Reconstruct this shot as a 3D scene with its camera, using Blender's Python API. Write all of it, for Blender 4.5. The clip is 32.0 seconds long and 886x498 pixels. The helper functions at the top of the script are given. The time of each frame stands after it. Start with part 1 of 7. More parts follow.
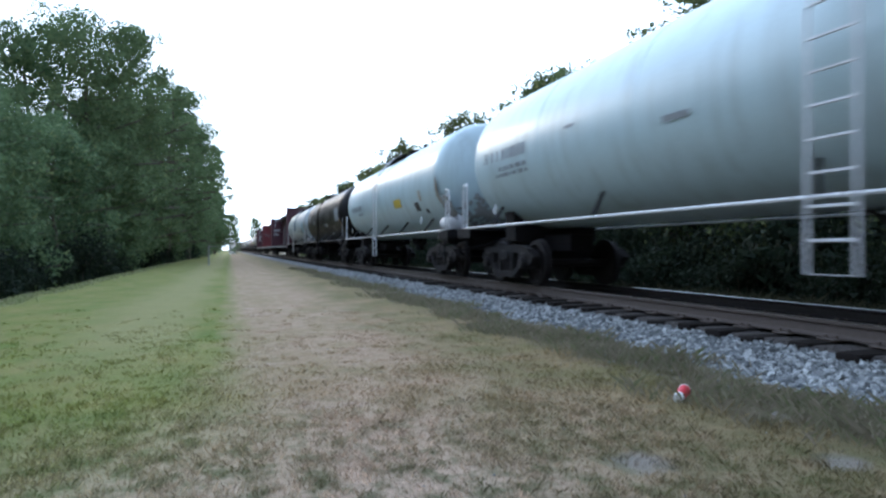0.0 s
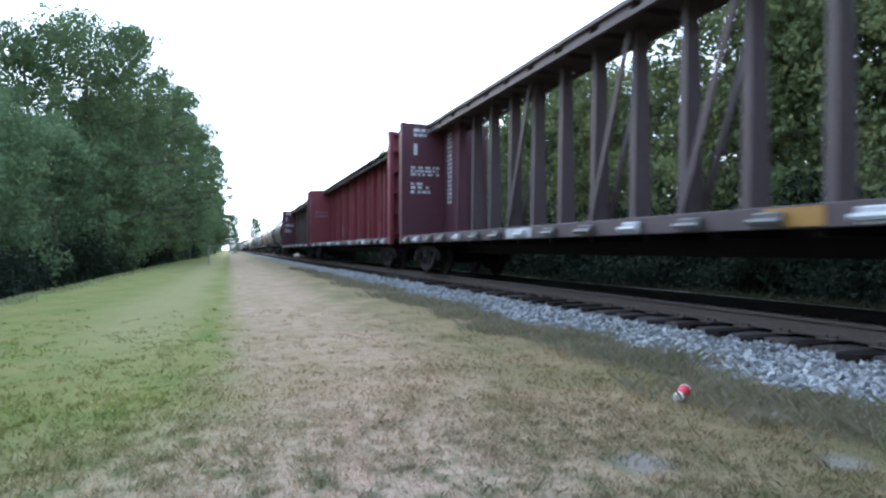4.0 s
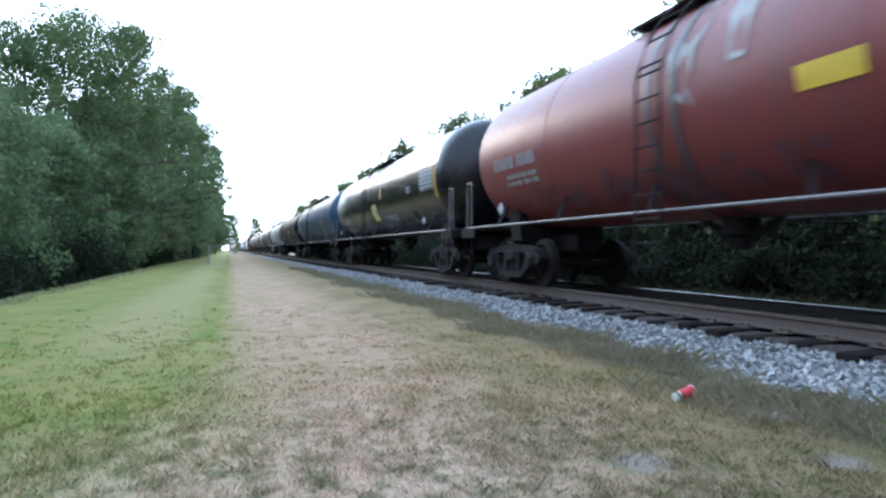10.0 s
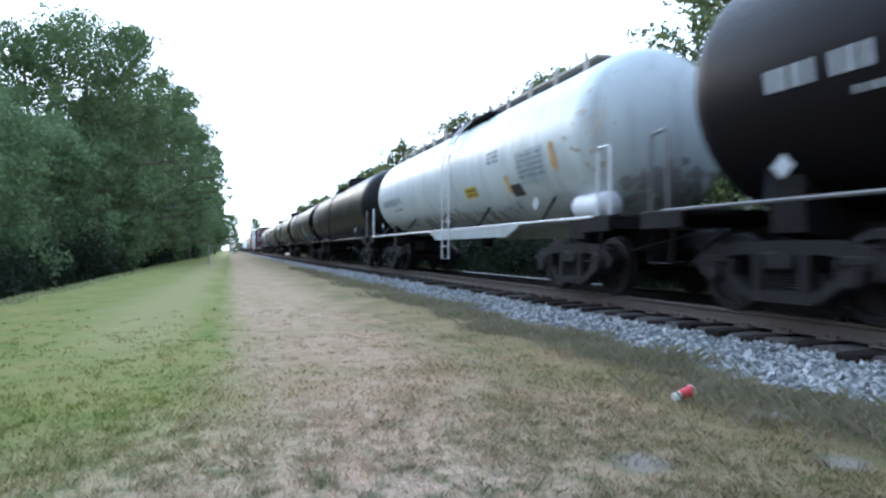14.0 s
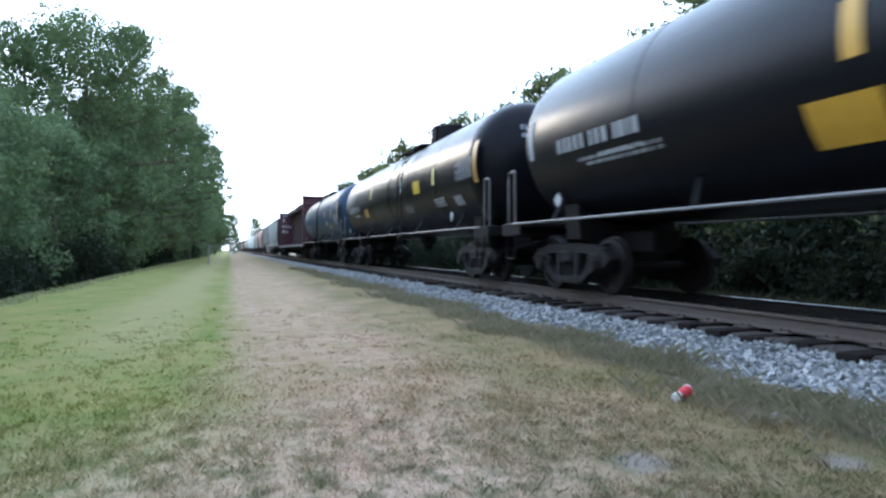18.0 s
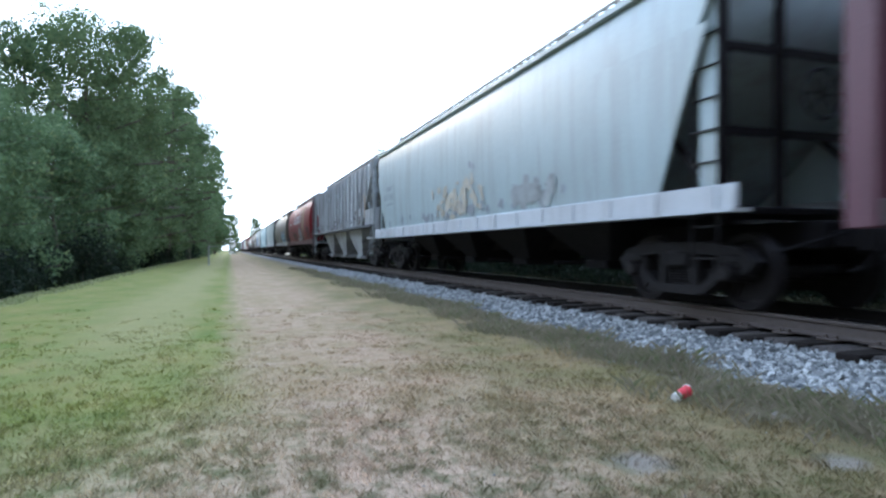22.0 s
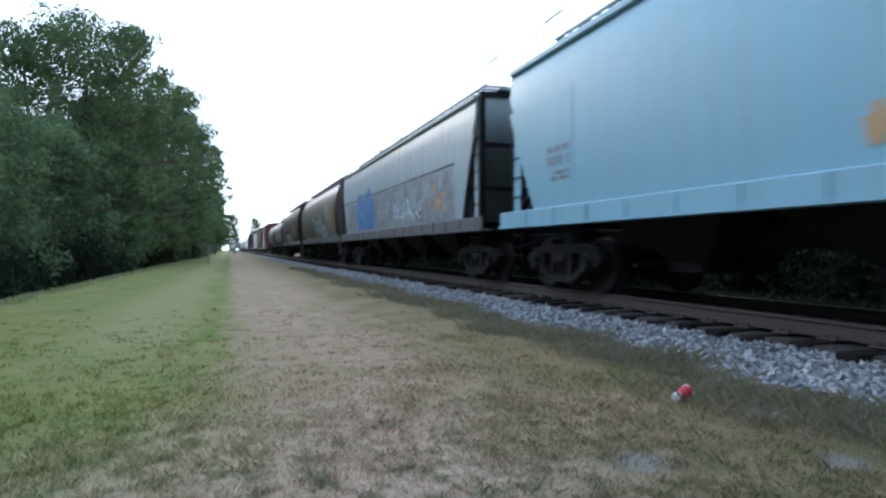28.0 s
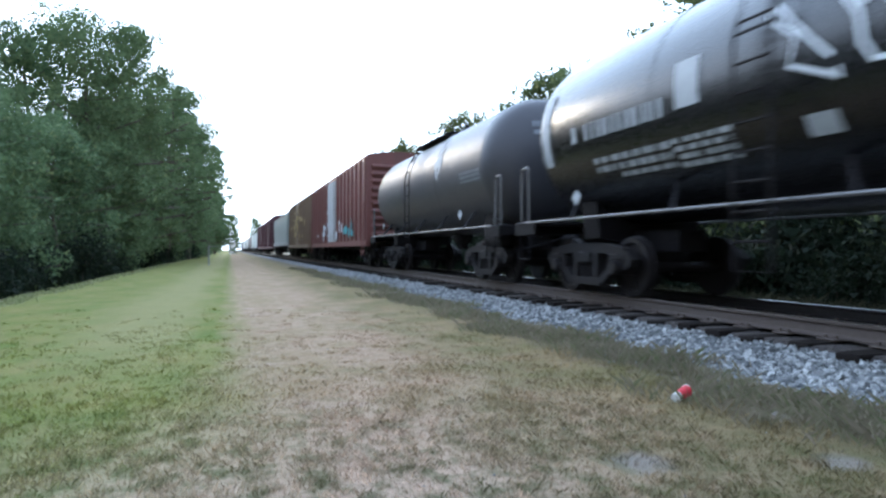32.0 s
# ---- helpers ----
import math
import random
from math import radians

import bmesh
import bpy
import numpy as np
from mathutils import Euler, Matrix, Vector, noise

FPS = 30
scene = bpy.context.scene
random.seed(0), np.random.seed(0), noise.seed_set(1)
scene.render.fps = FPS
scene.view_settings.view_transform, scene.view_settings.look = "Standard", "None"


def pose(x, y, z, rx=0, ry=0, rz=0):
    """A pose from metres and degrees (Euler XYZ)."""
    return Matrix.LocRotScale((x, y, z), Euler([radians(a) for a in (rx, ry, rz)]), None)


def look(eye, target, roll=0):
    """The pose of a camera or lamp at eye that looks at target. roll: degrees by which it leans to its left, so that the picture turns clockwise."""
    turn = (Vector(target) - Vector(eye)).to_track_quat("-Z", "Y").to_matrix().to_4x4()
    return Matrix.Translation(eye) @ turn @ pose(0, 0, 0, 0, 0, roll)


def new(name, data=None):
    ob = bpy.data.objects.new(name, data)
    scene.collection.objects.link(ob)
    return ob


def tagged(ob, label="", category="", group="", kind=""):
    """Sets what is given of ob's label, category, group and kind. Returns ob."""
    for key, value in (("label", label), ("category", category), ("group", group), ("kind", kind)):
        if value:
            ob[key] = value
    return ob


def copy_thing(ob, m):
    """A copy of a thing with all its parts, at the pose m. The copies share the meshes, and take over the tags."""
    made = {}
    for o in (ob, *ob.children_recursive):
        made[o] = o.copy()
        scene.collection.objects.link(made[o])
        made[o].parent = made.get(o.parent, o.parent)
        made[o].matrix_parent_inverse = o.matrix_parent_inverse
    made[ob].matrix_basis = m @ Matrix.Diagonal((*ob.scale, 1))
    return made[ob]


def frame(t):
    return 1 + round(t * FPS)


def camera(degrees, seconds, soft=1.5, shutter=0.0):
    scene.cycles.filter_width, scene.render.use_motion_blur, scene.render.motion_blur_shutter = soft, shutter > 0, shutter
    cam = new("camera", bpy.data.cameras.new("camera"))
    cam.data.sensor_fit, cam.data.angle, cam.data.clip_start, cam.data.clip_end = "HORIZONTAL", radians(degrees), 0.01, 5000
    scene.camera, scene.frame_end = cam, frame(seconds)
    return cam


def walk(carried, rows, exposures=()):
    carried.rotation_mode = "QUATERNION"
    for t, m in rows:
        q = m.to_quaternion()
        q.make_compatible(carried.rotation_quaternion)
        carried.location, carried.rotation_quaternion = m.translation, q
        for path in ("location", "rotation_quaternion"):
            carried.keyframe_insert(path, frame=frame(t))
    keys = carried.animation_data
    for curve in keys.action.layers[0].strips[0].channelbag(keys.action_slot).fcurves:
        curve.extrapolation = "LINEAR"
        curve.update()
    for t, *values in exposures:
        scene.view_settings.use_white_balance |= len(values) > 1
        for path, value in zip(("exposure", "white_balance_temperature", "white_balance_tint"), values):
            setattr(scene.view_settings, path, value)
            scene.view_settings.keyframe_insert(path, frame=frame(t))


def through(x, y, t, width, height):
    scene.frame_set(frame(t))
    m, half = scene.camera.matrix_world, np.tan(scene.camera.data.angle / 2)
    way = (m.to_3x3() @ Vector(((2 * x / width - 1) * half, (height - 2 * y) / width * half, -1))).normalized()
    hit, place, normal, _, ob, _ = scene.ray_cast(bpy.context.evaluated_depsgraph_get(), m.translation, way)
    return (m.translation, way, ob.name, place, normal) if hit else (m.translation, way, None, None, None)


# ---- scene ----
# Plan, in metres: x to the right across the line, y along the line, z up. The camera stands over x = 0, y = 0.
EYE = 1.20            # lens above the mown grass
RAIL = 0.48           # top of rail
TRACK = 6.55          # centre line of the track
HALF = 0.7525         # half the distance between rail heads
LENS = 70.0
HEADING = 18.6        # degrees to the right of the line of the track

cam = camera(LENS, 32.0, soft=2.5, shutter=0.25)
_t = math.radians(HEADING)
VIEW = look((0, 0, EYE), (math.sin(_t) * 100, math.cos(_t) * 100, EYE + 0.09))
walk(cam, [(0.0, VIEW), (32.0, VIEW)], exposures=[(0.0, -0.08), (1.5, 0.0), (3.0, 0.2), (6.0, 0.5), (9.0, 0.5), (13.0, 0.4), (14.0, 0.36), (14.6, 0.12), (16.5, 0.33), (17.0, 0.35), (20.0, 0.46), (22.0, 0.36), (23.0, 0.05), (24.2, 0.08), (25.2, 0.2), (28.0, -0.18), (29.0, -0.14), (31.0, 0.32), (32.0, 0.34)])


def run(t):
    """Metres that the train has gone after t seconds."""
    return 16.48 * t - 0.01435 * t * t + 0.000715 * t ** 3


# ---- daylight: thin bright overcast, low sun ahead and to the left ----
world = bpy.data.worlds.new("sky")
scene.world = world
world.use_nodes = True
_n, _l = world.node_tree.nodes, world.node_tree.links
_n.clear()
_out = _n.new("ShaderNodeOutputWorld")
_bg = _n.new("ShaderNodeBackground")
_sky = _n.new("ShaderNodeTexSky")
_sky.sky_type = "NISHITA"
_sky.sun_disc = False
_sky.sun_elevation = radians(16)
_sky.sun_rotation = radians(-14)
_sky.air_density, _sky.dust_density, _sky.ozone_density = 1.0, 2.0, 1.0
_tc = _n.new("ShaderNodeTexCoord")
_sep = _n.new("ShaderNodeSeparateXYZ")
_l.new(_tc.outputs["Generated"], _sep.inputs[0])
_lift = _n.new("ShaderNodeMapRange")   # an overcast sky is brightest overhead
_lift.inputs[1].default_value, _lift.inputs[2].default_value = 0.06, 0.6
_lift.inputs[3].default_value, _lift.inputs[4].default_value = 0.0, 1.0
_l.new(_sep.outputs[2], _lift.inputs[0])
_cloud = _n.new("ShaderNodeMix")
_cloud.data_type = "RGBA"
_cloud.inputs[6].default_value = (15.6, 16.0, 16.6, 1)
_cloud.inputs[7].default_value = (17.2, 23.4, 34.8, 1)
_l.new(_lift.outputs[0], _cloud.inputs[0])
_haze = _n.new("ShaderNodeMix")
_haze.data_type = "RGBA"
_haze.inputs[0].default_value = 0.86
_l.new(_sky.outputs[0], _haze.inputs[6])
_l.new(_cloud.outputs[2], _haze.inputs[7])
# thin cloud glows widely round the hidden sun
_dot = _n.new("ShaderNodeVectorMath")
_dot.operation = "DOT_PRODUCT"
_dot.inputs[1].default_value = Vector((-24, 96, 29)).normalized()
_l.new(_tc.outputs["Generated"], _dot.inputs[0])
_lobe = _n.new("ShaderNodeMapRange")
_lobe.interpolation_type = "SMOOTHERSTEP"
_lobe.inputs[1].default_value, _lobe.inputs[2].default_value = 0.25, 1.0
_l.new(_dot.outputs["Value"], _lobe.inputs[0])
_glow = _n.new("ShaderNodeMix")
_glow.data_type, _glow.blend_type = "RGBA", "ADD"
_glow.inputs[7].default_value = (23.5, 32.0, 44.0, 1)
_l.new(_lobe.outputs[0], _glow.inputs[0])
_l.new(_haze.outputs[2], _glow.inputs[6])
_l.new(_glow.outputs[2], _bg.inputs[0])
_bg.inputs[1].default_value = 0.071
_l.new(_bg.outputs[0], _out.inputs[0])
sun_data = bpy.data.lights.new("sun", "SUN")
sun_data.energy, sun_data.angle, sun_data.color = 1.1, radians(10), (1.0, 0.87, 0.7)
sun = new("sun", sun_data)
sun.matrix_basis = look((-24, 96, 29), (0, 0, 0))


# ---- materials ----
def nodes_of(name):
    m = bpy.data.materials.new(name)
    m.use_nodes = True
    n, l = m.node_tree.nodes, m.node_tree.links
    return m, n, l, n["Principled BSDF"]


def mix_node(n, l, fac, a, b):
    x = n.new("ShaderNodeMix")
    x.data_type = "RGBA"
    for sock, v in ((x.inputs[0], fac), (x.inputs[6], a), (x.inputs[7], b)):
        if isinstance(v, (tuple, list)):
            sock.default_value = (*v[:3], 1)
        elif isinstance(v, (int, float)):
            sock.default_value = v
        else:
            l.new(v, sock)
    return x.outputs[2]


def noise_node(n, l, coord, scale, detail=4.0, rough=0.6, stretch=(1, 1, 1)):
    m = n.new("ShaderNodeMapping")
    m.inputs["Scale"].default_value = stretch
    l.new(coord, m.inputs[0])
    x = n.new("ShaderNodeTexNoise")
    x.inputs["Scale"].default_value, x.inputs["Detail"].default_value, x.inputs["Roughness"].default_value = scale, detail, rough
    l.new(m.outputs[0], x.inputs["Vector"])
    return x.outputs[0]


def ramp_node(n, l, fac, lo, hi, v0=0.0, v1=1.0):
    x = n.new("ShaderNodeMapRange")
    x.inputs[1].default_value, x.inputs[2].default_value, x.inputs[3].default_value, x.inputs[4].default_value = lo, hi, v0, v1
    l.new(fac, x.inputs[0])
    return x.outputs[0]


def bump_node(n, l, b, height, strength, distance):
    x = n.new("ShaderNodeBump")
    x.inputs["Strength"].default_value, x.inputs["Distance"].default_value = strength, distance
    l.new(height, x.inputs["Height"])
    l.new(x.outputs[0], b.inputs["Normal"])


def coords(n, l):
    """Object coordinates, shifted from thing to thing."""
    tc, oi = n.new("ShaderNodeTexCoord"), n.new("ShaderNodeObjectInfo")
    add, mul = n.new("ShaderNodeVectorMath"), n.new("ShaderNodeMath")
    mul.operation = "MULTIPLY"
    mul.inputs[1].default_value = 37.0
    l.new(oi.outputs["Random"], mul.inputs[0])
    l.new(tc.outputs["Object"], add.inputs[0])
    l.new(mul.outputs[0], add.inputs[1])
    return add.outputs[0], oi.outputs["Random"]


def paint(name, colour, rough=0.4, dirt=(0.10, 0.08, 0.065), amount=0.5, streak=0.5, metal=0.0, spec=0.5, dents=0.25, coat=0.0):
    """Weathered paint on steel: broad fading, run-down streaks, fine grime and dents."""
    m, n, l, b = nodes_of(name)
    co, rnd = coords(n, l)
    broad = ramp_node(n, l, noise_node(n, l, co, 0.55, 3), 0.38, 0.72, 0.0, amount)
    runs = ramp_node(n, l, noise_node(n, l, co, 2.2, 5, 0.65, (1.0, 1.6, 0.12)), 0.48, 0.78, 0.0, streak)
    fine = noise_node(n, l, co, 26, 5, 0.7)
    c = mix_node(n, l, broad, colour, tuple(0.62 * a + 0.38 * d for a, d in zip(colour, dirt)))
    c = mix_node(n, l, runs, c, dirt)
    c = mix_node(n, l, ramp_node(n, l, fine, 0.35, 0.8, 0.0, 0.22), c, tuple(0.5 * x for x in colour))
    l.new(c, b.inputs["Base Color"])
    r = ramp_node(n, l, fine, 0.3, 0.75, rough - 0.08, min(1.0, rough + 0.2))
    l.new(r, b.inputs["Roughness"])
    b.inputs["Metallic"].default_value = metal
    b.inputs["Specular IOR Level"].default_value = spec
    b.inputs["Coat Weight"].default_value, b.inputs["Coat Roughness"].default_value = coat, 0.12
    bump_node(n, l, b, noise_node(n, l, co, 1.3, 2), dents, 0.03)
    return m


def plain(name, colour, rough=0.6, vary=0.3, scale=8.0, metal=0.0, bump=0.2, dist=0.01):
    m, n, l, b = nodes_of(name)
    co, rnd = coords(n, l)
    f = noise_node(n, l, co, scale, 5, 0.65)
    g = noise_node(n, l, co, scale * 0.13, 3, 0.5)
    c = mix_node(n, l, ramp_node(n, l, f, 0.3, 0.75), tuple(x * (1 - vary) for x in colour), tuple(min(1, x * (1 + vary)) for x in colour))
    c = mix_node(n, l, ramp_node(n, l, g, 0.35, 0.7, 0, 0.45), c, tuple(x * 0.6 for x in colour))
    l.new(c, b.inputs["Base Color"])
    b.inputs["Roughness"].default_value = rough
    b.inputs["Metallic"].default_value = metal
    bump_node(n, l, b, f, bump, dist)
    return m


P = {
    "white": paint("white_tank_paint", (0.375, 0.48, 0.505), 0.34, (0.2, 0.2, 0.195), 0.35, 0.45),
    "white_dirty": paint("dirty_white_paint", (0.44, 0.495, 0.5), 0.42, (0.19, 0.165, 0.15), 0.45, 0.55),
    "black": paint("black_tank_paint", (0.0045, 0.005, 0.008), 0.31, (0.007, 0.007, 0.0085), 0.4, 0.3, spec=0.13, dents=0.12),
    "black_gloss": paint("glossy_black_paint", (0.0035, 0.004, 0.006), 0.24, (0.007, 0.007, 0.0085), 0.25, 0.15, spec=0.42, dents=0.1),
    "black_dull": paint("dull_black_paint", (0.0085, 0.0075, 0.0085), 0.4, (0.016, 0.013, 0.013), 0.5, 0.45, spec=0.14),
    "brown_black": paint("brown_black_paint", (0.007, 0.0058, 0.0075), 0.42, (0.012, 0.0095, 0.0105), 0.5, 0.5, spec=0.06),
    "slate": paint("slate_blue_paint", (0.028, 0.066, 0.112), 0.4, (0.026, 0.035, 0.045), 0.4, 0.3, spec=0.18),
    "blue_tank": paint("blue_tank_paint", (0.03, 0.062, 0.104), 0.42, (0.026, 0.038, 0.054), 0.4, 0.3, spec=0.22),
    "grey_dark": paint("dark_grey_paint", (0.045, 0.045, 0.052), 0.42, (0.04, 0.035, 0.036), 0.5, 0.35),
    "red_tank": paint("red_oxide_paint", (0.155, 0.03, 0.03), 0.42, (0.085, 0.042, 0.038), 0.6, 0.6, spec=0.3),
    "red": paint("red_paint", (0.215, 0.013, 0.019), 0.45, (0.055, 0.022, 0.022), 0.6, 0.75, spec=0.25),
    "maroon": paint("maroon_paint", (0.095, 0.028, 0.042), 0.55, (0.045, 0.027, 0.03), 0.5, 0.45),
    "opera_red": paint("faded_red_paint", (0.19, 0.03, 0.042), 0.55, (0.09, 0.03, 0.036), 0.5, 0.5),
    "deck_brown": paint("brown_steel", (0.075, 0.053, 0.055), 0.65, (0.042, 0.03, 0.03), 0.6, 0.5),
    "hopper_white": paint("pale_hopper_paint", (0.3, 0.372, 0.385), 0.42, (0.15, 0.125, 0.1), 0.55, 0.6),
    "hopper_blue": paint("light_blue_paint", (0.2, 0.395, 0.475), 0.4, (0.2, 0.24, 0.25), 0.35, 0.4),
    "hopper_grey": paint("grey_hopper_paint", (0.37, 0.385, 0.39), 0.55, (0.085, 0.065, 0.06), 0.75, 1.0, spec=0.3),
    "hopper_brown": paint("taupe_hopper_paint", (0.034, 0.027, 0.027), 0.45, (0.019, 0.014, 0.0145), 0.6, 0.9, spec=0.12),
    "hopper_olive": paint("olive_grey_paint", (0.115, 0.104, 0.085), 0.42, (0.05, 0.041, 0.038), 0.6, 0.95, spec=0.25),
    "box_brown": paint("boxcar_brown_paint", (0.17, 0.06, 0.05), 0.55, (0.09, 0.05, 0.04), 0.55, 0.6),
    "box_olive": paint("weathered_boxcar_paint", (0.19, 0.13, 0.085), 0.6, (0.1, 0.06, 0.04), 0.6, 0.6),
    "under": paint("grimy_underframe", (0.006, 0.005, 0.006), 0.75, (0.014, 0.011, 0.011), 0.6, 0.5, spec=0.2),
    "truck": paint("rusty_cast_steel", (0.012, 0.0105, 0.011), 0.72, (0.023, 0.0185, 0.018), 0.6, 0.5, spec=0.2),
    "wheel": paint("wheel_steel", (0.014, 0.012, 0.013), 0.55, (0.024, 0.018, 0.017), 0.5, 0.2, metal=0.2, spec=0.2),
    "sill_white": paint("white_sill_paint", (0.42, 0.44, 0.46), 0.5, (0.2, 0.16, 0.14), 0.5, 0.6),
    "pipe_white": paint("white_rail_paint", (0.55, 0.56, 0.58), 0.45, (0.25, 0.2, 0.18), 0.5, 0.3),
    "pipe_grey": paint("grey_rail_steel", (0.1, 0.097, 0.1), 0.5, (0.06, 0.05, 0.045), 0.5, 0.3),
    "stencil": plain("white_stencil", (0.31, 0.335, 0.355), 0.6, 0.15, 6),
    "stencil_grey": plain("grey_stencil", (0.2, 0.22, 0.24), 0.6, 0.2, 6),
    "yellow": plain("yellow_sheeting", (0.5, 0.35, 0.03), 0.45, 0.12, 6),
    "lime": plain("pale_yellow_panel", (0.46, 0.42, 0.15), 0.5, 0.15, 6),
    "orange": plain("orange_sheeting", (0.3, 0.155, 0.032), 0.45, 0.12, 6),
    "orange_bright": plain("amber_sheeting", (0.5, 0.28, 0.03), 0.45, 0.12, 6),
    "g_blue": plain("blue_spray_paint", (0.07, 0.2, 0.4), 0.55, 0.4, 2),
    "g_teal": plain("teal_spray_paint", (0.03, 0.3, 0.33), 0.55, 0.3, 2),
    "g_white": plain("white_spray_paint", (0.6, 0.64, 0.68), 0.55, 0.25, 2),
    "g_dark": plain("black_spray_paint", (0.02, 0.02, 0.025), 0.55, 0.3, 2),
    "g_red": plain("red_spray_paint", (0.5, 0.05, 0.05), 0.55, 0.3, 2),
    "g_gold": plain("ochre_spray_paint", (0.45, 0.32, 0.1), 0.55, 0.3, 2),
    "rust_patch": plain("rust_patch", (0.16, 0.085, 0.05), 0.8, 0.45, 3),
    "grey_over": plain("grey_overpaint", (0.25, 0.27, 0.275), 0.5, 0.5, 2.5),
    "band_blue": paint("faded_blue_grey_paint", (0.13, 0.19, 0.225), 0.5, (0.12, 0.12, 0.12), 0.5, 0.5),
    "cream": plain("cream_flaked_paint", (0.4, 0.36, 0.29), 0.7, 0.35, 3),
    "mud": plain("brown_grime", (0.075, 0.06, 0.05), 0.8, 0.4, 2.5),
    "sill_pink": paint("faded_pink_sill_paint", (0.1, 0.045, 0.045), 0.6, (0.07, 0.045, 0.04), 0.6, 0.7),
    "tan": plain("faded_wheat_paint", (0.27, 0.195, 0.125), 0.6, 0.2, 3),
    "olive_spray": plain("olive_gold_spray_paint", (0.15, 0.125, 0.055), 0.6, 0.4, 3),
    "dust": plain("grey_brown_road_dust", (0.27, 0.27, 0.265), 0.8, 0.25, 2.5),
    "walk": plain("galvanised_walkway", (0.4, 0.36, 0.32), 0.6, 0.3, 6),
    "wheat": plain("wheat_gold_paint", (0.5, 0.3, 0.13), 0.55, 0.3, 3),
}


# ---- mesh building blocks ----
def box(bm, x0, x1, y0, y1, z0, z1, bev=0.0):
    vs = [bm.verts.new((x, y, z)) for x in (x0, x1) for y in (y0, y1) for z in (z0, z1)]
    fs = [bm.faces.new([vs[i] for i in f]) for f in ((0, 1, 3, 2), (4, 6, 7, 5), (0, 4, 5, 1), (2, 3, 7, 6), (0, 2, 6, 4), (1, 5, 7, 3))]
    if bev:
        es = list({e for f in fs for e in f.edges})
        bmesh.ops.bevel(bm, geom=es, offset=bev, segments=1, affect="EDGES")


def beam(bm, a, b, w, h):
    """A bar from a to b, w wide across and h high."""
    a, b = Vector(a), Vector(b)
    d = (b - a).normalized()
    side = d.cross(Vector((0, 0, 1)))
    if side.length < 0.05:
        side = Vector((1, 0, 0))
    side.normalize()
    up = side.cross(d).normalized()
    vs = [bm.verts.new(p + side * (w / 2 * i) + up * (h / 2 * j)) for p in (a, b) for i, j in ((-1, -1), (1, -1), (1, 1), (-1, 1))]
    for f in ((3, 2, 1, 0), (4, 5, 6, 7), (0, 1, 5, 4), (1, 2, 6, 5), (2, 3, 7, 6), (3, 0, 4, 7)):
        bm.faces.new([vs[i] for i in f])


def rod(bm, pts, r, n=6):
    """A round bar through the points."""
    rings = []
    pts = [Vector(p) for p in pts]
    for i, p in enumerate(pts):
        d = (pts[min(i + 1, len(pts) - 1)] - pts[max(i - 1, 0)]).normalized()
        ref = Vector((0, 0, 1)) if abs(d.z) < 0.9 else Vector((1, 0, 0))
        u = d.cross(ref).normalized()
        v = u.cross(d).normalized()
        rings.append([bm.verts.new(p + u * (r * math.cos(k * 2 * math.pi / n)) + v * (r * math.sin(k * 2 * math.pi / n))) for k in range(n)])
    for a, b in zip(rings, rings[1:]):
        for k in range(n):
            bm.faces.new((a[k], a[(k + 1) % n], b[(k + 1) % n], b[k]))
    bm.faces.new(rings[0][::-1])
    bm.faces.new(rings[-1])


def lathe(bm, profile, n=32, axis="y", at=(0, 0, 0)):
    """Turns (along, radius) pairs about an axis through at."""
    at = Vector(at)

    def place(s, r, k):
        c, q = r * math.cos(k * 2 * math.pi / n), r * math.sin(k * 2 * math.pi / n)
        return at + Vector({"x": (s, c, q), "y": (c, s, q), "z": (c, q, s)}[axis])
    rings = []
    for s, r in profile:
        rings.append([bm.verts.new(place(s, 0, 0))] if r < 1e-5 else [bm.verts.new(place(s, r, k)) for k in range(n)])
    for a, b in zip(rings, rings[1:]):
        for k in range(n):
            q = (k + 1) % n
            if len(a) == 1 and len(b) == 1:
                continue
            if len(a) == 1:
                bm.faces.new((a[0], b[q], b[k]))
            elif len(b) == 1:
                bm.faces.new((a[k], a[q], b[0]))
            else:
                bm.faces.new((a[k], a[q], b[q], b[k]))


def prism(bm, outline, x0, x1):
    """A plate with the outline in (y, z), from x0 to x1."""
    a = [bm.verts.new((x0, y, z)) for y, z in outline]
    b = [bm.verts.new((x1, y, z)) for y, z in outline]
    bm.faces.new(a)
    bm.faces.new(b[::-1])
    for i in range(len(a)):
        k = (i + 1) % len(a)
        bm.faces.new((a[k], a[i], b[i], b[k]))


def finish(bm, name, smooth=38):
    bmesh.ops.recalc_face_normals(bm, faces=bm.faces[:])
    me = bpy.data.meshes.new(name)
    bm.to_mesh(me)
    bm.free()
    if smooth:
        me.shade_smooth()
        me.set_sharp_from_angle(angle=radians(smooth))
    return me


def part(name, bm, material, parent, label="", at=None):
    me = finish(bm, name)
    me.materials.append(material)
    ob = new(name, me)
    ob.parent = parent
    if at is not None:
        ob.matrix_basis = at
    return tagged(ob, label)


STOCK = {}


def shared(name, key, make, material, parent, label="", at=None):
    """A part whose mesh is made once for each key; the material sits on the object."""
    if key not in STOCK:
        bm = bmesh.new()
        make(bm)
        STOCK[key] = finish(bm, name)
        STOCK[key].materials.append(material)
    ob = new(name, STOCK[key])
    ob.material_slots[0].link = "OBJECT"
    ob.material_slots[0].material = material
    ob.parent = parent
    if at is not None:
        ob.matrix_basis = at
    return tagged(ob, label)


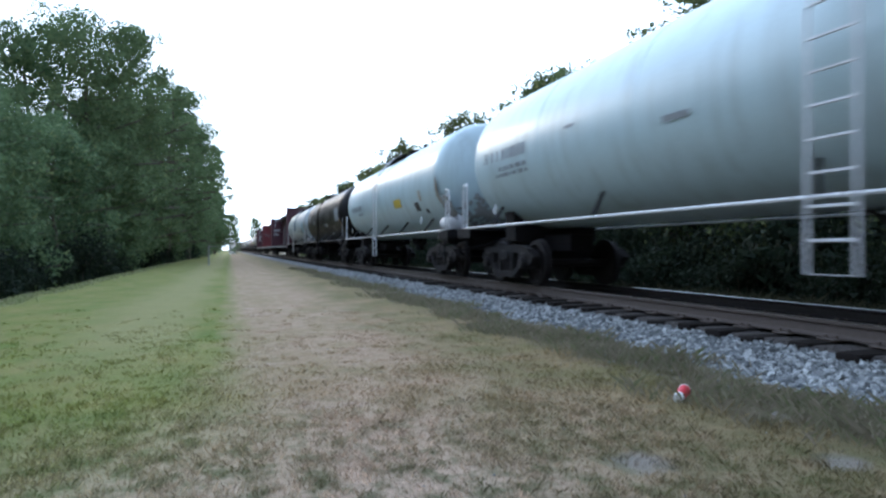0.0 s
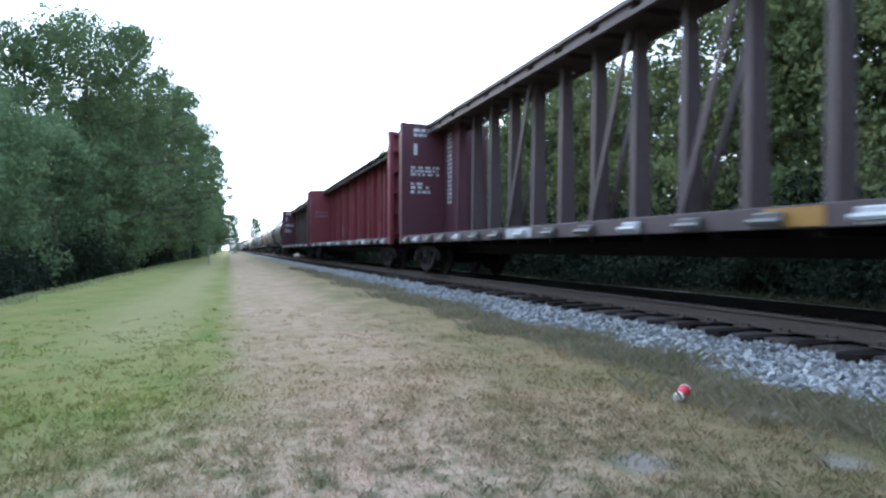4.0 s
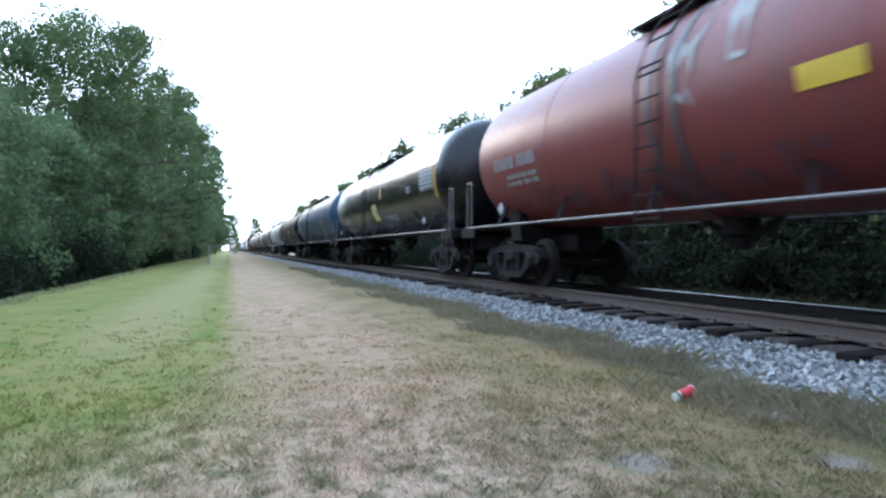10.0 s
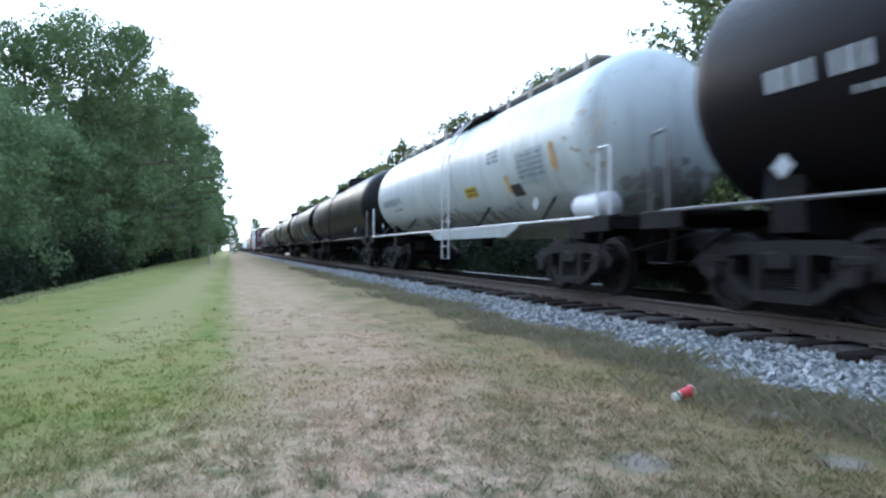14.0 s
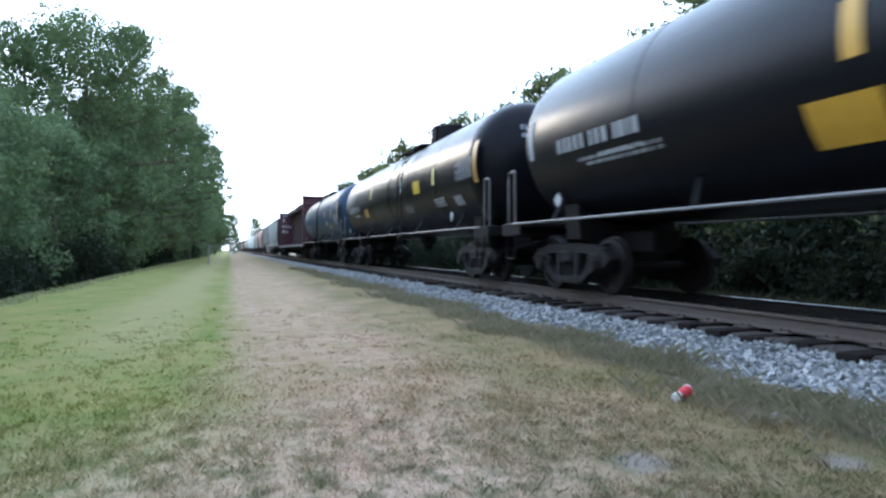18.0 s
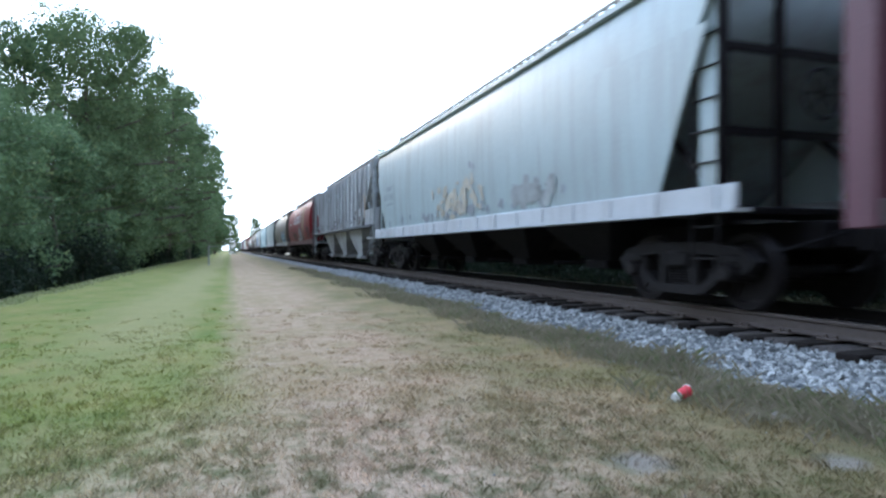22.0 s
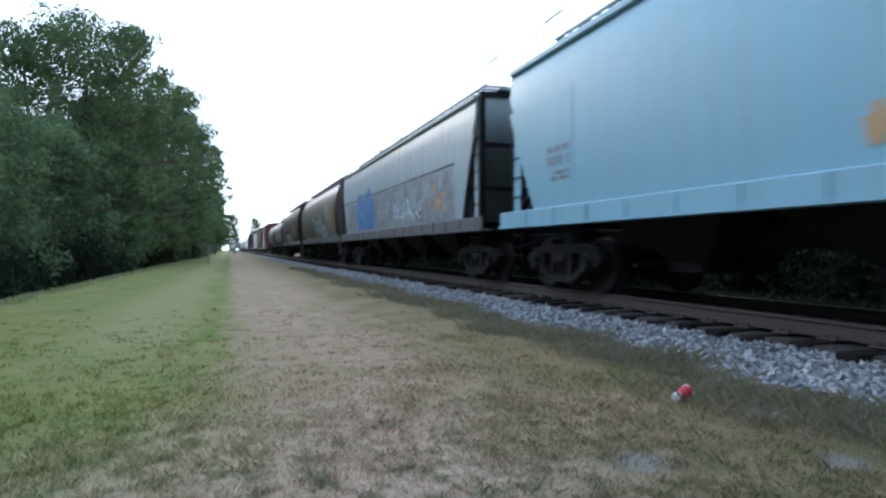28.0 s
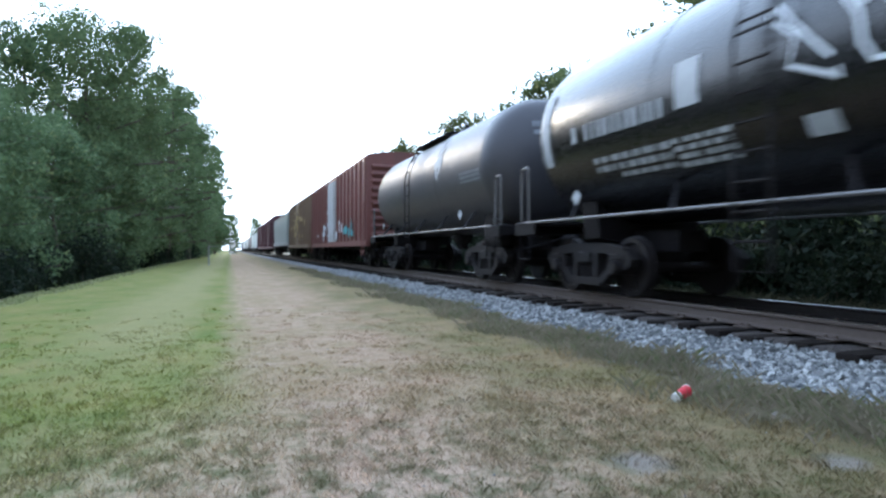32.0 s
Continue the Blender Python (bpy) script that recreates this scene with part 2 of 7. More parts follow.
def thing(name, label, category, group="", at=None):
    ob = new(name)
    ob.empty_display_size = 0.3
    if at is not None:
        ob.matrix_basis = at
    return tagged(ob, label, category, group)


# ---- running gear ----
WHEEL_R = 0.457
WHEELSETS = []


def make_wheelset(bm):
    for s in (-1, 1):
        prof = [(0.79, 0.0), (0.79, 0.10), (0.755, 0.13), (0.735, 0.33), (0.715, 0.37), (0.715, 0.475), (0.745, 0.475), (0.752, 0.457), (0.835, 0.448), (0.842, 0.37),
                (0.79, 0.345), (0.775, 0.14), (0.84, 0.11), (0.84, 0.0)]
        lathe(bm, [(s * a, r) for a, r in prof], 28, "x")
        # three cast ribs and a chalk mark's worth of relief on the plate
        for k in range(3):
            a = k * 2 * math.pi / 3
            p, q = Vector((s * 0.8, 0.14 * math.cos(a), 0.14 * math.sin(a))), Vector((s * 0.785, 0.33 * math.cos(a), 0.33 * math.sin(a)))
            beam(bm, p, q, 0.03, 0.03)
    rod(bm, [(-1.05, 0, 0), (1.05, 0, 0)], 0.08, 12)


def make_sideframe(bm):
    top = [(-1.22, 0.52), (-1.05, 0.66), (-0.55, 0.74), (0.55, 0.74), (1.05, 0.66), (1.22, 0.52)]
    for (y0, z0), (y1, z1) in zip(top, top[1:]):
        beam(bm, (0, y0, z0), (0, y1, z1), 0.17, 0.15)
    low = [(-1.0, 0.60), (-0.42, 0.22), (0.42, 0.22), (1.0, 0.60)]
    for (y0, z0), (y1, z1) in zip(low, low[1:]):
        beam(bm, (0, y0, z0), (0, y1, z1), 0.19, 0.12)
    for s in (-1, 1):
        box(bm, -0.09, 0.09, s * 0.30 - 0.06, s * 0.30 + 0.06, 0.22, 0.74, 0.015)
        box(bm, -0.11, 0.11, s * 0.889 - 0.17, s * 0.889 + 0.17, 0.56, 0.66, 0.02)
        box(bm, -0.09, 0.09, s * 1.10 - 0.05, s * 1.10 + 0.05, 0.42, 0.6, 0.015)
        box(bm, -0.09, 0.09, s * 0.68 - 0.04, s * 0.68 + 0.04, 0.42, 0.62, 0.015)


def make_springs(bm):
    for y in (-0.16, 0.0, 0.16):
        prof = [(0.28, 0.0)]
        for i in range(7):
            prof += [(0.285 + i * 0.035, 0.068), (0.3 + i * 0.035, 0.05)]
        lathe(bm, prof + [(0.53, 0.0)], 8, "z", (0, y, 0))


def make_bolster(bm):
    box(bm, -1.12, 1.12, -0.2, 0.2, 0.5, 0.70, 0.03)
    box(bm, -0.35, 0.35, -0.22, 0.22, 0.66, 0.80, 0.03)
    for s in (-1, 1):
        beam(bm, (-0.95, s * 0.42, 0.42), (0.95, s * 0.42, 0.42), 0.09, 0.13)


def make_bearing(bm):
    lathe(bm, [(-0.16, 0.0), (-0.16, 0.09), (-0.12, 0.11), (0.05, 0.115), (0.05, 0.0)], 14, "x")


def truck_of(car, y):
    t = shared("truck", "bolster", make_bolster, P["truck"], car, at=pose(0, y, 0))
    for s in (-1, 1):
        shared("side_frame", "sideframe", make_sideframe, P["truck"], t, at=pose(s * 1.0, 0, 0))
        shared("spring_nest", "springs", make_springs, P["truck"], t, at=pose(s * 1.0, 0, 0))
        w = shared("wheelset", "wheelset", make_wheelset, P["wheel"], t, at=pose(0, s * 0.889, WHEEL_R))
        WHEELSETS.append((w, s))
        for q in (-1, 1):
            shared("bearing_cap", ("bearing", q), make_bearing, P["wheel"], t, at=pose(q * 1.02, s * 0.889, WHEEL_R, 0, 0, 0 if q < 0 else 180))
    return t


def make_coupler(bm):
    box(bm, -0.09, 0.09, -0.05, 0.62, -0.1, 0.1, 0.02)
    box(bm, -0.17, 0.15, -0.28, 0.0, -0.17, 0.17, 0.05)
    rod(bm, [(-0.1, -0.2, -0.26), (-0.1, -0.2, 0.2)], 0.05, 8)
    rod(bm, [(0.12, 0.3, 0.1), (0.3, 0.2, -0.05), (0.34, 0.0, -0.3), (0.2, -0.3, -0.36)], 0.03, 6)
    rod(bm, [(-1.2, 0.35, -0.15), (-0.3, 0.35, 0.05), (0, 0.1, 0.2)], 0.018, 5)


def running_gear(car, length, inset):
    """Two trucks, two couplers and the stub of the draft sill."""
    h = length / 2
    for s in (-1, 1):
        truck_of(car, s * (h - inset))
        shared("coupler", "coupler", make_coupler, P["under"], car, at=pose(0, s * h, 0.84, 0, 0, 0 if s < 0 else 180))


def make_ladder(bm, w, z0, z1, step=0.36, r=0.016):
    for y in (-w / 2, w / 2):
        rod(bm, [(0, y, z0), (0, y, z1)], r, 5)
    z = z0 + 0.12
    while z < z1 - 0.03:
        rod(bm, [(0, -w / 2, z), (0, w / 2, z)], r * 0.85, 5)
        z += step


def ladder_at(car, x, y, w, z0, z1, material, turn=0, name="ladder"):
    shared(name, ("ladder", round(w, 2), round(z0, 2), round(z1, 2)), lambda bm: make_ladder(bm, w, z0, z1), material, car, at=pose(x, y, 0, 0, 0, turn))


# ---- marks that lie on the skin of a car ----
def skin_grid(bm, surf, y0, y1, v0, v1, ny=4, nv=4):
    g = [[bm.verts.new(surf(y0 + (y1 - y0) * i / ny, v0 + (v1 - v0) * j / nv)) for j in range(nv + 1)] for i in range(ny + 1)]
    for i in range(ny):
        for j in range(nv):
            bm.faces.new((g[i][j], g[i + 1][j], g[i + 1][j + 1], g[i][j + 1]))


def mark(car, surf, y0, y1, v0, v1, material, name="decal", label=""):
    bm = bmesh.new()
    skin_grid(bm, surf, y0, y1, v0, v1, max(1, int(abs(y1 - y0) / 0.5)), max(3, int(abs(v1 - v0) / 0.12)))
    part(name, bm, P[material], car, label)


def bars(car, surf, y, v, rows, material="stencil", seed=0, name="stencil", label=""):
    """Rows of (width, height) broken into short blocks, as lettering that cannot be read; y is the row's front end."""
    rnd = random.Random(seed)
    bm = bmesh.new()
    for w, h in rows:
        c = 0.0
        while c < w:
            k = min(h * rnd.uniform(0.28, 0.5) if h > 0.12 else rnd.uniform(0.06, 0.22), w - c)
            if k > 0.02:
                skin_grid(bm, surf, y + c, y + c + k, v - h, v, 1, 1)
            c += k + (h * rnd.uniform(0.22, 0.4) if h > 0.12 else rnd.uniform(0.03, 0.08)) + (h * 0.6 if rnd.random() < 0.18 else 0)
        v -= h * 1.55
    tagged(part(name, bm, P[material], car, label), kind="stuff")


def printed(car, surf, y0, y1, v0, v1, material="stencil_grey", seed=0, rows=9, label=""):
    """A block of small print: thin broken lines that fill a rectangle."""
    h = (v1 - v0) / rows / 1.55 * 0.9
    bars(car, surf, y0, v1, [((y1 - y0) * (1.0 if k % 3 else 0.85), h) for k in range(rows)], material, seed, "stencil", label)


def ribbon(bm, surf, pts, w):
    prev = None
    for i, (y, v) in enumerate(pts):
        y2, v2 = pts[min(i + 1, len(pts) - 1)]
        y1, v1 = pts[max(i - 1, 0)]
        d = math.hypot(y2 - y1, v2 - v1) or 1
        a, b = -(v2 - v1) / d * w / 2, (y2 - y1) / d * w / 2
        cur = (bm.verts.new(surf(y + a, v + b)), bm.verts.new(surf(y - a, v - b)))
        if prev:
            bm.faces.new((prev[0], cur[0], cur[1], prev[1]))
        prev = cur


def graffiti(car, surf, y0, y1, v0, v1, colours, seed):
    """Sprayed bubble letters: ragged fills, dark cuts, an outline and highlights, each colour a skin of its own."""
    r = random.Random(seed)
    count = max(2, round((y1 - y0) / ((v1 - v0) * 0.72)))
    fill, line, shine = bmesh.new(), bmesh.new(), bmesh.new()
    cell = (y1 - y0) / count
    for k in range(count):
        cy, cv = y0 + (k + 0.5) * cell + r.uniform(-0.1, 0.1) * cell, (v0 + v1) / 2 + r.uniform(-0.08, 0.08) * (v1 - v0)
        hw, hv, n = cell * r.uniform(0.5, 0.62), (v1 - v0) / 2 * r.uniform(0.75, 1.0), 14
        ring, slant = [], r.uniform(-0.3, 0.3)
        for q in range(n):
            a = q * 2 * math.pi / n
            c, e = math.cos(a), math.sin(a)
            g = r.uniform(0.72, 1.12)
            py, pv = hw * g * math.copysign(abs(c) ** 0.6, c), hv * g * math.copysign(abs(e) ** 0.6, e)
            ring.append((cy + py + slant * pv, cv + pv))
        centre = fill.verts.new(surf(cy, cv))
        vs = [fill.verts.new(surf(*p)) for p in ring]
        for q in range(n):
            fill.faces.new((centre, vs[q], vs[(q + 1) % n]))
        ribbon(line, lambda y, v: surf(y, v, 0.005), ring + ring[:2], 0.09 * (v1 - v0))
        for _ in range(2):
            p = [(cy + r.uniform(-0.6, 0.6) * hw, cv + r.uniform(-0.7, 0.7) * hv) for _ in range(3)]
            ribbon(line, lambda y, v: surf(y, v, 0.007), p, 0.09 * (v1 - v0))
        p = [(cy + r.uniform(-0.7, 0.7) * hw, cv + r.uniform(-0.8, 0.8) * hv) for _ in range(3)]
        ribbon(shine, lambda y, v: surf(y, v, 0.009), p, 0.055 * (v1 - v0))
    for bm, col in zip((fill, line, shine), colours):
        tagged(part("graffiti", bm, P[col], car, "sprayed graffiti strokes"), kind="stuff")


def scrawl(car, surf, y0, y1, v0, v1, material, seed, count=7, w=0.06):
    """Loose looping strokes of one colour."""
    r = random.Random(seed)
    bm = bmesh.new()
    for k in range(count):
        cy, cv = y0 + (y1 - y0) * (k + 0.5) / count, (v0 + v1) / 2 + r.uniform(-0.15, 0.15) * (v1 - v0)
        ry, rv, ph = (y1 - y0) / count * r.uniform(0.5, 0.9), (v1 - v0) * r.uniform(0.25, 0.5), r.uniform(0, 6)
        pts = [(cy + ry * math.cos(ph + q * 0.45) + 0.03 * q * r.uniform(-1, 1), cv + rv * math.sin(ph * 1.3 + q * 0.6)) for q in range(11)]
        ribbon(bm, lambda y, v: surf(y, v, 0.006), pts, w * r.uniform(0.7, 1.3))
    tagged(part("graffiti", bm, P[material], car, "loose sprayed scrawl"), kind="stuff")


def flakes(car, surf, y0, y1, v0, v1, material, seed, count=14, size=0.22, label="flaked paint patches"):
    """Many small ragged patches, thicker towards the middle."""
    r = random.Random(seed)
    bm = bmesh.new()
    for k in range(count):
        cy, cv = r.triangular(y0, y1), r.triangular(v0, v1)
        ry, rv, n = size * r.uniform(0.4, 1.3), size * r.uniform(0.4, 1.3), 11
        o = 0.00022 * k
        c = bm.verts.new(surf(cy, cv, o))
        ring = [bm.verts.new(surf(cy + ry * r.uniform(0.4, 1.1) * math.cos(q * 6.283 / n), cv + rv * r.uniform(0.4, 1.1) * math.sin(q * 6.283 / n), o)) for q in range(n)]
        for q in range(n):
            bm.faces.new((c, ring[q], ring[(q + 1) % n]))
    tagged(part("flaked_paint", bm, P[material], car, label), kind="stuff")


def blotch(car, surf, y, v, ry, rv, material, seed, name="patch", label=""):
    """A ragged stain or flaked patch."""
    rnd = random.Random(seed)
    bm = bmesh.new()
    c = bm.verts.new(surf(y, v))
    n = 22
    ring = []
    for k in range(n):
        a = k * 2 * math.pi / n
        q = rnd.uniform(0.6, 1.1)
        ring.append(bm.verts.new(surf(y + math.cos(a) * ry * q, v + math.sin(a) * rv * q)))
    for k in range(n):
        bm.faces.new((c, ring[k], ring[(k + 1) % n]))
    part(name, bm, P[material], car, label)


# ---- tank cars ----
def make_shell(bm, hl, R, zc):
    dep = R * 0.52
    prof = []
    for k in range(9):
        a = k / 8 * math.pi / 2
        prof.append((-hl + dep * (1 - math.cos(a)) if k else -hl, R * math.sin(a)))
    cuts = [-hl + dep + 0.05]
    n = max(3, int((hl - dep) * 2 / 2.6))
    for i in range(1, n):
        cuts.append(-(hl - dep) + 2 * (hl - dep) * i / n)
    for c in cuts:
        prof += [(c - 0.03, R), (c - 0.025, R + 0.006), (c + 0.025, R + 0.006), (c + 0.03, R)]
    prof += [(-y, r) for y, r in prof[8::-1]]
    lathe(bm, prof, 44, "y", (0, 0, zc))


def make_band(bm, R, zc):
    lathe(bm, [(-0.05, R), (-0.05, R + 0.014), (0.05, R + 0.014), (0.05, R)], 40, "y", (0, 0, zc))


def make_stub_sill(bm, reach):
    box(bm, -0.26, 0.26, -reach, -0.55, 0.68, 1.02, 0.02)


def make_saddle(bm, y, R, zc):
    pts = []
    for k in range(9):
        a = math.radians(-132 + k * 10.5)
        pts.append((math.cos(a) * (R + 0.02), zc + math.sin(a) * (R + 0.02)))
    low = [(0.95, 0.9), (0.4, 0.8), (-0.4, 0.8), (-0.95, 0.9)]
    outline = pts + low
    for y0, y1 in ((y - 0.22, y + 0.22),):
        a = [bm.verts.new((x, y0, z)) for x, z in outline]
        b = [bm.verts.new((x, y1, z)) for x, z in outline]
        bm.faces.new(a)
        bm.faces.new(b[::-1])
        for i in range(len(a)):
            k = (i + 1) % len(a)
            bm.faces.new((a[k], a[i], b[i], b[k]))


def make_end_platform(bm, h):
    """Deck of bars across one end, at y = h - 0.2 inwards."""
    box(bm, -1.48, 1.48, h - 1.15, h - 0.36, 1.16, 1.21, 0.01)
    box(bm, -1.48, 1.48, h - 0.40, h - 0.36, 1.02, 1.16)
    for s in (-1, 1):
        box(bm, s * 1.47 - 0.03, s * 1.47 + 0.03, h - 1.15, h - 0.36, 0.98, 1.2, 0.01)
    for i in range(8):
        x = -1.3 + i * 0.37
        box(bm, x - 0.02, x + 0.02, h - 1.1, h - 0.42, 1.21, 1.235)


def make_end_rail(bm, h):
    for s in (1,):
        rod(bm, [(s * 1.44, h - 0.42, 1.2), (s * 1.44, h - 0.42, 2.1), (s * 1.43, h - 0.47, 2.2), (s * 1.4, h - 0.75, 2.22), (s * 1.38, h - 0.82, 2.15), (s * 1.38, h - 0.84, 1.2)], 0.023, 6)


def make_stirrup(bm):
    rod(bm, [(0, -0.2, 1.16), (-0.04, -0.2, 0.55), (-0.04, 0.2, 0.55), (0, 0.2, 1.16)], 0.02, 6)


def make_side_rail(bm, h, s):
    rod(bm, [(s * 1.49, -(h - 0.8), 1.2), (s * 1.49, h - 0.8, 1.2)], 0.024, 6)


def make_bracket(bm, R, zc, s):
    z = zc - R * 0.72
    x = math.sqrt(R * R - (z - zc) ** 2)
    beam(bm, (s * 1.49, 0, 1.2), (s * x, 0.42, z + 0.1), 0.06, 0.03)


def ladder_path(R, zc):
    """Points (x, z) of a ladder that stands off the side and bends over the shoulder of the tank."""
    path = [(R + 0.17, 0.5), (R + 0.17, zc + 0.2)]
    for k in range(5):
        a = math.radians(14 + k * 13)
        path.append(((R + 0.17) * math.cos(a), zc + (R + 0.17) * math.sin(a)))
    return path


def make_tank_ladder(bm, R, zc, s):
    """The two stiles, joined at the foot, as one bent bar."""
    half = [(s * x, z) for x, z in ladder_path(R, zc)]
    rod(bm, [(x, -0.24, z) for x, z in half[::-1]] + [(x, 0.24, z) for x, z in half], 0.019, 6)


def tank_ladder(car, R, zc, s, y, material):
    lad = shared("ladder", ("tladder", R, zc, s), lambda bm: make_tank_ladder(bm, R, zc, s), material, car, at=pose(0, y, 0))
    steps = [(R + 0.17, 0.8 + i * 0.3) for i in range(11) if 0.8 + i * 0.3 < zc + 0.3] + ladder_path(R, zc)[2:]
    for x, z in steps:
        shared("rung", "tank_rung", lambda bm: rod(bm, [(0, -0.24, 0), (0, 0.24, 0)], 0.016, 5), material, lad, at=pose(s * x, 0, z))


def make_top_deck(bm, top):
    for s in (-1, 1):
        box(bm, s * 0.75 - 0.22, s * 0.75 + 0.22, -1.3, 1.3, top - 0.06, top - 0.02)
        for y in (-1.2, 0, 1.2):
            rod(bm, [(s * 0.93, y, top - 0.3), (s * 0.93, y, top + 0.0)], 0.02, 5)
    for y in (-1.08, 1.08):
        box(bm, -0.6, 0.6, y - 0.22, y + 0.22, top - 0.06, top - 0.02)


def make_manway(bm, top):
    lathe(bm, [(top - 0.12, 0.36), (top + 0.12, 0.36), (top + 0.12, 0.41), (top + 0.17, 0.41), (top + 0.2, 0.26), (top + 0.22, 0.0)], 20, "z")
    for k in range(8):
        a = k * math.pi / 4
        rod(bm, [(0.39 * math.cos(a), 0.39 * math.sin(a), top + 0.04), (0.39 * math.cos(a), 0.39 * math.sin(a), top + 0.2)], 0.025, 5)


def make_dome(bm, top):
    lathe(bm, [(top - 0.2, 0.62), (top + 0.36, 0.6), (top + 0.42, 0.56), (top + 0.44, 0.0)], 22, "z")
    box(bm, -0.2, 0.2, 0.55, 0.9, top - 0.1, top + 0.28, 0.03)
    for k in range(4):
        a = 0.4 + k * math.pi / 2
        box(bm, 0.6 * math.cos(a) - 0.05, 0.6 * math.cos(a) + 0.05, 0.6 * math.sin(a) - 0.05, 0.6 * math.sin(a) + 0.05, top - 0.1, top + 0.4)


def make_valve(bm, top):
    lathe(bm, [(top - 0.08, 0.13), (top + 0.1, 0.13), (top + 0.12, 0.18), (top + 0.17, 0.18), (top + 0.2, 0.08), (top + 0.32, 0.06), (top + 0.34, 0.0)], 12, "z")


def make_outlet(bm, bottom):
    lathe(bm, [(bottom - 0.42, 0.0), (bottom - 0.42, 0.14), (bottom - 0.25, 0.16), (bottom - 0.22, 0.26), (bottom + 0.08, 0.28)], 14, "z")
    beam(bm, (0, -0.7, bottom + 0.02), (0, 0, bottom - 0.4), 0.12, 0.05)
    beam(bm, (0, 0.7, bottom + 0.02), (0, 0, bottom - 0.4), 0.12, 0.05)


def make_reservoir(bm):
    lathe(bm, [(-0.5, 0.0), (-0.48, 0.13), (-0.4, 0.22), (0.4, 0.22), (0.48, 0.13), (0.5, 0.0)], 16, "y")


def make_brake_wheel(bm):
    lathe(bm, [(-0.02, 0.27), (0.0, 0.29), (0.02, 0.27), (0.0, 0.25), (-0.02, 0.27)], 18, "y")
    for k in range(4):
        a = k * math.pi / 4
        rod(bm, [(0.27 * math.cos(a), 0, 0.27 * math.sin(a)), (-0.27 * math.cos(a), 0, -0.27 * math.sin(a))], 0.012, 4)


def make_placard(bm):
    prism(bm, [(-0.125, 0), (0, -0.125), (0.125, 0), (0, 0.125)], -0.012, 0.0)


def tank_surface(R, zc):
    def surf(y, v, lift=0.0):
        q = max(-0.999, min(0.999, (v - zc) / R))
        a, r = math.asin(q), R + 0.012 + lift
        return (-r * math.cos(a), y, zc + r * math.sin(a))
    return surf


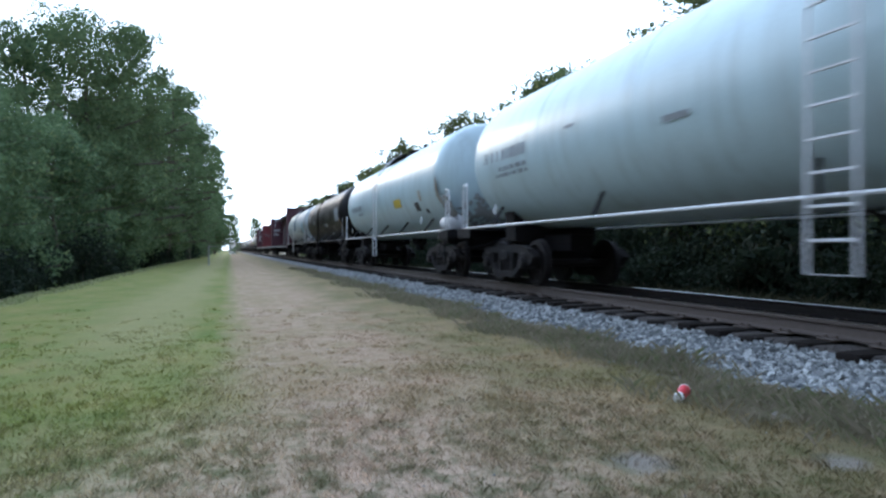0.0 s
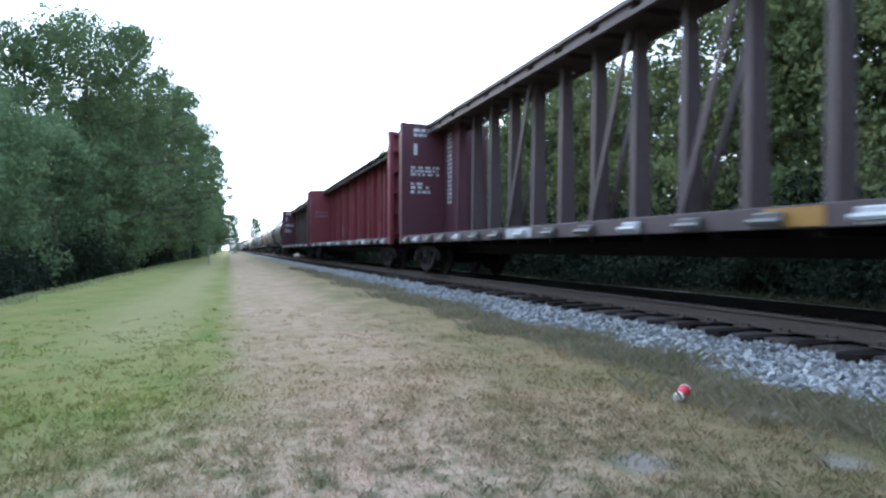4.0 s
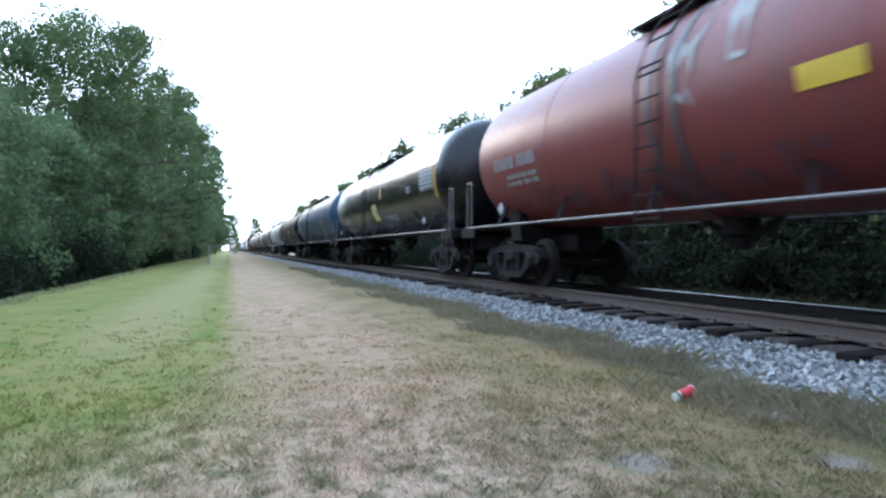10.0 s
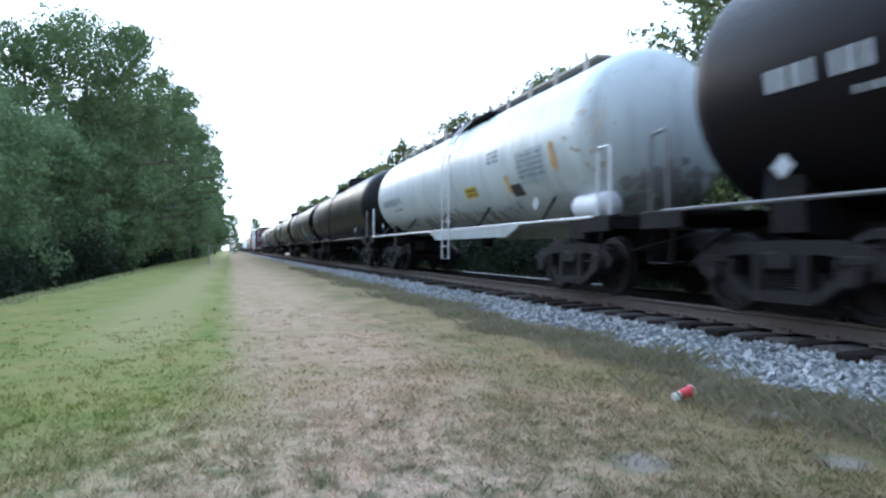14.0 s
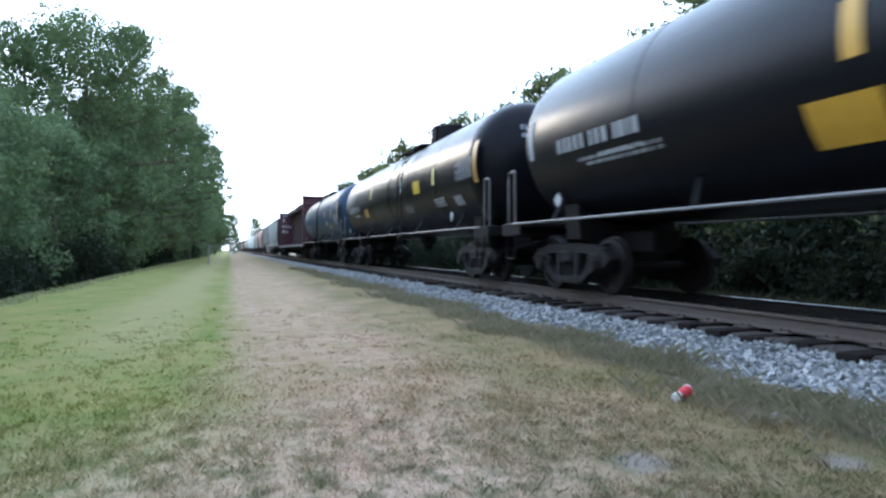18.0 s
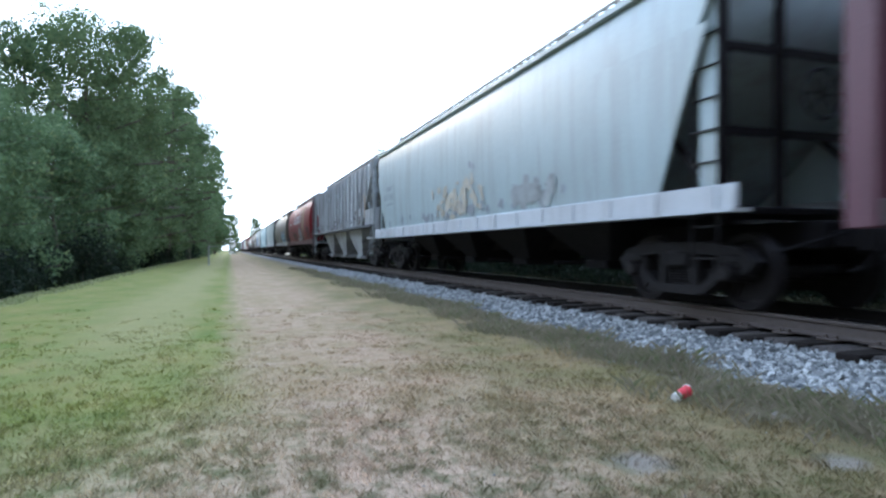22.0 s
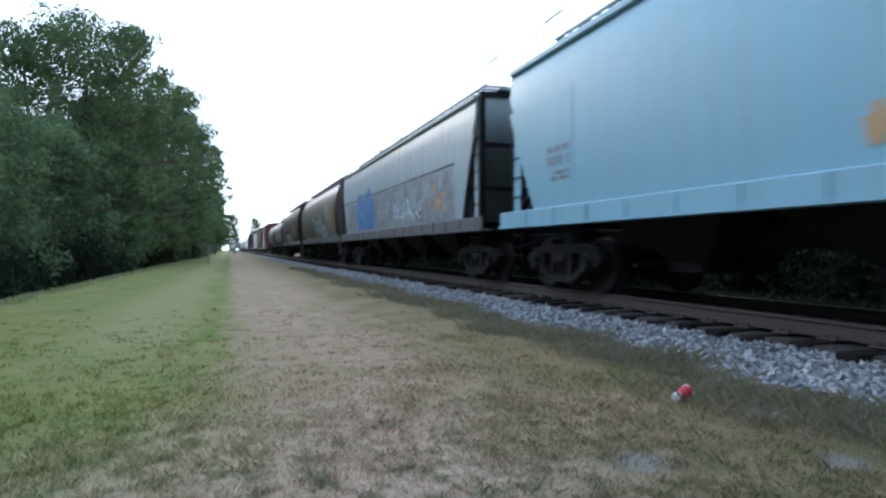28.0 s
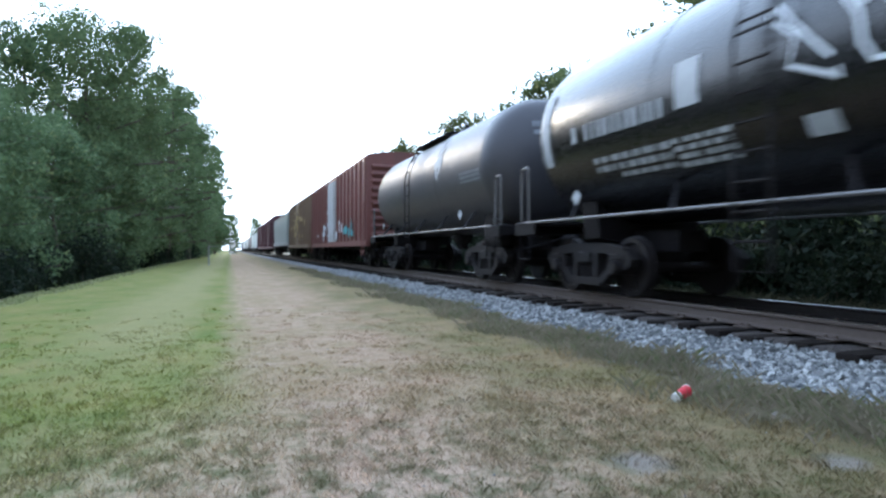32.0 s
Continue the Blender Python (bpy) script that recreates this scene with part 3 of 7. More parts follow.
def tank_car(label, length, shell, R=1.46, zc=2.6, rail="pipe_grey", top="deck", ladder_y=0.0, bands=(), band_mat=None, head_clear=0.72):
    car = thing("tank_car", label, "tank car", "cars of the freight train")
    h = length / 2
    hl = h - head_clear
    k = (round(length, 2), R, zc)
    s_mat, r_mat = P[shell], P[rail]
    shared("tank", ("shell", k), lambda bm: make_shell(bm, hl, R, zc), s_mat, car)
    for y in bands:
        shared("band", ("band", R, zc), lambda bm: make_band(bm, R, zc), P[band_mat or shell], car, at=pose(0, y, 0))
    inset = 2.15
    running_gear(car, length, inset)
    for s in (-1, 1):
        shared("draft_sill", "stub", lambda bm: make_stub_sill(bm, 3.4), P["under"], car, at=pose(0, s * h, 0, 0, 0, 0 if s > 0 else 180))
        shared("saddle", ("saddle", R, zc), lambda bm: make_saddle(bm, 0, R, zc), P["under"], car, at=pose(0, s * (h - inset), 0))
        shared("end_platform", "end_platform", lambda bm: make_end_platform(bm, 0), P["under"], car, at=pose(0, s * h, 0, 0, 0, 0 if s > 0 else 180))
        for q in (-1, 1):
            shared("end_handrail", "end_rail", lambda bm: make_end_rail(bm, 0), r_mat, car, at=pose(0 if q > 0 else -2.82, s * h, 0, 0, 0, 0) if s > 0 else pose(0 if q < 0 else 2.82, s * h, 0, 0, 0, 180))
        for q in (-1, 1):
            shared("stirrup_step", "stirrup", make_stirrup, P["under"], car, at=pose(q * 1.47, s * (h - 0.78), 0, 0, 0, 0 if q < 0 else 180))
        shared("side_handrail", ("side_rail", k[0], s), lambda bm: make_side_rail(bm, h, s), r_mat, car)
        for i in range(5):
            shared("rail_bracket", ("brk", R, zc, s), lambda bm: make_bracket(bm, R, zc, s), P["under"], car, at=pose(0, (h - 2.4) * (i / 2 - 1), 0))
        tank_ladder(car, R, zc, s, ladder_y, r_mat if rail == "pipe_white" else P["under"])
    t = zc + R
    if top == "deck":
        shared("top_deck", ("deck", t), lambda bm: make_top_deck(bm, t - 0.12), P["under"], car, at=pose(0, ladder_y, 0))
        shared("manway", ("manway", t), lambda bm: make_manway(bm, t), P["under"], car, at=pose(0, ladder_y, 0))
        shared("valve", ("valve", t), lambda bm: make_valve(bm, t), P["under"], car, at=pose(0, ladder_y + 0.8, 0))
        shared("valve", ("valve", t), lambda bm: make_valve(bm, t), P["under"], car, at=pose(0, ladder_y - 0.75, 0))
    else:
        shared("dome", ("dome", t), lambda bm: make_dome(bm, t), P["under"], car, at=pose(0, ladder_y, 0))
        shared("top_deck", ("deck2", t), lambda bm: make_top_deck(bm, t - 0.12), P["under"], car, at=pose(0, ladder_y + 1.2, 0))
        shared("valve", ("valve", t), lambda bm: make_valve(bm, t), P["under"], car, at=pose(0, ladder_y + 1.6, 0))
    shared("bottom_outlet", ("outlet", zc - R), lambda bm: make_outlet(bm, zc - R), P["under"], car)
    shared("air_reservoir", "reservoir", make_reservoir, r_mat if rail == "pipe_white" else P["under"], car, at=pose(-0.95, -(h - 1.55), 1.42 if rail == "pipe_white" else 0.95))
    shared("brake_wheel", "brake_wheel", make_brake_wheel, P["under"], car, at=pose(0.7, h - 0.45, 1.9))
    for s in (-1, 1):
        shared("placard", "placard", make_placard, P["stencil"], car, "white diamond placard", pose(-1.5, s * (h - 2.6), 1.52))
    def head(y, v, lift=0.0):
        r = min(0.98, math.hypot(y, v - zc) / R)
        return (y, -hl + R * 0.52 * (1 - math.sqrt(1 - r * r)) - 0.012 - lift, v)
    if rail == "pipe_white":
        flakes(car, head, -1.0, 1.0, zc - 1.35, zc - 0.5, "dust", int(length * 41), 110, 0.1, "grey soot")
    else:
        bars(car, head, -0.5, zc + 0.85, [(0.9, 0.13), (0.6, 0.1)], "stencil_grey", int(length * 37))
    return car, tank_surface(R, zc), h


# ---- covered hoppers ----
BARREL = [(1.34, 1.34), (1.46, 1.62), (1.55, 2.05), (1.59, 2.6), (1.58, 3.05), (1.5, 3.5), (1.34, 3.88), (1.06, 4.17), (0.66, 4.34), (0.2, 4.42)]
SMOOTH = [(1.50, 1.40), (1.53, 1.9), (1.555, 2.5), (1.555, 3.0), (1.55, 3.5), (1.52, 3.85), (1.47, 4.03), (1.1, 4.2), (0.6, 4.33), (0.15, 4.38)]
RIBBED = [(1.42, 1.68), (1.42, 1.9), (1.42, 2.5), (1.42, 3.0), (1.42, 3.5), (1.42, 3.9), (1.40, 4.05), (1.05, 4.22), (0.6, 4.33), (0.15, 4.38)]


def make_hopper_body(bm, prof, hb, cut_z, cut_in, cols=16):
    z_low = prof[0][1]

    def end(z):
        return hb - (cut_in * (cut_z - z) / (cut_z - z_low) if z < cut_z else 0.0)
    rows = list(prof)
    rows.append((0.0, prof[-1][1] + 0.01))
    grids = {}
    for s in (-1, 1):
        g = []
        for x, z in rows:
            e = end(z)
            g.append([bm.verts.new((s * x, -e + 2 * e * i / cols, z)) for i in range(cols + 1)])
        grids[s] = g
        for a, b in zip(g, g[1:]):
            for i in range(cols):
                bm.faces.new((a[i], a[i + 1], b[i + 1], b[i]))
    for i in (0, cols):
        for j in range(len(rows) - 1):
            a, b = grids[-1][j][i], grids[-1][j + 1][i]
            c, d = grids[1][j + 1][i], grids[1][j][i]
            bm.faces.new((a, b, c, d))
    for i in range(cols):
        bm.faces.new((grids[-1][0][i], grids[-1][0][i + 1], grids[1][0][i + 1], grids[1][0][i]))
    bmesh.ops.remove_doubles(bm, verts=bm.verts[:], dist=0.0005)


def make_end_sheet(bm, prof, y0, y1, z1, s):
    """Side plate beyond the slope sheet, from y0 outwards: its outer edge leans from y1 at z1 back to y0 + 1.4 at the foot."""
    pts = [(x, z) for x, z in prof if z < z1] + [(prof[3][0], z1)]
    zl = prof[0][1]
    rings = []
    for x, z in pts:
        e = y1 - (y1 - y0 - 1.4) * (z1 - z) / (z1 - zl)
        rings.append([bm.verts.new(p) for p in ((s * (x + 0.005), y0, z), (s * (x + 0.005), e, z), (s * (x - 0.03), e, z), (s * (x - 0.03), y0, z))])
    for a, b in zip(rings, rings[1:]):
        for k in range(4):
            bm.faces.new((a[k], a[(k + 1) % 4], b[(k + 1) % 4], b[k]))
    bm.faces.new(rings[0])
    bm.faces.new(rings[-1][::-1])


def profile_surface(prof):
    def surf(y, v, lift=0.0):
        for (x0, z0), (x1, z1) in zip(prof, prof[1:]):
            if v <= z1:
                break
        f = max(0.0, min(1.0, (v - z0) / (z1 - z0)))
        nz, nx = -(x1 - x0), z1 - z0
        d = math.hypot(nz, nx) or 1
        o = 0.012 + lift
        return (-(x0 + (x1 - x0) * f) - o * nx / d, y, z0 + (z1 - z0) * f + o * nz / d)
    return surf


def make_chute(bm, w, half, top, low):
    t = [(-1.3, -half, top), (1.3, -half, top), (1.3, half, top), (-1.3, half, top)]
    b = [(-w, -0.3, low), (w, -0.3, low), (w, 0.3, low), (-w, 0.3, low)]
    tv, bv = [bm.verts.new(p) for p in t], [bm.verts.new(p) for p in b]
    bm.faces.new(tv)
    bm.faces.new(bv[::-1])
    for i in range(4):
        k = (i + 1) % 4
        bm.faces.new((tv[k], tv[i], bv[i], bv[k]))
    box(bm, -w - 0.1, w + 0.1, -0.34, 0.34, low - 0.1, low + 0.04, 0.015)
    rod(bm, [(-1.2, 0.36, low), (1.2, 0.36, low)], 0.035, 6)


def make_side_sill(bm, h, s, z0, z1, x):
    box(bm, *sorted((s * (x - 0.04), s * (x + 0.02))), -(h - 0.5), h - 0.5, z0, z1, 0.012)
    box(bm, *sorted((s * (x - 0.2), s * (x + 0.05))), -(h - 0.5), h - 0.5, z0 - 0.02, z0 + 0.02)
    for i in range(int(h * 2)):
        y = -(h - 0.8) + i
        if y < h - 0.8:
            box(bm, *sorted((s * (x + 0.02), s * (x + 0.04))), y - 0.035, y + 0.035, z0 + 0.02, z1 - 0.02)


def make_roof_walk(bm, hb, z):
    for x in (-0.72, 0.72):
        for xx in (x - 0.26, x + 0.26):
            box(bm, xx - 0.025, xx + 0.025, -hb, hb, z + 0.015, z + 0.05)
        m = int(hb * 2 / 0.3)
        for i in range(m):
            y = -hb + 2 * hb * (i + 0.5) / m
            box(bm, x - 0.24, x + 0.24, y - 0.075, y + 0.075, z + 0.02, z + 0.045)
    n = int(hb * 2 / 0.85)
    for i in range(n + 1):
        y = -hb + 0.1 + (2 * hb - 0.2) * i / n
        for x in (-1, 1):
            beam(bm, (x * 0.45, y, z), (x * 1.0, y, z), 0.045, 0.035)
            rod(bm, [(x * 0.98, y, z - 0.36), (x * 0.98, y, z)], 0.016, 5)


def make_hatch(bm):
    box(bm, -0.3, 0.3, -1.4, 1.4, 0.0, 0.13, 0.03)
    for y in (-1.1, -0.35, 0.35, 1.1):
        beam(bm, (-0.36, y, 0.15), (0.36, y, 0.15), 0.06, 0.035)


def make_end_frame(bm, h, z):
    """Corner posts, cross bars and the platform at the end y = h."""
    box(bm, -1.46, 1.46, h - 1.6, h - 0.36, 1.12, 1.2, 0.01)
    for s in (-1, 1):
        box(bm, s * 1.38 - 0.06, s * 1.38 + 0.06, h - 0.52, h - 0.42, 1.0, z, 0.01)
        box(bm, s * 0.55 - 0.05, s * 0.55 + 0.05, h - 0.52, h - 0.44, 1.2, z - 0.1)
        beam(bm, (s * 1.38, h - 0.5, 1.3), (s * 1.3, h - 1.9, 2.6), 0.07, 0.07)
    for zz in (2.05, 3.0, z - 0.05):
        box(bm, -1.38, 1.38, h - 0.5, h - 0.44, zz - 0.05, zz + 0.05)
    box(bm, -1.0, 1.0, h - 0.62, h - 0.4, z - 0.02, z + 0.06, 0.01)


def make_roof_loop(bm, z):
    rod(bm, [(-0.9, 0, z), (-0.9, 0, z + 0.34), (-0.9, 0.1, z + 0.4), (-0.9, 0.75, z + 0.4), (-0.9, 0.85, z + 0.34), (-0.9, 0.85, z)], 0.022, 6)


def make_rib(bm, s, x, z0, z1):
    prism(bm, [(-0.055, z0), (0.055, z0), (0.055, z1), (-0.055, z1)], s * x, s * (x + 0.085))


def hopper_car(label, length, kind, paint_key, sill="sill_white", bays=4, frame_mat=None, chute_mat="under"):
    car = thing("covered_hopper", label, "hopper car", "cars of the freight train")
    h = length / 2
    prof = {"barrel": BARREL, "smooth": SMOOTH, "ribbed": RIBBED}[kind]
    hb, cut_z, cut_in = (h - 0.62, 3.0, 1.65) if kind != "barrel" else (h - 1.5, 2.1, 0.6)
    if kind == "ribbed":
        cut_z, cut_in = 3.9, 2.2
    back = 0.0
    if kind == "smooth":
        hb, cut_z, cut_in, back = h - 0.92, 3.25, 2.3, 0.42
    k = (kind, round(length, 2))
    shared("body", ("hbody", k), lambda bm: make_hopper_body(bm, prof, hb, cut_z, cut_in), P[paint_key], car)
    running_gear(car, length, 2.0)
    x_sill = prof[0][0] + (0.05 if kind != "ribbed" else 0.09)
    z0, z1 = (1.14, 1.42) if kind != "ribbed" else (1.6, 1.69)
    fm = P[frame_mat or paint_key]
    for s in (-1, 1):
        shared("side_sill", ("sill", k, s), lambda bm: make_side_sill(bm, h, s, z0, z1, x_sill), P[sill], car)
        shared("end_frame", ("eframe", kind), lambda bm: make_end_frame(bm, -back, 4.15), fm, car, at=pose(0, s * h, 0, 0, 0, 0 if s > 0 else 180))
        for q in (0.0, 1.8):
            shared("roof_handrail", "loop", lambda bm: make_roof_loop(bm, 4.62), P["walk"], car, at=pose(q, s * (h - 1.45) - 0.4, 0))
        for q in (-1, 1):
            ladder_at(car, s * 1.47, q * (h - 0.68 - 0.9 * back), 0.42, 0.5, 4.1, fm)
        if back:
            for q in (-1, 1):
                shared("corner_plate", ("cplate", s), lambda bm: box(bm, *sorted((s * 1.4, s * 1.45)), -0.15, 0.15, 1.2, 4.05, 0.01), P[paint_key], car, at=pose(0, q * (h - 1.02), 0))
        ladder_at(car, s * 0.9, -s * (h - 0.4), 0.45, 1.2, 4.2, fm, 90, "end_ladder")
    shared("roof_walk", ("walkway", k), lambda bm: make_roof_walk(bm, h - 1.6, 4.48), P["walk"], car)
    n = 4 if length > 17 else 3
    for i in range(n):
        y = -(h - 3.0) + 2 * (h - 3.0) * i / (n - 1)
        shared("roof_hatch", "hatch", make_hatch, fm, car, at=pose(0, y, 4.4))
    span = 2 * (h - 3.15)
    for i in range(bays):
        y = -span / 2 + span * (i + 0.5) / bays
        half = span / bays / 2 * (0.96 if kind == "ribbed" else 1.0) - 0.02
        low = 0.42 if kind == "ribbed" else 0.5
        shared("hopper_chute", ("chute", round(half, 2), low), lambda bm: make_chute(bm, 0.55 if kind != "ribbed" else 1.0, half, 1.42 if kind != "ribbed" else 1.69, low), P[chute_mat], car, at=pose(0, y, 0))
    if kind == "ribbed":
        for s in (-1, 1):
            shared("end_plate", ("eplate", s), lambda bm: box(bm, *sorted((s * 1.38, s * 1.42)), -0.75, 0.75, 1.7, 2.3, 0.01), P[paint_key], car, at=pose(0, -(h - 1.35), 0))
            shared("corner_box", ("ebox", s), lambda bm: box(bm, *sorted((s * 0.85, s * 1.36)), -0.04, 0.04, 1.2, 2.3, 0.01), P[paint_key], car, at=pose(0, -(h - 0.39), 0))
        n = 19
        for i in range(n):
            y = -(hb - 0.15) + 2 * (hb - 0.15) * i / (n - 1)
            a = abs(y)
            zlo = 1.72
            if a > hb - cut_in:
                zlo = 1.68 + (a - (hb - cut_in)) / cut_in * (cut_z - 1.68)
            for s in (-1, 1):
                shared("rib", ("rib", s, round(zlo, 2)), lambda bm: make_rib(bm, s, 1.42, zlo, 4.04), P[paint_key], car, at=pose(0, y, 0))
    if kind == "smooth":
        for s in (-1, 1):
            for q in (-1, 1):
                shared("side_sheet", ("esheet", k, s), lambda bm: make_end_sheet(bm, prof, hb - cut_in, hb, cut_z, s), P[paint_key], car, at=pose(0, 0, 0) if q > 0 else Matrix.Rotation(math.pi, 4, "Z") @ Matrix.Scale(-1, 4, Vector((1, 0, 0))))
            bm = bmesh.new()
            box(bm, *sorted((s * 1.46, s * 1.57)), -hb - 0.02, hb + 0.02, 3.96, 4.07, 0.02)
            part("top_rail", bm, P[paint_key], car)
    shared("centre_sill", ("csill", k), lambda bm: box(bm, -0.25, 0.25, -(h - 0.6), h - 0.6, 0.72, 1.05, 0.02), P["under"], car)
    shared("air_reservoir", "reservoir", make_reservoir, P["under"], car, at=pose(-0.8, h - 1.2, 1.42))
    shared("brake_wheel", "brake_wheel", make_brake_wheel, P["under"], car, at=pose(-0.5, -(h - 0.38), 2.4))
    return car, profile_surface(prof), h


# ---- centre-beam flatcars ----
def make_deck(bm, h):
    box(bm, -1.36, 1.36, -(h - 0.7), h - 0.7, 0.98, 1.12, 0.01)
    box(bm, -0.35, 0.35, -(h - 0.6), h - 0.6, 0.62, 1.0, 0.02)
    n = 18
    for i in range(n):
        y = -(h - 1.2) + 2 * (h - 1.2) * i / (n - 1)
        box(bm, -1.3, 1.3, y - 0.06, y + 0.06, 0.84, 0.99)


def make_winch(bm):
    box(bm, -0.05, 0.03, -0.17, 0.17, -0.09, 0.07, 0.015)
    rod(bm, [(-0.07, -0.2, -0.02), (-0.07, 0.2, -0.02)], 0.035, 6)


def make_bulkhead(bm):
    """Outer face towards +y."""
    box(bm, -1.38, 1.38, -0.06, 0.0, 1.0, 4.72, 0.01)


def make_top_chord(bm, hb):
    box(bm, -0.58, 0.58, -hb, hb, 4.62, 4.72, 0.015)
    n = int(2 * hb / 1.18)
    for i in range(n):
        y0 = -hb + 2 * hb * i / n + 0.14
        y1 = -hb + 2 * hb * (i + 1) / n - 0.14
        box(bm, -0.52, 0.52, y0, y1, 4.5, 4.62)
    for s in (-1, 1):
        box(bm, s * 0.50 - 0.05, s * 0.50 + 0.05, -hb, hb, 4.42, 4.5)


def make_post(bm, wide):
    z0, z1 = 1.12, 4.46
    a = [bm.verts.new(p) for p in ((-0.17, -wide, z0), (0.17, -wide, z0), (0.17, wide, z0), (-0.17, wide, z0))]
    b = [bm.verts.new(p) for p in ((-0.11, -wide * 0.8, z1), (0.11, -wide * 0.8, z1), (0.11, wide * 0.8, z1), (-0.11, wide * 0.8, z1))]
    bm.faces.new(a)
    bm.faces.new(b[::-1])
    for i in range(4):
        k = (i + 1) % 4
        bm.faces.new((a[k], a[i], b[i], b[k]))


def make_oval_panel(bm, w, z0, z1, rw, rz0, rz1):
    """A panel in the plane x = 0 with an oval opening, 4 cm thick."""
    n = 24
    cz, rz = (rz0 + rz1) / 2, (rz1 - rz0) / 2
    sides = []
    for x in (-0.02, 0.02):
        inner, outer = [], []
        for k in range(n):
            a = k * 2 * math.pi / n
            c, s = math.cos(a), math.sin(a)
            e = 0.8
            inner.append(bm.verts.new((x, rw * math.copysign(abs(c) ** e, c), cz + rz * math.copysign(abs(s) ** 0.8, s))))
            q = max(abs(c), abs(s))
            oy, oz = c / q, s / q
            outer.append(bm.verts.new((x, oy * w / 2, (cz + oz * (z1 - cz)) if oz > 0 else (cz + oz * (cz - z0)))))
        for k in range(n):
            m = (k + 1) % n
            bm.faces.new((inner[k], outer[k], outer[m], inner[m]))
        sides.append((inner, outer))
    for idx in (0, 1):
        a, b = sides[0][idx], sides[1][idx]
        for k in range(n):
            m = (k + 1) % n
            bm.faces.new((a[k], a[m], b[m], b[k]))


def flat_surface(x):
    def surf(y, v, lift=0.0):
        return (x - lift, y, v)
    return surf


def centerbeam(label, length, paint_key, style, seed):
    car = thing("centerbeam_flatcar", label, "flatcar", "cars of the freight train")
    h = length / 2
    hb = h - 0.72
    m = P[paint_key]
    dk = P["deck_brown"]
    shared("deck", ("cdeck", round(length, 2)), lambda bm: make_deck(bm, h), P["under"], car)
    running_gear(car, length, 2.4)
    for s in (-1, 1):
        bh = shared("bulkhead", "bulkhead", make_bulkhead, m, car, at=pose(0, s * (h - 0.85), 0, 0, 0, 0 if s > 0 else 180))
        for q in (-1, 1):
            shared("corner_post", "bulk_post", lambda bm: box(bm, -0.07, 0.07, -0.09, 0.22, 0.9, 4.74, 0.015), m, bh, at=pose(q * 1.38, 0, 0))
            shared("stiffener", "bulk_stiff", lambda bm: box(bm, -0.04, 0.04, 0.0, 0.12, 1.0, 4.7), m, bh, at=pose(q * 0.5, 0, 0))
        for z in (1.3, 2.0, 2.7, 3.4, 4.1, 4.66):
            shared("cross_rib", "bulk_rib", lambda bm: box(bm, -1.31, 1.31, 0.0, 0.17, -0.06, 0.06, 0.01), m, bh, at=pose(0, 0, z))
        bm = bmesh.new()
        box(bm, *sorted((s * 1.33, s * 1.40)), -(h - 0.7), h - 0.7, 0.92, 1.15, 0.01)
        part("side_sill", bm, dk, car)
        n = 20
        for i in range(n):
            y = -(h - 1.5) + 2 * (h - 1.5) * i / (n - 1)
            shared("winch", "winch", make_winch, P["pipe_grey"] if i % 3 else P["sill_white"], car, at=pose(s * 1.44, y, 1.02, 0, 0, 0 if s < 0 else 180))
    shared("top_chord", ("chord", round(hb, 2)), lambda bm: make_top_chord(bm, hb), dk if style == "truss" else P["under"], car)
    # solid partition next to each bulkhead, marked on the near face
    for s in (-1, 1):
        bm = bmesh.new()
        box(bm, -0.05, 0.05, *sorted((s * (hb - 0.15), s * (hb - 1.75))), 1.12, 4.5)
        part("end_partition", bm, m, car)
    inner = hb - 1.75
    if style == "truss":
        n = 16
        for i in range(n + 1):
            y = -inner + 2 * inner * i / n
            shared("post", ("post", 0.085), lambda bm: make_post(bm, 0.085), m if i in (0, n) else dk, car, at=pose(0, y, 0))
        step = 2 * inner / n
        for i in (3, 7, 9, 12):
            for q in (-1, 1):
                bm = bmesh.new()
                y = -inner + step * i
                a, b = (y, y + step) if i < 7 else (y + step, y)
                beam(bm, (q * 0.2, a, 1.2), (q * 0.2, b, 4.4), 0.05, 0.12)
                part("diagonal", bm, dk, car)
    else:
        span = 2 * (inner + 1.6)
        n_oval = round((span - 6.3) / 1.22)
        w_oval = (span - 6.3) / n_oval
        widths = [1.05] * 3 + [w_oval] * n_oval + [1.05] * 3
        n = len(widths)
        for i in range(n):
            w = widths[i]
            y = -(inner + 1.6) + sum(widths[:i]) + w / 2
            if 3 <= i < n - 3:
                shared("oval_panel", ("oval", round(w, 3)), lambda bm: make_oval_panel(bm, w - 0.02, 1.14, 4.5, 0.27, 1.95, 3.92), m, car, at=pose(-0.02, y, 0))
            else:
                bm = bmesh.new()
                box(bm, -0.06, 0.04, y - w / 2 + 0.01, y + w / 2 - 0.01, 1.14, 4.5, 0.01)
                part("panel", bm, m, car)
                for z in (2.25, 3.35):
                    bm = bmesh.new()
                    box(bm, -0.085, -0.06, y - w / 2 + 0.02, y + w / 2 - 0.02, z - 0.02, z + 0.02)
                    part("seam", bm, P["under"], car)
        for i in range(n + 1):
            y = -(inner + 1.6) + sum(widths[:i])
            bm = bmesh.new()
            prism(bm, [(y - 0.05, 1.12), (y + 0.05, 1.12), (y + 0.05, 4.5), (y - 0.05, 4.5)], -0.26 if i % 2 else -0.16, 0.16)
            part("post", bm, m, car)
    # lettering on the inner face of the rear bulkhead and on the end partition, and on the sill
    inner_face = h - 0.85 - 0.06

    def bulk_surf(y, v, lift=0.0):
        return (y, inner_face - 0.012 - lift, v)
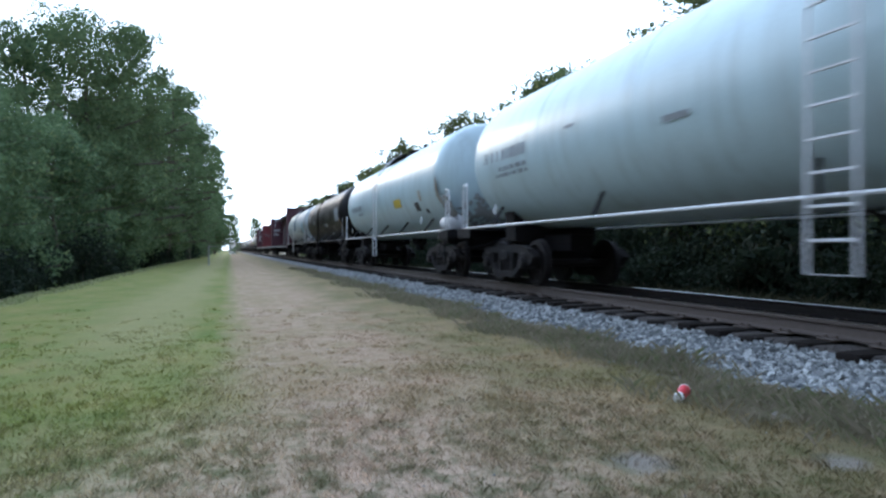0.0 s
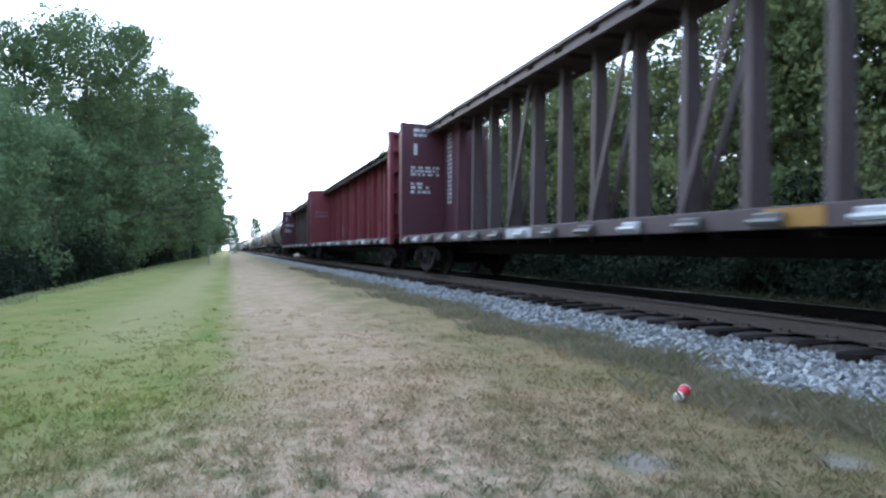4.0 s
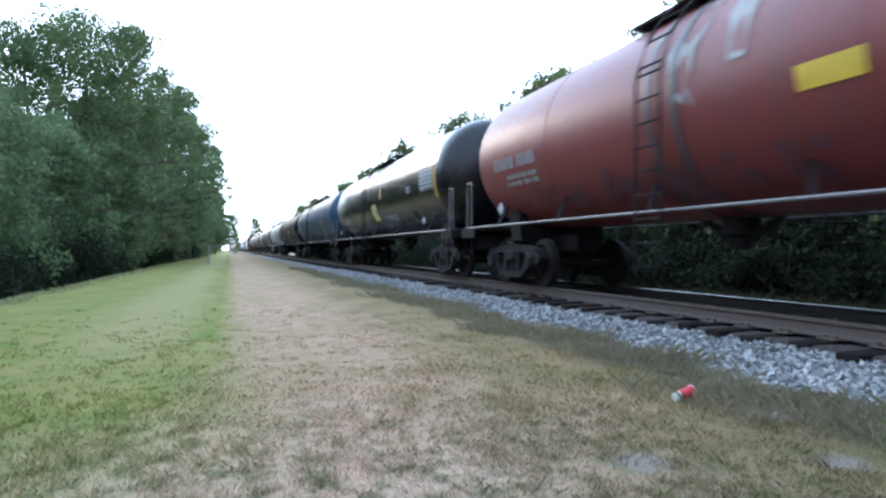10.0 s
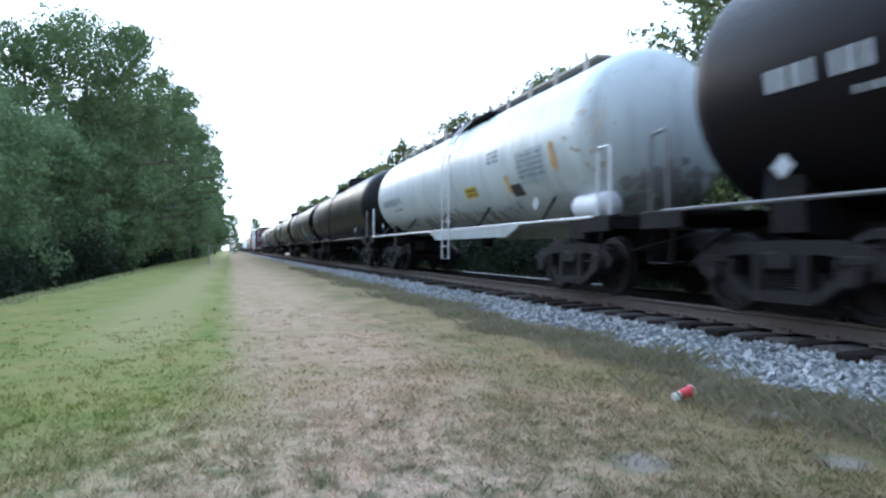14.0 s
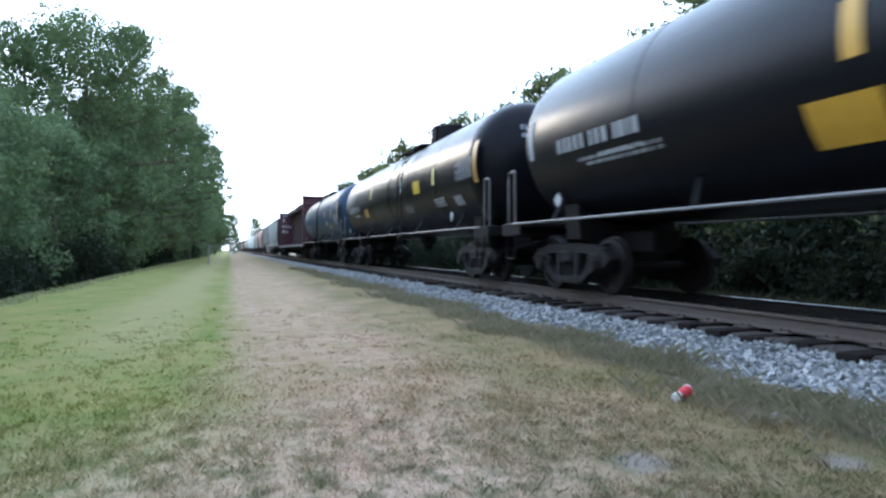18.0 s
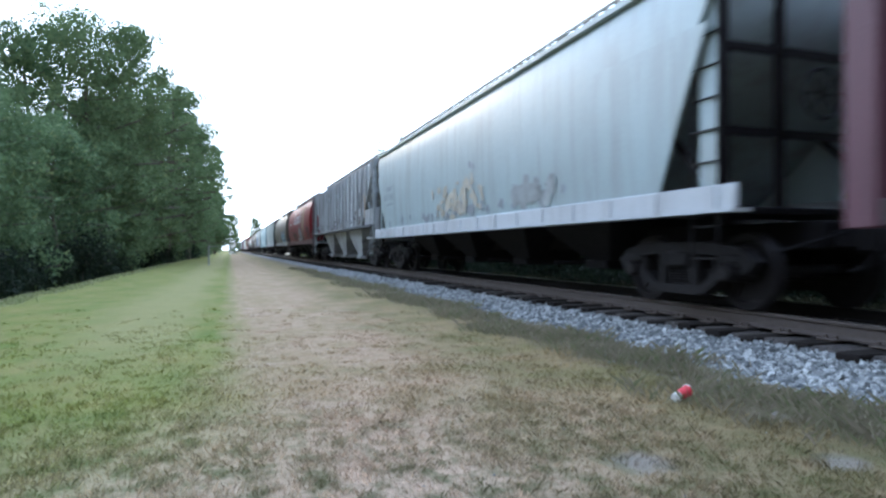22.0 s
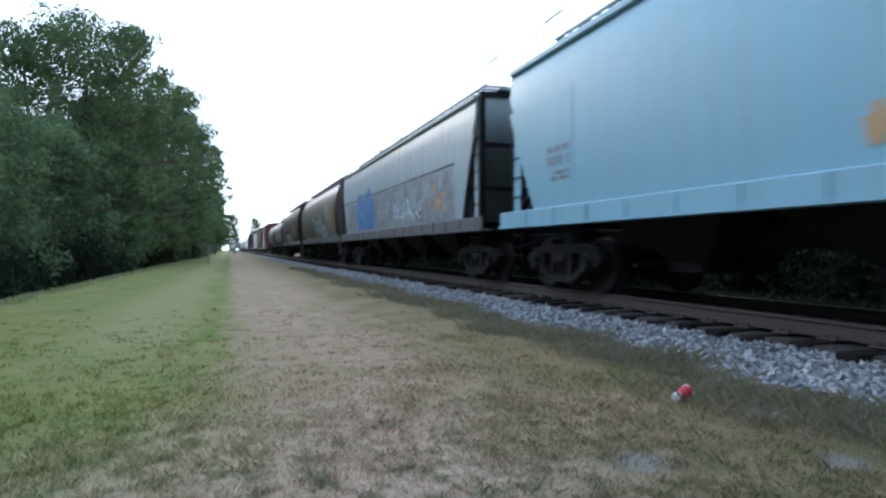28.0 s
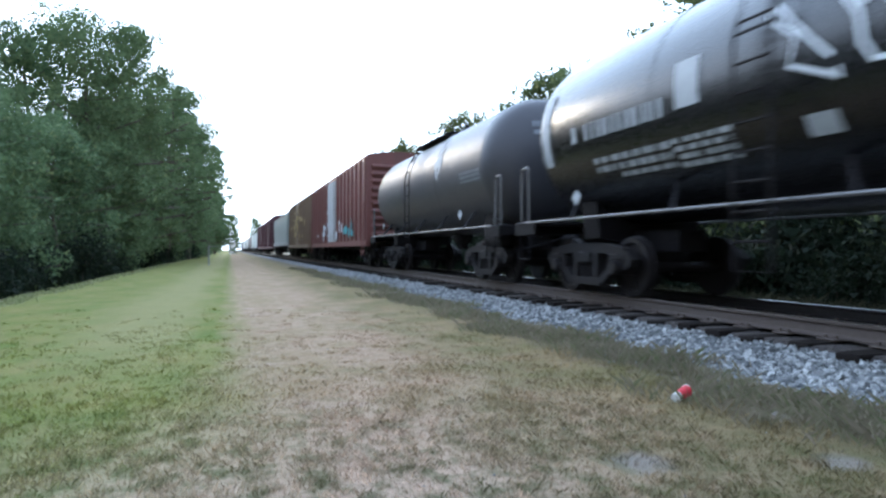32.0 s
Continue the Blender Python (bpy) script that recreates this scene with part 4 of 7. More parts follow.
    if style == "truss":
        bars(car, bulk_surf, -1.05, 4.55, [(0.65, 0.1), (0.5, 0.09), (0.0, 0.12), (0.2, 0.36)], "g_white", seed + 1)
        bars(car, bulk_surf, -1.15, 3.35, [(0.95, 0.07), (0.9, 0.07), (0.95, 0.07), (0.0, 0.12), (0.4, 0.07), (0.6, 0.09), (0.65, 0.09)], "g_white", seed + 2)
        bars(car, flat_surface(-0.062), hb - 1.0, 4.35, [(0.42, 0.085)] * 17, "g_white", seed + 3)
    else:
        bars(car, bulk_surf, -1.1, 3.3, [(0.8, 0.16), (0.8, 0.16)], "stencil_grey", seed + 1)
        face = flat_surface(-0.1)
        for y in (4.4, 5.45, -5.6, -6.6):
            bars(car, face, y, 2.05, [(0.85, 0.09)] * 4, "stencil", seed + 5)
        bars(car, face, hb - 4.6, 4.25, [(0.9, 0.07)] * 4, "stencil_grey", seed + 7)
    sill_surf = flat_surface(-1.414)
    mark(car, sill_surf, -h * 0.28, -h * 0.28 + 0.7, 0.94, 1.13, "orange", "reflector", "orange reflective strip")
    mark(car, sill_surf, h * 0.2, h * 0.2 + 1.1, 0.94, 1.12, "sill_white", "label_plate")
    mark(car, sill_surf, -h * 0.55, -h * 0.55 + 1.6, 0.94, 1.12, "sill_white", "label_plate")
    return car, h


# ---- boxcars ----
def make_box_body(bm, hb, zt):
    prof = [(1.45, 1.05), (1.45, zt - 0.12), (1.38, zt), (0.7, zt + 0.1), (0.0, zt + 0.14)]
    pts = [(-x, z) for x, z in prof] + [(x, z) for x, z in prof[-2::-1]]
    a = [bm.verts.new((x, -hb, z)) for x, z in pts]
    b = [bm.verts.new((x, hb, z)) for x, z in pts]
    bm.faces.new(a)
    bm.faces.new(b[::-1])
    for i in range(len(a)):
        k = (i + 1) % len(a)
        bm.faces.new((a[k], a[i], b[i], b[k]))


def make_corrugation(bm):
    lathe(bm, [(-1.3, 0.0), (-1.22, 0.1), (1.22, 0.1), (1.3, 0.0)], 10, "x")


def make_box_door(bm, w, zt):
    box(bm, -0.05, 0.0, -w / 2, w / 2, 1.12, zt - 0.25, 0.015)
    for z in (1.5, 2.1, 2.7, 3.3, 3.9):
        if z < zt - 0.4:
            box(bm, -0.085, -0.05, -w / 2 + 0.06, w / 2 - 0.06, z - 0.07, z + 0.07, 0.015)
    rod(bm, [(-0.09, -w / 2 + 0.14, 1.15), (-0.09, -w / 2 + 0.14, zt - 0.3)], 0.025, 6)


def box_car(label, length, paint_key, zt=4.5, door="white_dirty", ribs=True):
    car = thing("boxcar", label, "boxcar", "cars of the freight train")
    h = length / 2
    hb = h - 0.55
    m = P[paint_key]
    shared("body", ("box", round(length, 2), zt), lambda bm: make_box_body(bm, hb, zt), m, car)
    running_gear(car, length, 2.2)
    for s in (-1, 1):
        for i in range(10):
            shared("end_rib", "corr", make_corrugation, m, car, at=pose(0, s * hb, 1.35 + i * (zt - 1.55) / 10))
        shared("door", ("bdoor", zt), lambda bm: make_box_door(bm, 2.5, zt), P[door], car, at=pose(s * 1.452, 0.3, 0, 0, 0, 0 if s < 0 else 180))
        n = 8
        for i in range(n):
            for q in (-1, 1):
                y = q * (1.75 + (hb - 1.9) * i / (n - 1))
                shared("side_post", ("bpost", s, zt), lambda bm: prism(bm, [(-0.06, 1.08), (0.06, 1.08), (0.06, zt - 0.13), (-0.06, zt - 0.13)], s * 1.45, s * 1.53), m, car, at=pose(0, y, 0))
        bm = bmesh.new()
        box(bm, *sorted((s * 1.3, s * 1.5)), -hb, hb, 0.86, 1.1, 0.01)
        part("side_sill", bm, m, car)
        for q in (-1, 1):
            ladder_at(car, s * 1.56, q * (hb - 0.35), 0.42, 0.5, 2.6, m)
    bm = bmesh.new()
    for i in range(14):
        y = -hb + 0.4 + (2 * hb - 0.8) * i / 13
        for s in (-1, 1):
            beam(bm, (s * 1.4, y, zt + 0.02), (0, y, zt + 0.165), 0.07, 0.04)
    part("roof_seams", bm, m, car)
    shared("centre_sill", ("bsill", round(length, 2)), lambda bm: box(bm, -0.25, 0.25, -(h - 0.6), h - 0.6, 0.7, 1.05, 0.02), P["under"], car)
    return car, flat_surface(-1.545), h


# ---- the train, from its head back: couplings in metres along the line at the start ----
ENDS = [-5.6, 14.3, 29.9, 46.1, 61.2, 85.9, 109.7, 134.0, 147.7, 163.7, 178.1, 196.8, 216.7, 237.2, 254.0, 272.8, 289.7, 307.9, 326.6, 343.3,
        368.0, 386.2, 404.2, 422.9, 441.3, 459.3, 477.7, 496.1, 514.5, 532.9, 547.25, 560.1, 578.4, 595.0, 615.5, 639.0, 664.0, 682.0,
        700.0, 718.0, 734.0, 750.0, 768.0, 786.0, 804.0, 822.0, 840.0, 858.0, 876.0]
LEN = [b - a for a, b in zip(ENDS, ENDS[1:])]
MID = [(a + b) / 2 for a, b in zip(ENDS, ENDS[1:])]
TRAIN = []


def add_car(car):
    i = len(TRAIN)
    car.matrix_basis = pose(TRACK, MID[i], RAIL)
    TRAIN.append(car)


def slid(surf, dy):
    """The same skin, with all that lies on it moved along the car."""
    return lambda y, v, lift=0.0: surf(y + dy, v, lift)


def next_len():
    return LEN[len(TRAIN)]


# 1 long white tank car
c, sf, h = tank_car("long white tank car with grimy underside and white side rail", next_len(), "white", 1.47, 2.62, "pipe_white", ladder_y=-0.25)
sf = slid(sf, -0.25)
bars(c, sf, h - 3.6, 2.7, [(1.9, 0.22), (1.2, 0.08), (1.4, 0.07)], "stencil_grey", 11)
mark(c, sf, 2.0, 2.5, 2.3, 2.38, "stencil_grey")
mark(c, sf, 4.6, 4.9, 2.65, 2.7, "stencil_grey")
add_car(c)
# 2 white tank car with yellow panel
c, sf, h = tank_car("white tank car with a tall white ladder and yellow panel", next_len(), "white", 1.5, 2.62, "pipe_white", ladder_y=0.05)
sf = slid(sf, -0.25)
bars(c, sf, 3.5, 2.5, [(2.0, 0.2), (0.9, 0.08)], "stencil_grey", 21)
mark(c, sf, -2.5, -1.6, 2.06, 2.32, "yellow", "panel", "yellow panel")
mark(c, sf, -4.32, -3.9, 1.85, 2.1, "g_dark", "panel")
mark(c, sf, -4.98, -4.74, 1.75, 1.87, "g_dark", "panel")
mark(c, sf, -4.74, -4.5, 2.1, 2.4, "cream")
blotch(c, sf, -6.2, 2.3, 0.09, 0.4, "tan", 22, "stain", "rusty stain")
flakes(c, sf, -7.0, -6.2, 1.3, 2.2, "dust", 23, 40, 0.12, "sooty grime")
add_car(c)
# 3 brown-black tank car
c, sf, h = tank_car("dirty brown-black tank car with a pale panel", next_len(), "black_dull", 1.46, 2.6, bands=(0.00,), band_mat="grey_dark", ladder_y=-0.15)
sf = slid(sf, -0.35)
mark(c, sf, -6.1, -4.95, 2.2, 2.85, "stencil_grey", "panel", "pale stencilled panel")
bars(c, lambda y, v, lift=0.0: sf(y, v, lift + 0.005), -6.0, 2.78, [(1.0, 0.07)] * 4, "stencil", 31)
mark(c, sf, -2.1, -1.45, 2.02, 2.16, "stencil")
mark(c, sf, 3.0, 3.7, 2.28, 2.55, "stencil_grey")
blotch(c, sf, -6.3, 2.0, 0.08, 0.36, "orange", 32, "stain", "orange stain")
mark(c, sf, -4.2, -3.7, 1.68, 1.98, "pipe_grey", "panel")
add_car(c)
# 4 white tank car with a grey band
c, sf, h = tank_car("white tank car with a broad grey band and dirty ends", next_len(), "white_dirty", 1.47, 2.62, "pipe_white", ladder_y=-0.45)
sf = slid(sf, -0.35)
mark(c, sf, -0.8, 1.8, 2.25, 3.95, "band_blue", "repainted_panel", "blue-grey repainted panel")
bars(c, sf, 4.1, 2.55, [(2.0, 0.26), (0.0, 0.06), (1.7, 0.07), (1.0, 0.07)], "grey_dark", 41)
mark(c, sf, -4.5, -4.0, 1.95, 2.3, "g_dark", "panel")
mark(c, sf, -5.8, -4.75, 2.0, 2.7, "hopper_blue", "panel", "faded blue panel")
bars(c, sf, -3.4, 2.25, [(1.7, 0.05), (1.7, 0.05)], "stencil_grey", 42)
mark(c, sf, -6.32, -6.1, 1.9, 2.75, "wheat", "stripe")
flakes(c, sf, -7.0, -5.2, 1.3, 1.9, "dust", 43, 50, 0.13, "brown grime")
flakes(c, sf, -5, 6, 1.25, 1.7, "dust", 44, 50, 0.16, "grey road grime")
add_car(c)
# 5 to 7 centre-beam flatcars
c, h = centerbeam("empty maroon centre-beam flatcar with open truss posts", next_len(), "maroon", "truss", 51)
add_car(c)
c, h = centerbeam("empty faded red centre-beam flatcar with oval openings", next_len(), "opera_red", "opera", 61)
add_car(c)
c, h = centerbeam("empty maroon centre-beam flatcar with open truss posts", next_len(), "maroon", "truss", 71)
add_car(c)
# 8 black tank
c, sf, h = tank_car("dark tank car with white stencilled lines", next_len(), "black", 1.5, 2.63, ladder_y=0.4)
printed(c, sf, -4.95, -3.85, 2.15, 2.8, "stencil_grey", 801, 9, "pale printed panel")
bars(c, sf, -3.6, 2.42, [(1.1, 0.06), (0.0, 0.03), (1.1, 0.05), (0.0, 0.05), (1.0, 0.04)], "stencil", 82)
bars(c, sf, 4.0, 2.3, [(1.4, 0.18), (1.0, 0.07)], "stencil_grey", 83)
bars(c, sf, -1.9, 2.18, [(1.8, 0.06), (1.5, 0.06)], "stencil_grey", 84)
mark(c, sf, -2.4, -2.1, 2.43, 2.74, "stencil")
mark(c, sf, -5.2, -4.97, 2.15, 3.0, "wheat", "stripe")
add_car(c)
# 9 glossy black tank with yellow
c, sf, h = tank_car("glossy black tank car with yellow lettering and stripe", next_len(), "black_gloss", 1.52, 2.66, ladder_y=0.45)
sf = slid(sf, -0.35)
bars(c, sf, 4.0, 2.5, [(1.9, 0.26), (1.3, 0.09), (1.4, 0.09)], "yellow", 91)
mark(c, sf, -1.6, -0.85, 2.45, 2.9, "lime", "panel", "yellow panel")
mark(c, sf, -4.3, -2.4, 2.1, 2.25, "yellow", "stripe", "yellow stripe")
mark(c, sf, -3.78, -3.1, 1.8, 2.1, "stencil_grey", "panel")
mark(c, sf, -5.4, -5.12, 2.2, 2.95, "orange", "stripe")
bars(c, sf, -5.0, 2.65, [(1.1, 0.06)] * 4, "stencil_grey", 92)
add_car(c)
# 10 red oxide tank
c, sf, h = tank_car("red oxide tank car with a white panel", next_len(), "red_tank", 1.48, 2.62, bands=(-0.45, 0.05,), band_mat="grey_dark", ladder_y=-0.20)
sf = slid(sf, -0.70)
bars(c, sf, h - 3.2, 2.5, [(1.7, 0.22), (1.3, 0.08), (1.3, 0.08)], "stencil_grey", 101)
mark(c, sf, -4.95, -3.8, 2.42, 2.95, "stencil", "panel", "white stencilled panel")
mark(c, sf, -4.9, -4.35, 2.27, 2.42, "stencil", "panel")
mark(c, sf, -2.2, -1.5, 2.22, 2.46, "yellow", "panel", "yellow panel")
mark(c, sf, -3.5, -3.2, 1.82, 2.1, "pipe_grey", "panel")
flakes(c, sf, -6, 6, 1.3, 1.9, "maroon", 102, 60, 0.13, "dark brown grime")
blotch(c, sf, 0.1, 3.1, 0.3, 0.95, "dust", 103, "spill", "grey spill run down from the manway")
blotch(c, sf, -0.75, 3.3, 0.2, 0.7, "dust", 104, "spill", "grey spill run down from the manway")
add_car(c)
# 11 glossy black long
c, sf, h = tank_car("glossy black tank car with lime panel by the ladder", next_len(), "black_gloss", 1.52, 2.66, ladder_y=0.65, bands=(0.35, 0.95,))
sf = slid(sf, -0.75)
bars(c, sf, 5.8, 2.1, [(1.8, 0.24), (1.5, 0.07), (1.7, 0.07)], "stencil", 111)
mark(c, sf, 0.15, 0.95, 1.8, 2.37, "lime", "panel", "pale yellow panel")
mark(c, lambda y, v, lift=0.0: sf(y, v, lift + 0.005), 0.22, 0.55, 1.98, 2.22, "stencil", "panel_field")
printed(c, sf, -6.8, -5.55, 2.25, 2.95, "stencil_grey", 802, 9, "grey printed panel")
bars(c, lambda y, v, lift=0.0: sf(y, v, lift + 0.005), -6.75, 2.9, [(1.15, 0.07)] * 5, "stencil", 112)
bars(c, sf, -4.6, 2.6, [(0.55, 0.08), (0.4, 0.06)], "stencil", 113)
bars(c, sf, -2.25, 1.9, [(1.6, 0.07), (1.2, 0.06)], "stencil", 115)
bars(c, sf, -0.6, 1.66, [(0.4, 0.04), (0.4, 0.04)], "stencil", 116)
mark(c, sf, -7.08, -6.84, 2.1, 2.85, "orange", "stripe")
mark(c, sf, -0.8, -0.62, 2.5, 2.95, "wheat")
mark(c, sf, -4.8, -4.0, 1.55, 1.98, "pipe_grey", "panel")
mark(c, lambda y, v, lift=0.0: sf(y, v, lift + 0.005), -4.65, -4.15, 1.65, 1.88, "black_dull", "panel_field")
add_car(c)
# 12 slate blue
c, sf, h = tank_car("slate blue tank car with orange and white lettering", next_len(), "slate", 1.49, 2.63, ladder_y=0.45, bands=(1.65,))
sf = slid(sf, -0.75)
bars(c, sf, 6.3, 2.4, [(2.0, 0.22), (1.0, 0.07)], "stencil", 121)
bars(c, sf, -5.0, 2.42, [(1.1, 0.26)], "orange", 122)
mark(c, sf, -5.15, -4.95, 2.3, 2.75, "orange", "stripe")
bars(c, sf, -4.75, 1.96, [(0.8, 0.06)] * 3, "stencil", 123)
mark(c, sf, 0.15, 0.36, 2.2, 2.52, "orange")
mark(c, sf, -2.38, -2.18, 2.14, 2.52, "orange")
add_car(c)
# 13 brown-black long
c, sf, h = tank_car("dull brown-black tank car with a yellow panel and white scrawl", next_len(), "brown_black", 1.45, 2.59, ladder_y=3.0)
sf = slid(sf, -0.70)
bars(c, sf, 6.8, 2.5, [(1.9, 0.22), (0.9, 0.07)], "stencil", 131)
mark(c, sf, -2.78, -2.0, 2.14, 2.5, "lime", "panel", "yellow panel")
scrawl(c, sf, -1.4, 0.1, 1.4, 2.05, "stencil_grey", 132, 5, 0.09)
scrawl(c, sf, 5.0, 6.0, 1.75, 2.05, "g_white", 133, 3)
bars(c, sf, 2.6, 2.0, [(1.2, 0.06)] * 3, "stencil_grey", 134)
mark(c, sf, -6.85, -5.8, 2.02, 2.6, "grey_dark", "panel", "dark grey panel")
mark(c, sf, -7.16, -7.04, 1.78, 2.75, "rust_patch", "stripe", "dull gold stripe")
add_car(c)
# 14 white, slimmer, with skirt
c, sf, h = tank_car("rust-streaked white tank car with a roof walkway", next_len(), "white_dirty", 1.4, 2.62, "pipe_white", ladder_y=-1.10)
sf = slid(sf, -0.60)
for s in (-1, 1):
    bm = bmesh.new()
    prism(bm, [(-h + 4.6, 1.28), (-h + 5.4, 1.0), (h - 6.4, 1.0), (h - 5.6, 1.28)], s * 0.78 - 0.02, s * 0.78 + 0.02)
    part("skirt", bm, P["white_dirty"], c, "white side skirt")
bm = bmesh.new()
box(bm, -0.5, 0.5, -h + 2.2, h - 2.2, 4.08, 4.13, 0.01)
for i in range(12):
    y = -h + 2.4 + (2 * h - 4.8) * i / 11
    beam(bm, (-0.62, y, 3.8), (-0.62, y, 4.2), 0.07, 0.05)
    beam(bm, (0.62, y, 3.8), (0.62, y, 4.2), 0.07, 0.05)
part("roof_walk", bm, P["walk"], c)
bars(c, sf, 4.6, 2.4, [(2.2, 0.22), (1.0, 0.07)], "stencil_grey", 141)
mark(c, sf, -1.87, -1.15, 1.92, 2.15, "yellow", "panel", "yellow and black panel")
bars(c, lambda y, v, lift=0.0: sf(y, v, lift + 0.005), -1.8, 2.1, [(0.6, 0.06), (0.6, 0.05)], "g_dark", 142)
mark(c, sf, -4.07, -3.6, 1.78, 2.0, "g_dark", "panel")
mark(c, sf, -3.62, -3.45, 1.85, 2.2, "wheat", "stain")
mark(c, sf, -5.2, -4.12, 1.96, 2.56, "hopper_white", "panel", "faded printed panel")
bars(c, lambda y, v, lift=0.0: sf(y, v, lift + 0.005), -5.15, 2.5, [(1.0, 0.06)] * 5, "stencil_grey", 143)
blotch(c, sf, -5.55, 2.3, 0.12, 0.32, "wheat", 144, "stain", "ochre stain")
bars(c, sf, -3.3, 2.75, [(0.6, 0.06)] * 3, "stencil_grey", 145)
flakes(c, sf, -h + 0.9, -h + 2.6, 1.5, 3.4, "tan", 146, 40, 0.05, "rust specks")
flakes(c, sf, -4, 6, 1.35, 1.7, "dust", 147, 60, 0.13, "brown grime")
add_car(c)
# 15 black with dome
c, sf, h = tank_car("dull black tank car with a top dome", next_len(), "black_dull", 1.47, 2.6, top="dome", ladder_y=-0.25)
sf = slid(sf, -0.25)
bars(c, sf, h - 3.4, 2.6, [(1.8, 0.22), (1.0, 0.07)], "stencil_grey", 151)
add_car(c)
# 16 black with graffiti
c, sf, h = tank_car("black tank car with white graffiti and a faded grey patch", next_len(), "black", 1.46, 2.6, ladder_y=0.75)
sf = slid(sf, -0.35)
bars(c, sf, 4.4, 2.42, [(1.8, 0.22), (1.2, 0.06)], "stencil", 161)
mark(c, sf, 2.15, 3.5, 2.5, 3.85, "grey_dark", "panel", "grey repainted patch")
flakes(c, sf, 3.3, 4.1, 1.85, 2.4, "hopper_white", 162, 26, 0.12, "pale sprayed smear")
flakes(c, sf, -0.06, 0.75, 1.5, 2.12, "hopper_white", 163, 30, 0.13, "pale sprayed smear")
flakes(c, sf, -3.7, -2.6, 1.5, 2.35, "hopper_blue", 167, 60, 0.16, "pale blue sprayed smear")
scrawl(c, sf, -4.8, -3.4, 1.7, 2.1, "hopper_white", 168, 3, 0.05)
mark(c, sf, -3.3, -3.05, 2.2, 2.65, "orange_bright")
flakes(c, sf, 1.9, 2.6, 1.7, 2.3, "rust_patch", 165, 9, 0.16, "brown stain")
mark(c, sf, 4.15, 4.25, 2.1, 2.5, "orange")
mark(c, sf, 1.58, 1.8, 2.14, 2.55, "lime")
mark(c, sf, -0.14, 0.08, 2.12, 2.55, "orange_bright")
bars(c, sf, -1.2, 2.04, [(0.85, 0.05)] * 5, "stencil_grey", 164)
bars(c, sf, -2.5, 2.05, [(0.45, 0.05)] * 2, "stencil_grey", 166)
mark(c, sf, -h + 1.5, -h + 1.75, 2.0, 3.0, "orange", "stripe")
add_car(c)
# 17 black with dome
c, sf, h = tank_car("black tank car with a top dome and small yellow panel", next_len(), "black", 1.48, 2.62, top="dome", ladder_y=-1.65)
sf = slid(sf, -0.75)
bars(c, sf, 5.2, 2.5, [(2.2, 0.22), (1.0, 0.05)], "stencil", 171)
mark(c, sf, -2.93, -2.17, 2.28, 2.72, "yellow", "panel", "yellow panel")
mark(c, sf, -1.05, -0.93, 2.42, 2.86, "stencil")
mark(c, sf, -4.04, -3.84, 2.42, 2.87, "lime")
bars(c, sf, -4.9, 2.08, [(0.9, 0.05)] * 3, "stencil", 173)
mark(c, sf, -6.05, -5.5, 1.75, 2.05, "stencil_grey", "panel")
mark(c, lambda y, v, lift=0.0: sf(y, v, lift + 0.005), -5.96, -5.6, 1.81, 1.99, "black_dull", "panel_field")
printed(c, sf, -6.45, -5.9, 2.28, 2.8, "stencil_grey", 805, 9, "pale printed panel")
bars(c, sf, -2.85, 2.04, [(0.4, 0.05)] * 2, "stencil", 174)
bars(c, sf, -0.9, 2.05, [(0.9, 0.05)] * 5, "stencil_grey", 175)
mark(c, sf, -6.9, -6.65, 2.2, 3.2, "yellow", "stripe")
mark(c, sf, 1.95, 2.72, 1.68, 2.1, "orange_bright", "panel", "yellow panel")
mark(c, sf, 2.05, 2.25, 2.38, 2.9, "orange_bright", "stripe", "yellow stripe")
bars(c, sf, 4.8, 2.14, [(2.0, 0.05), (1.8, 0.05)], "stencil_grey", 176)
mark(c, sf, 8.2, 8.34, 2.3, 3.0, "stencil", "stripe")
add_car(c)
# 18 black
c, sf, h = tank_car("black tank car with orange stripe and white lettering", next_len(), "black", 1.49, 2.63, top="dome", ladder_y=-2.40, bands=(-0.20,))
sf = slid(sf, -0.80)
bars(c, sf, h - 3.6, 2.5, [(2.0, 0.22), (1.1, 0.08)], "stencil", 181)
printed(c, sf, -7.2, -6.15, 2.28, 2.8, "stencil_grey", 803, 9, "pale printed panel")
mark(c, sf, -7.52, -7.28, 2.2, 3.1, "orange", "stripe", "orange stripe")
mark(c, sf, -4.52, -4.32, 2.42, 2.85, "lime")
mark(c, sf, -3.15, -2.5, 2.32, 2.68, "yellow", "panel", "yellow panel")
mark(c, sf, -1.25, -1.05, 2.5, 2.88, "stencil")
mark(c, sf, -6.25, -5.7, 1.8, 2.03, "stencil_grey", "panel")
bars(c, sf, -5.0, 2.06, [(0.8, 0.05)] * 3, "stencil", 182)
bars(c, sf, -2.0, 2.06, [(0.8, 0.05)] * 3, "stencil_grey", 183)
mark(c, sf, 4.1, 4.7, 2.0, 2.3, "orange", "panel", "orange panel")
mark(c, sf, 3.2, 3.45, 2.6, 3.0, "lime")
add_car(c)
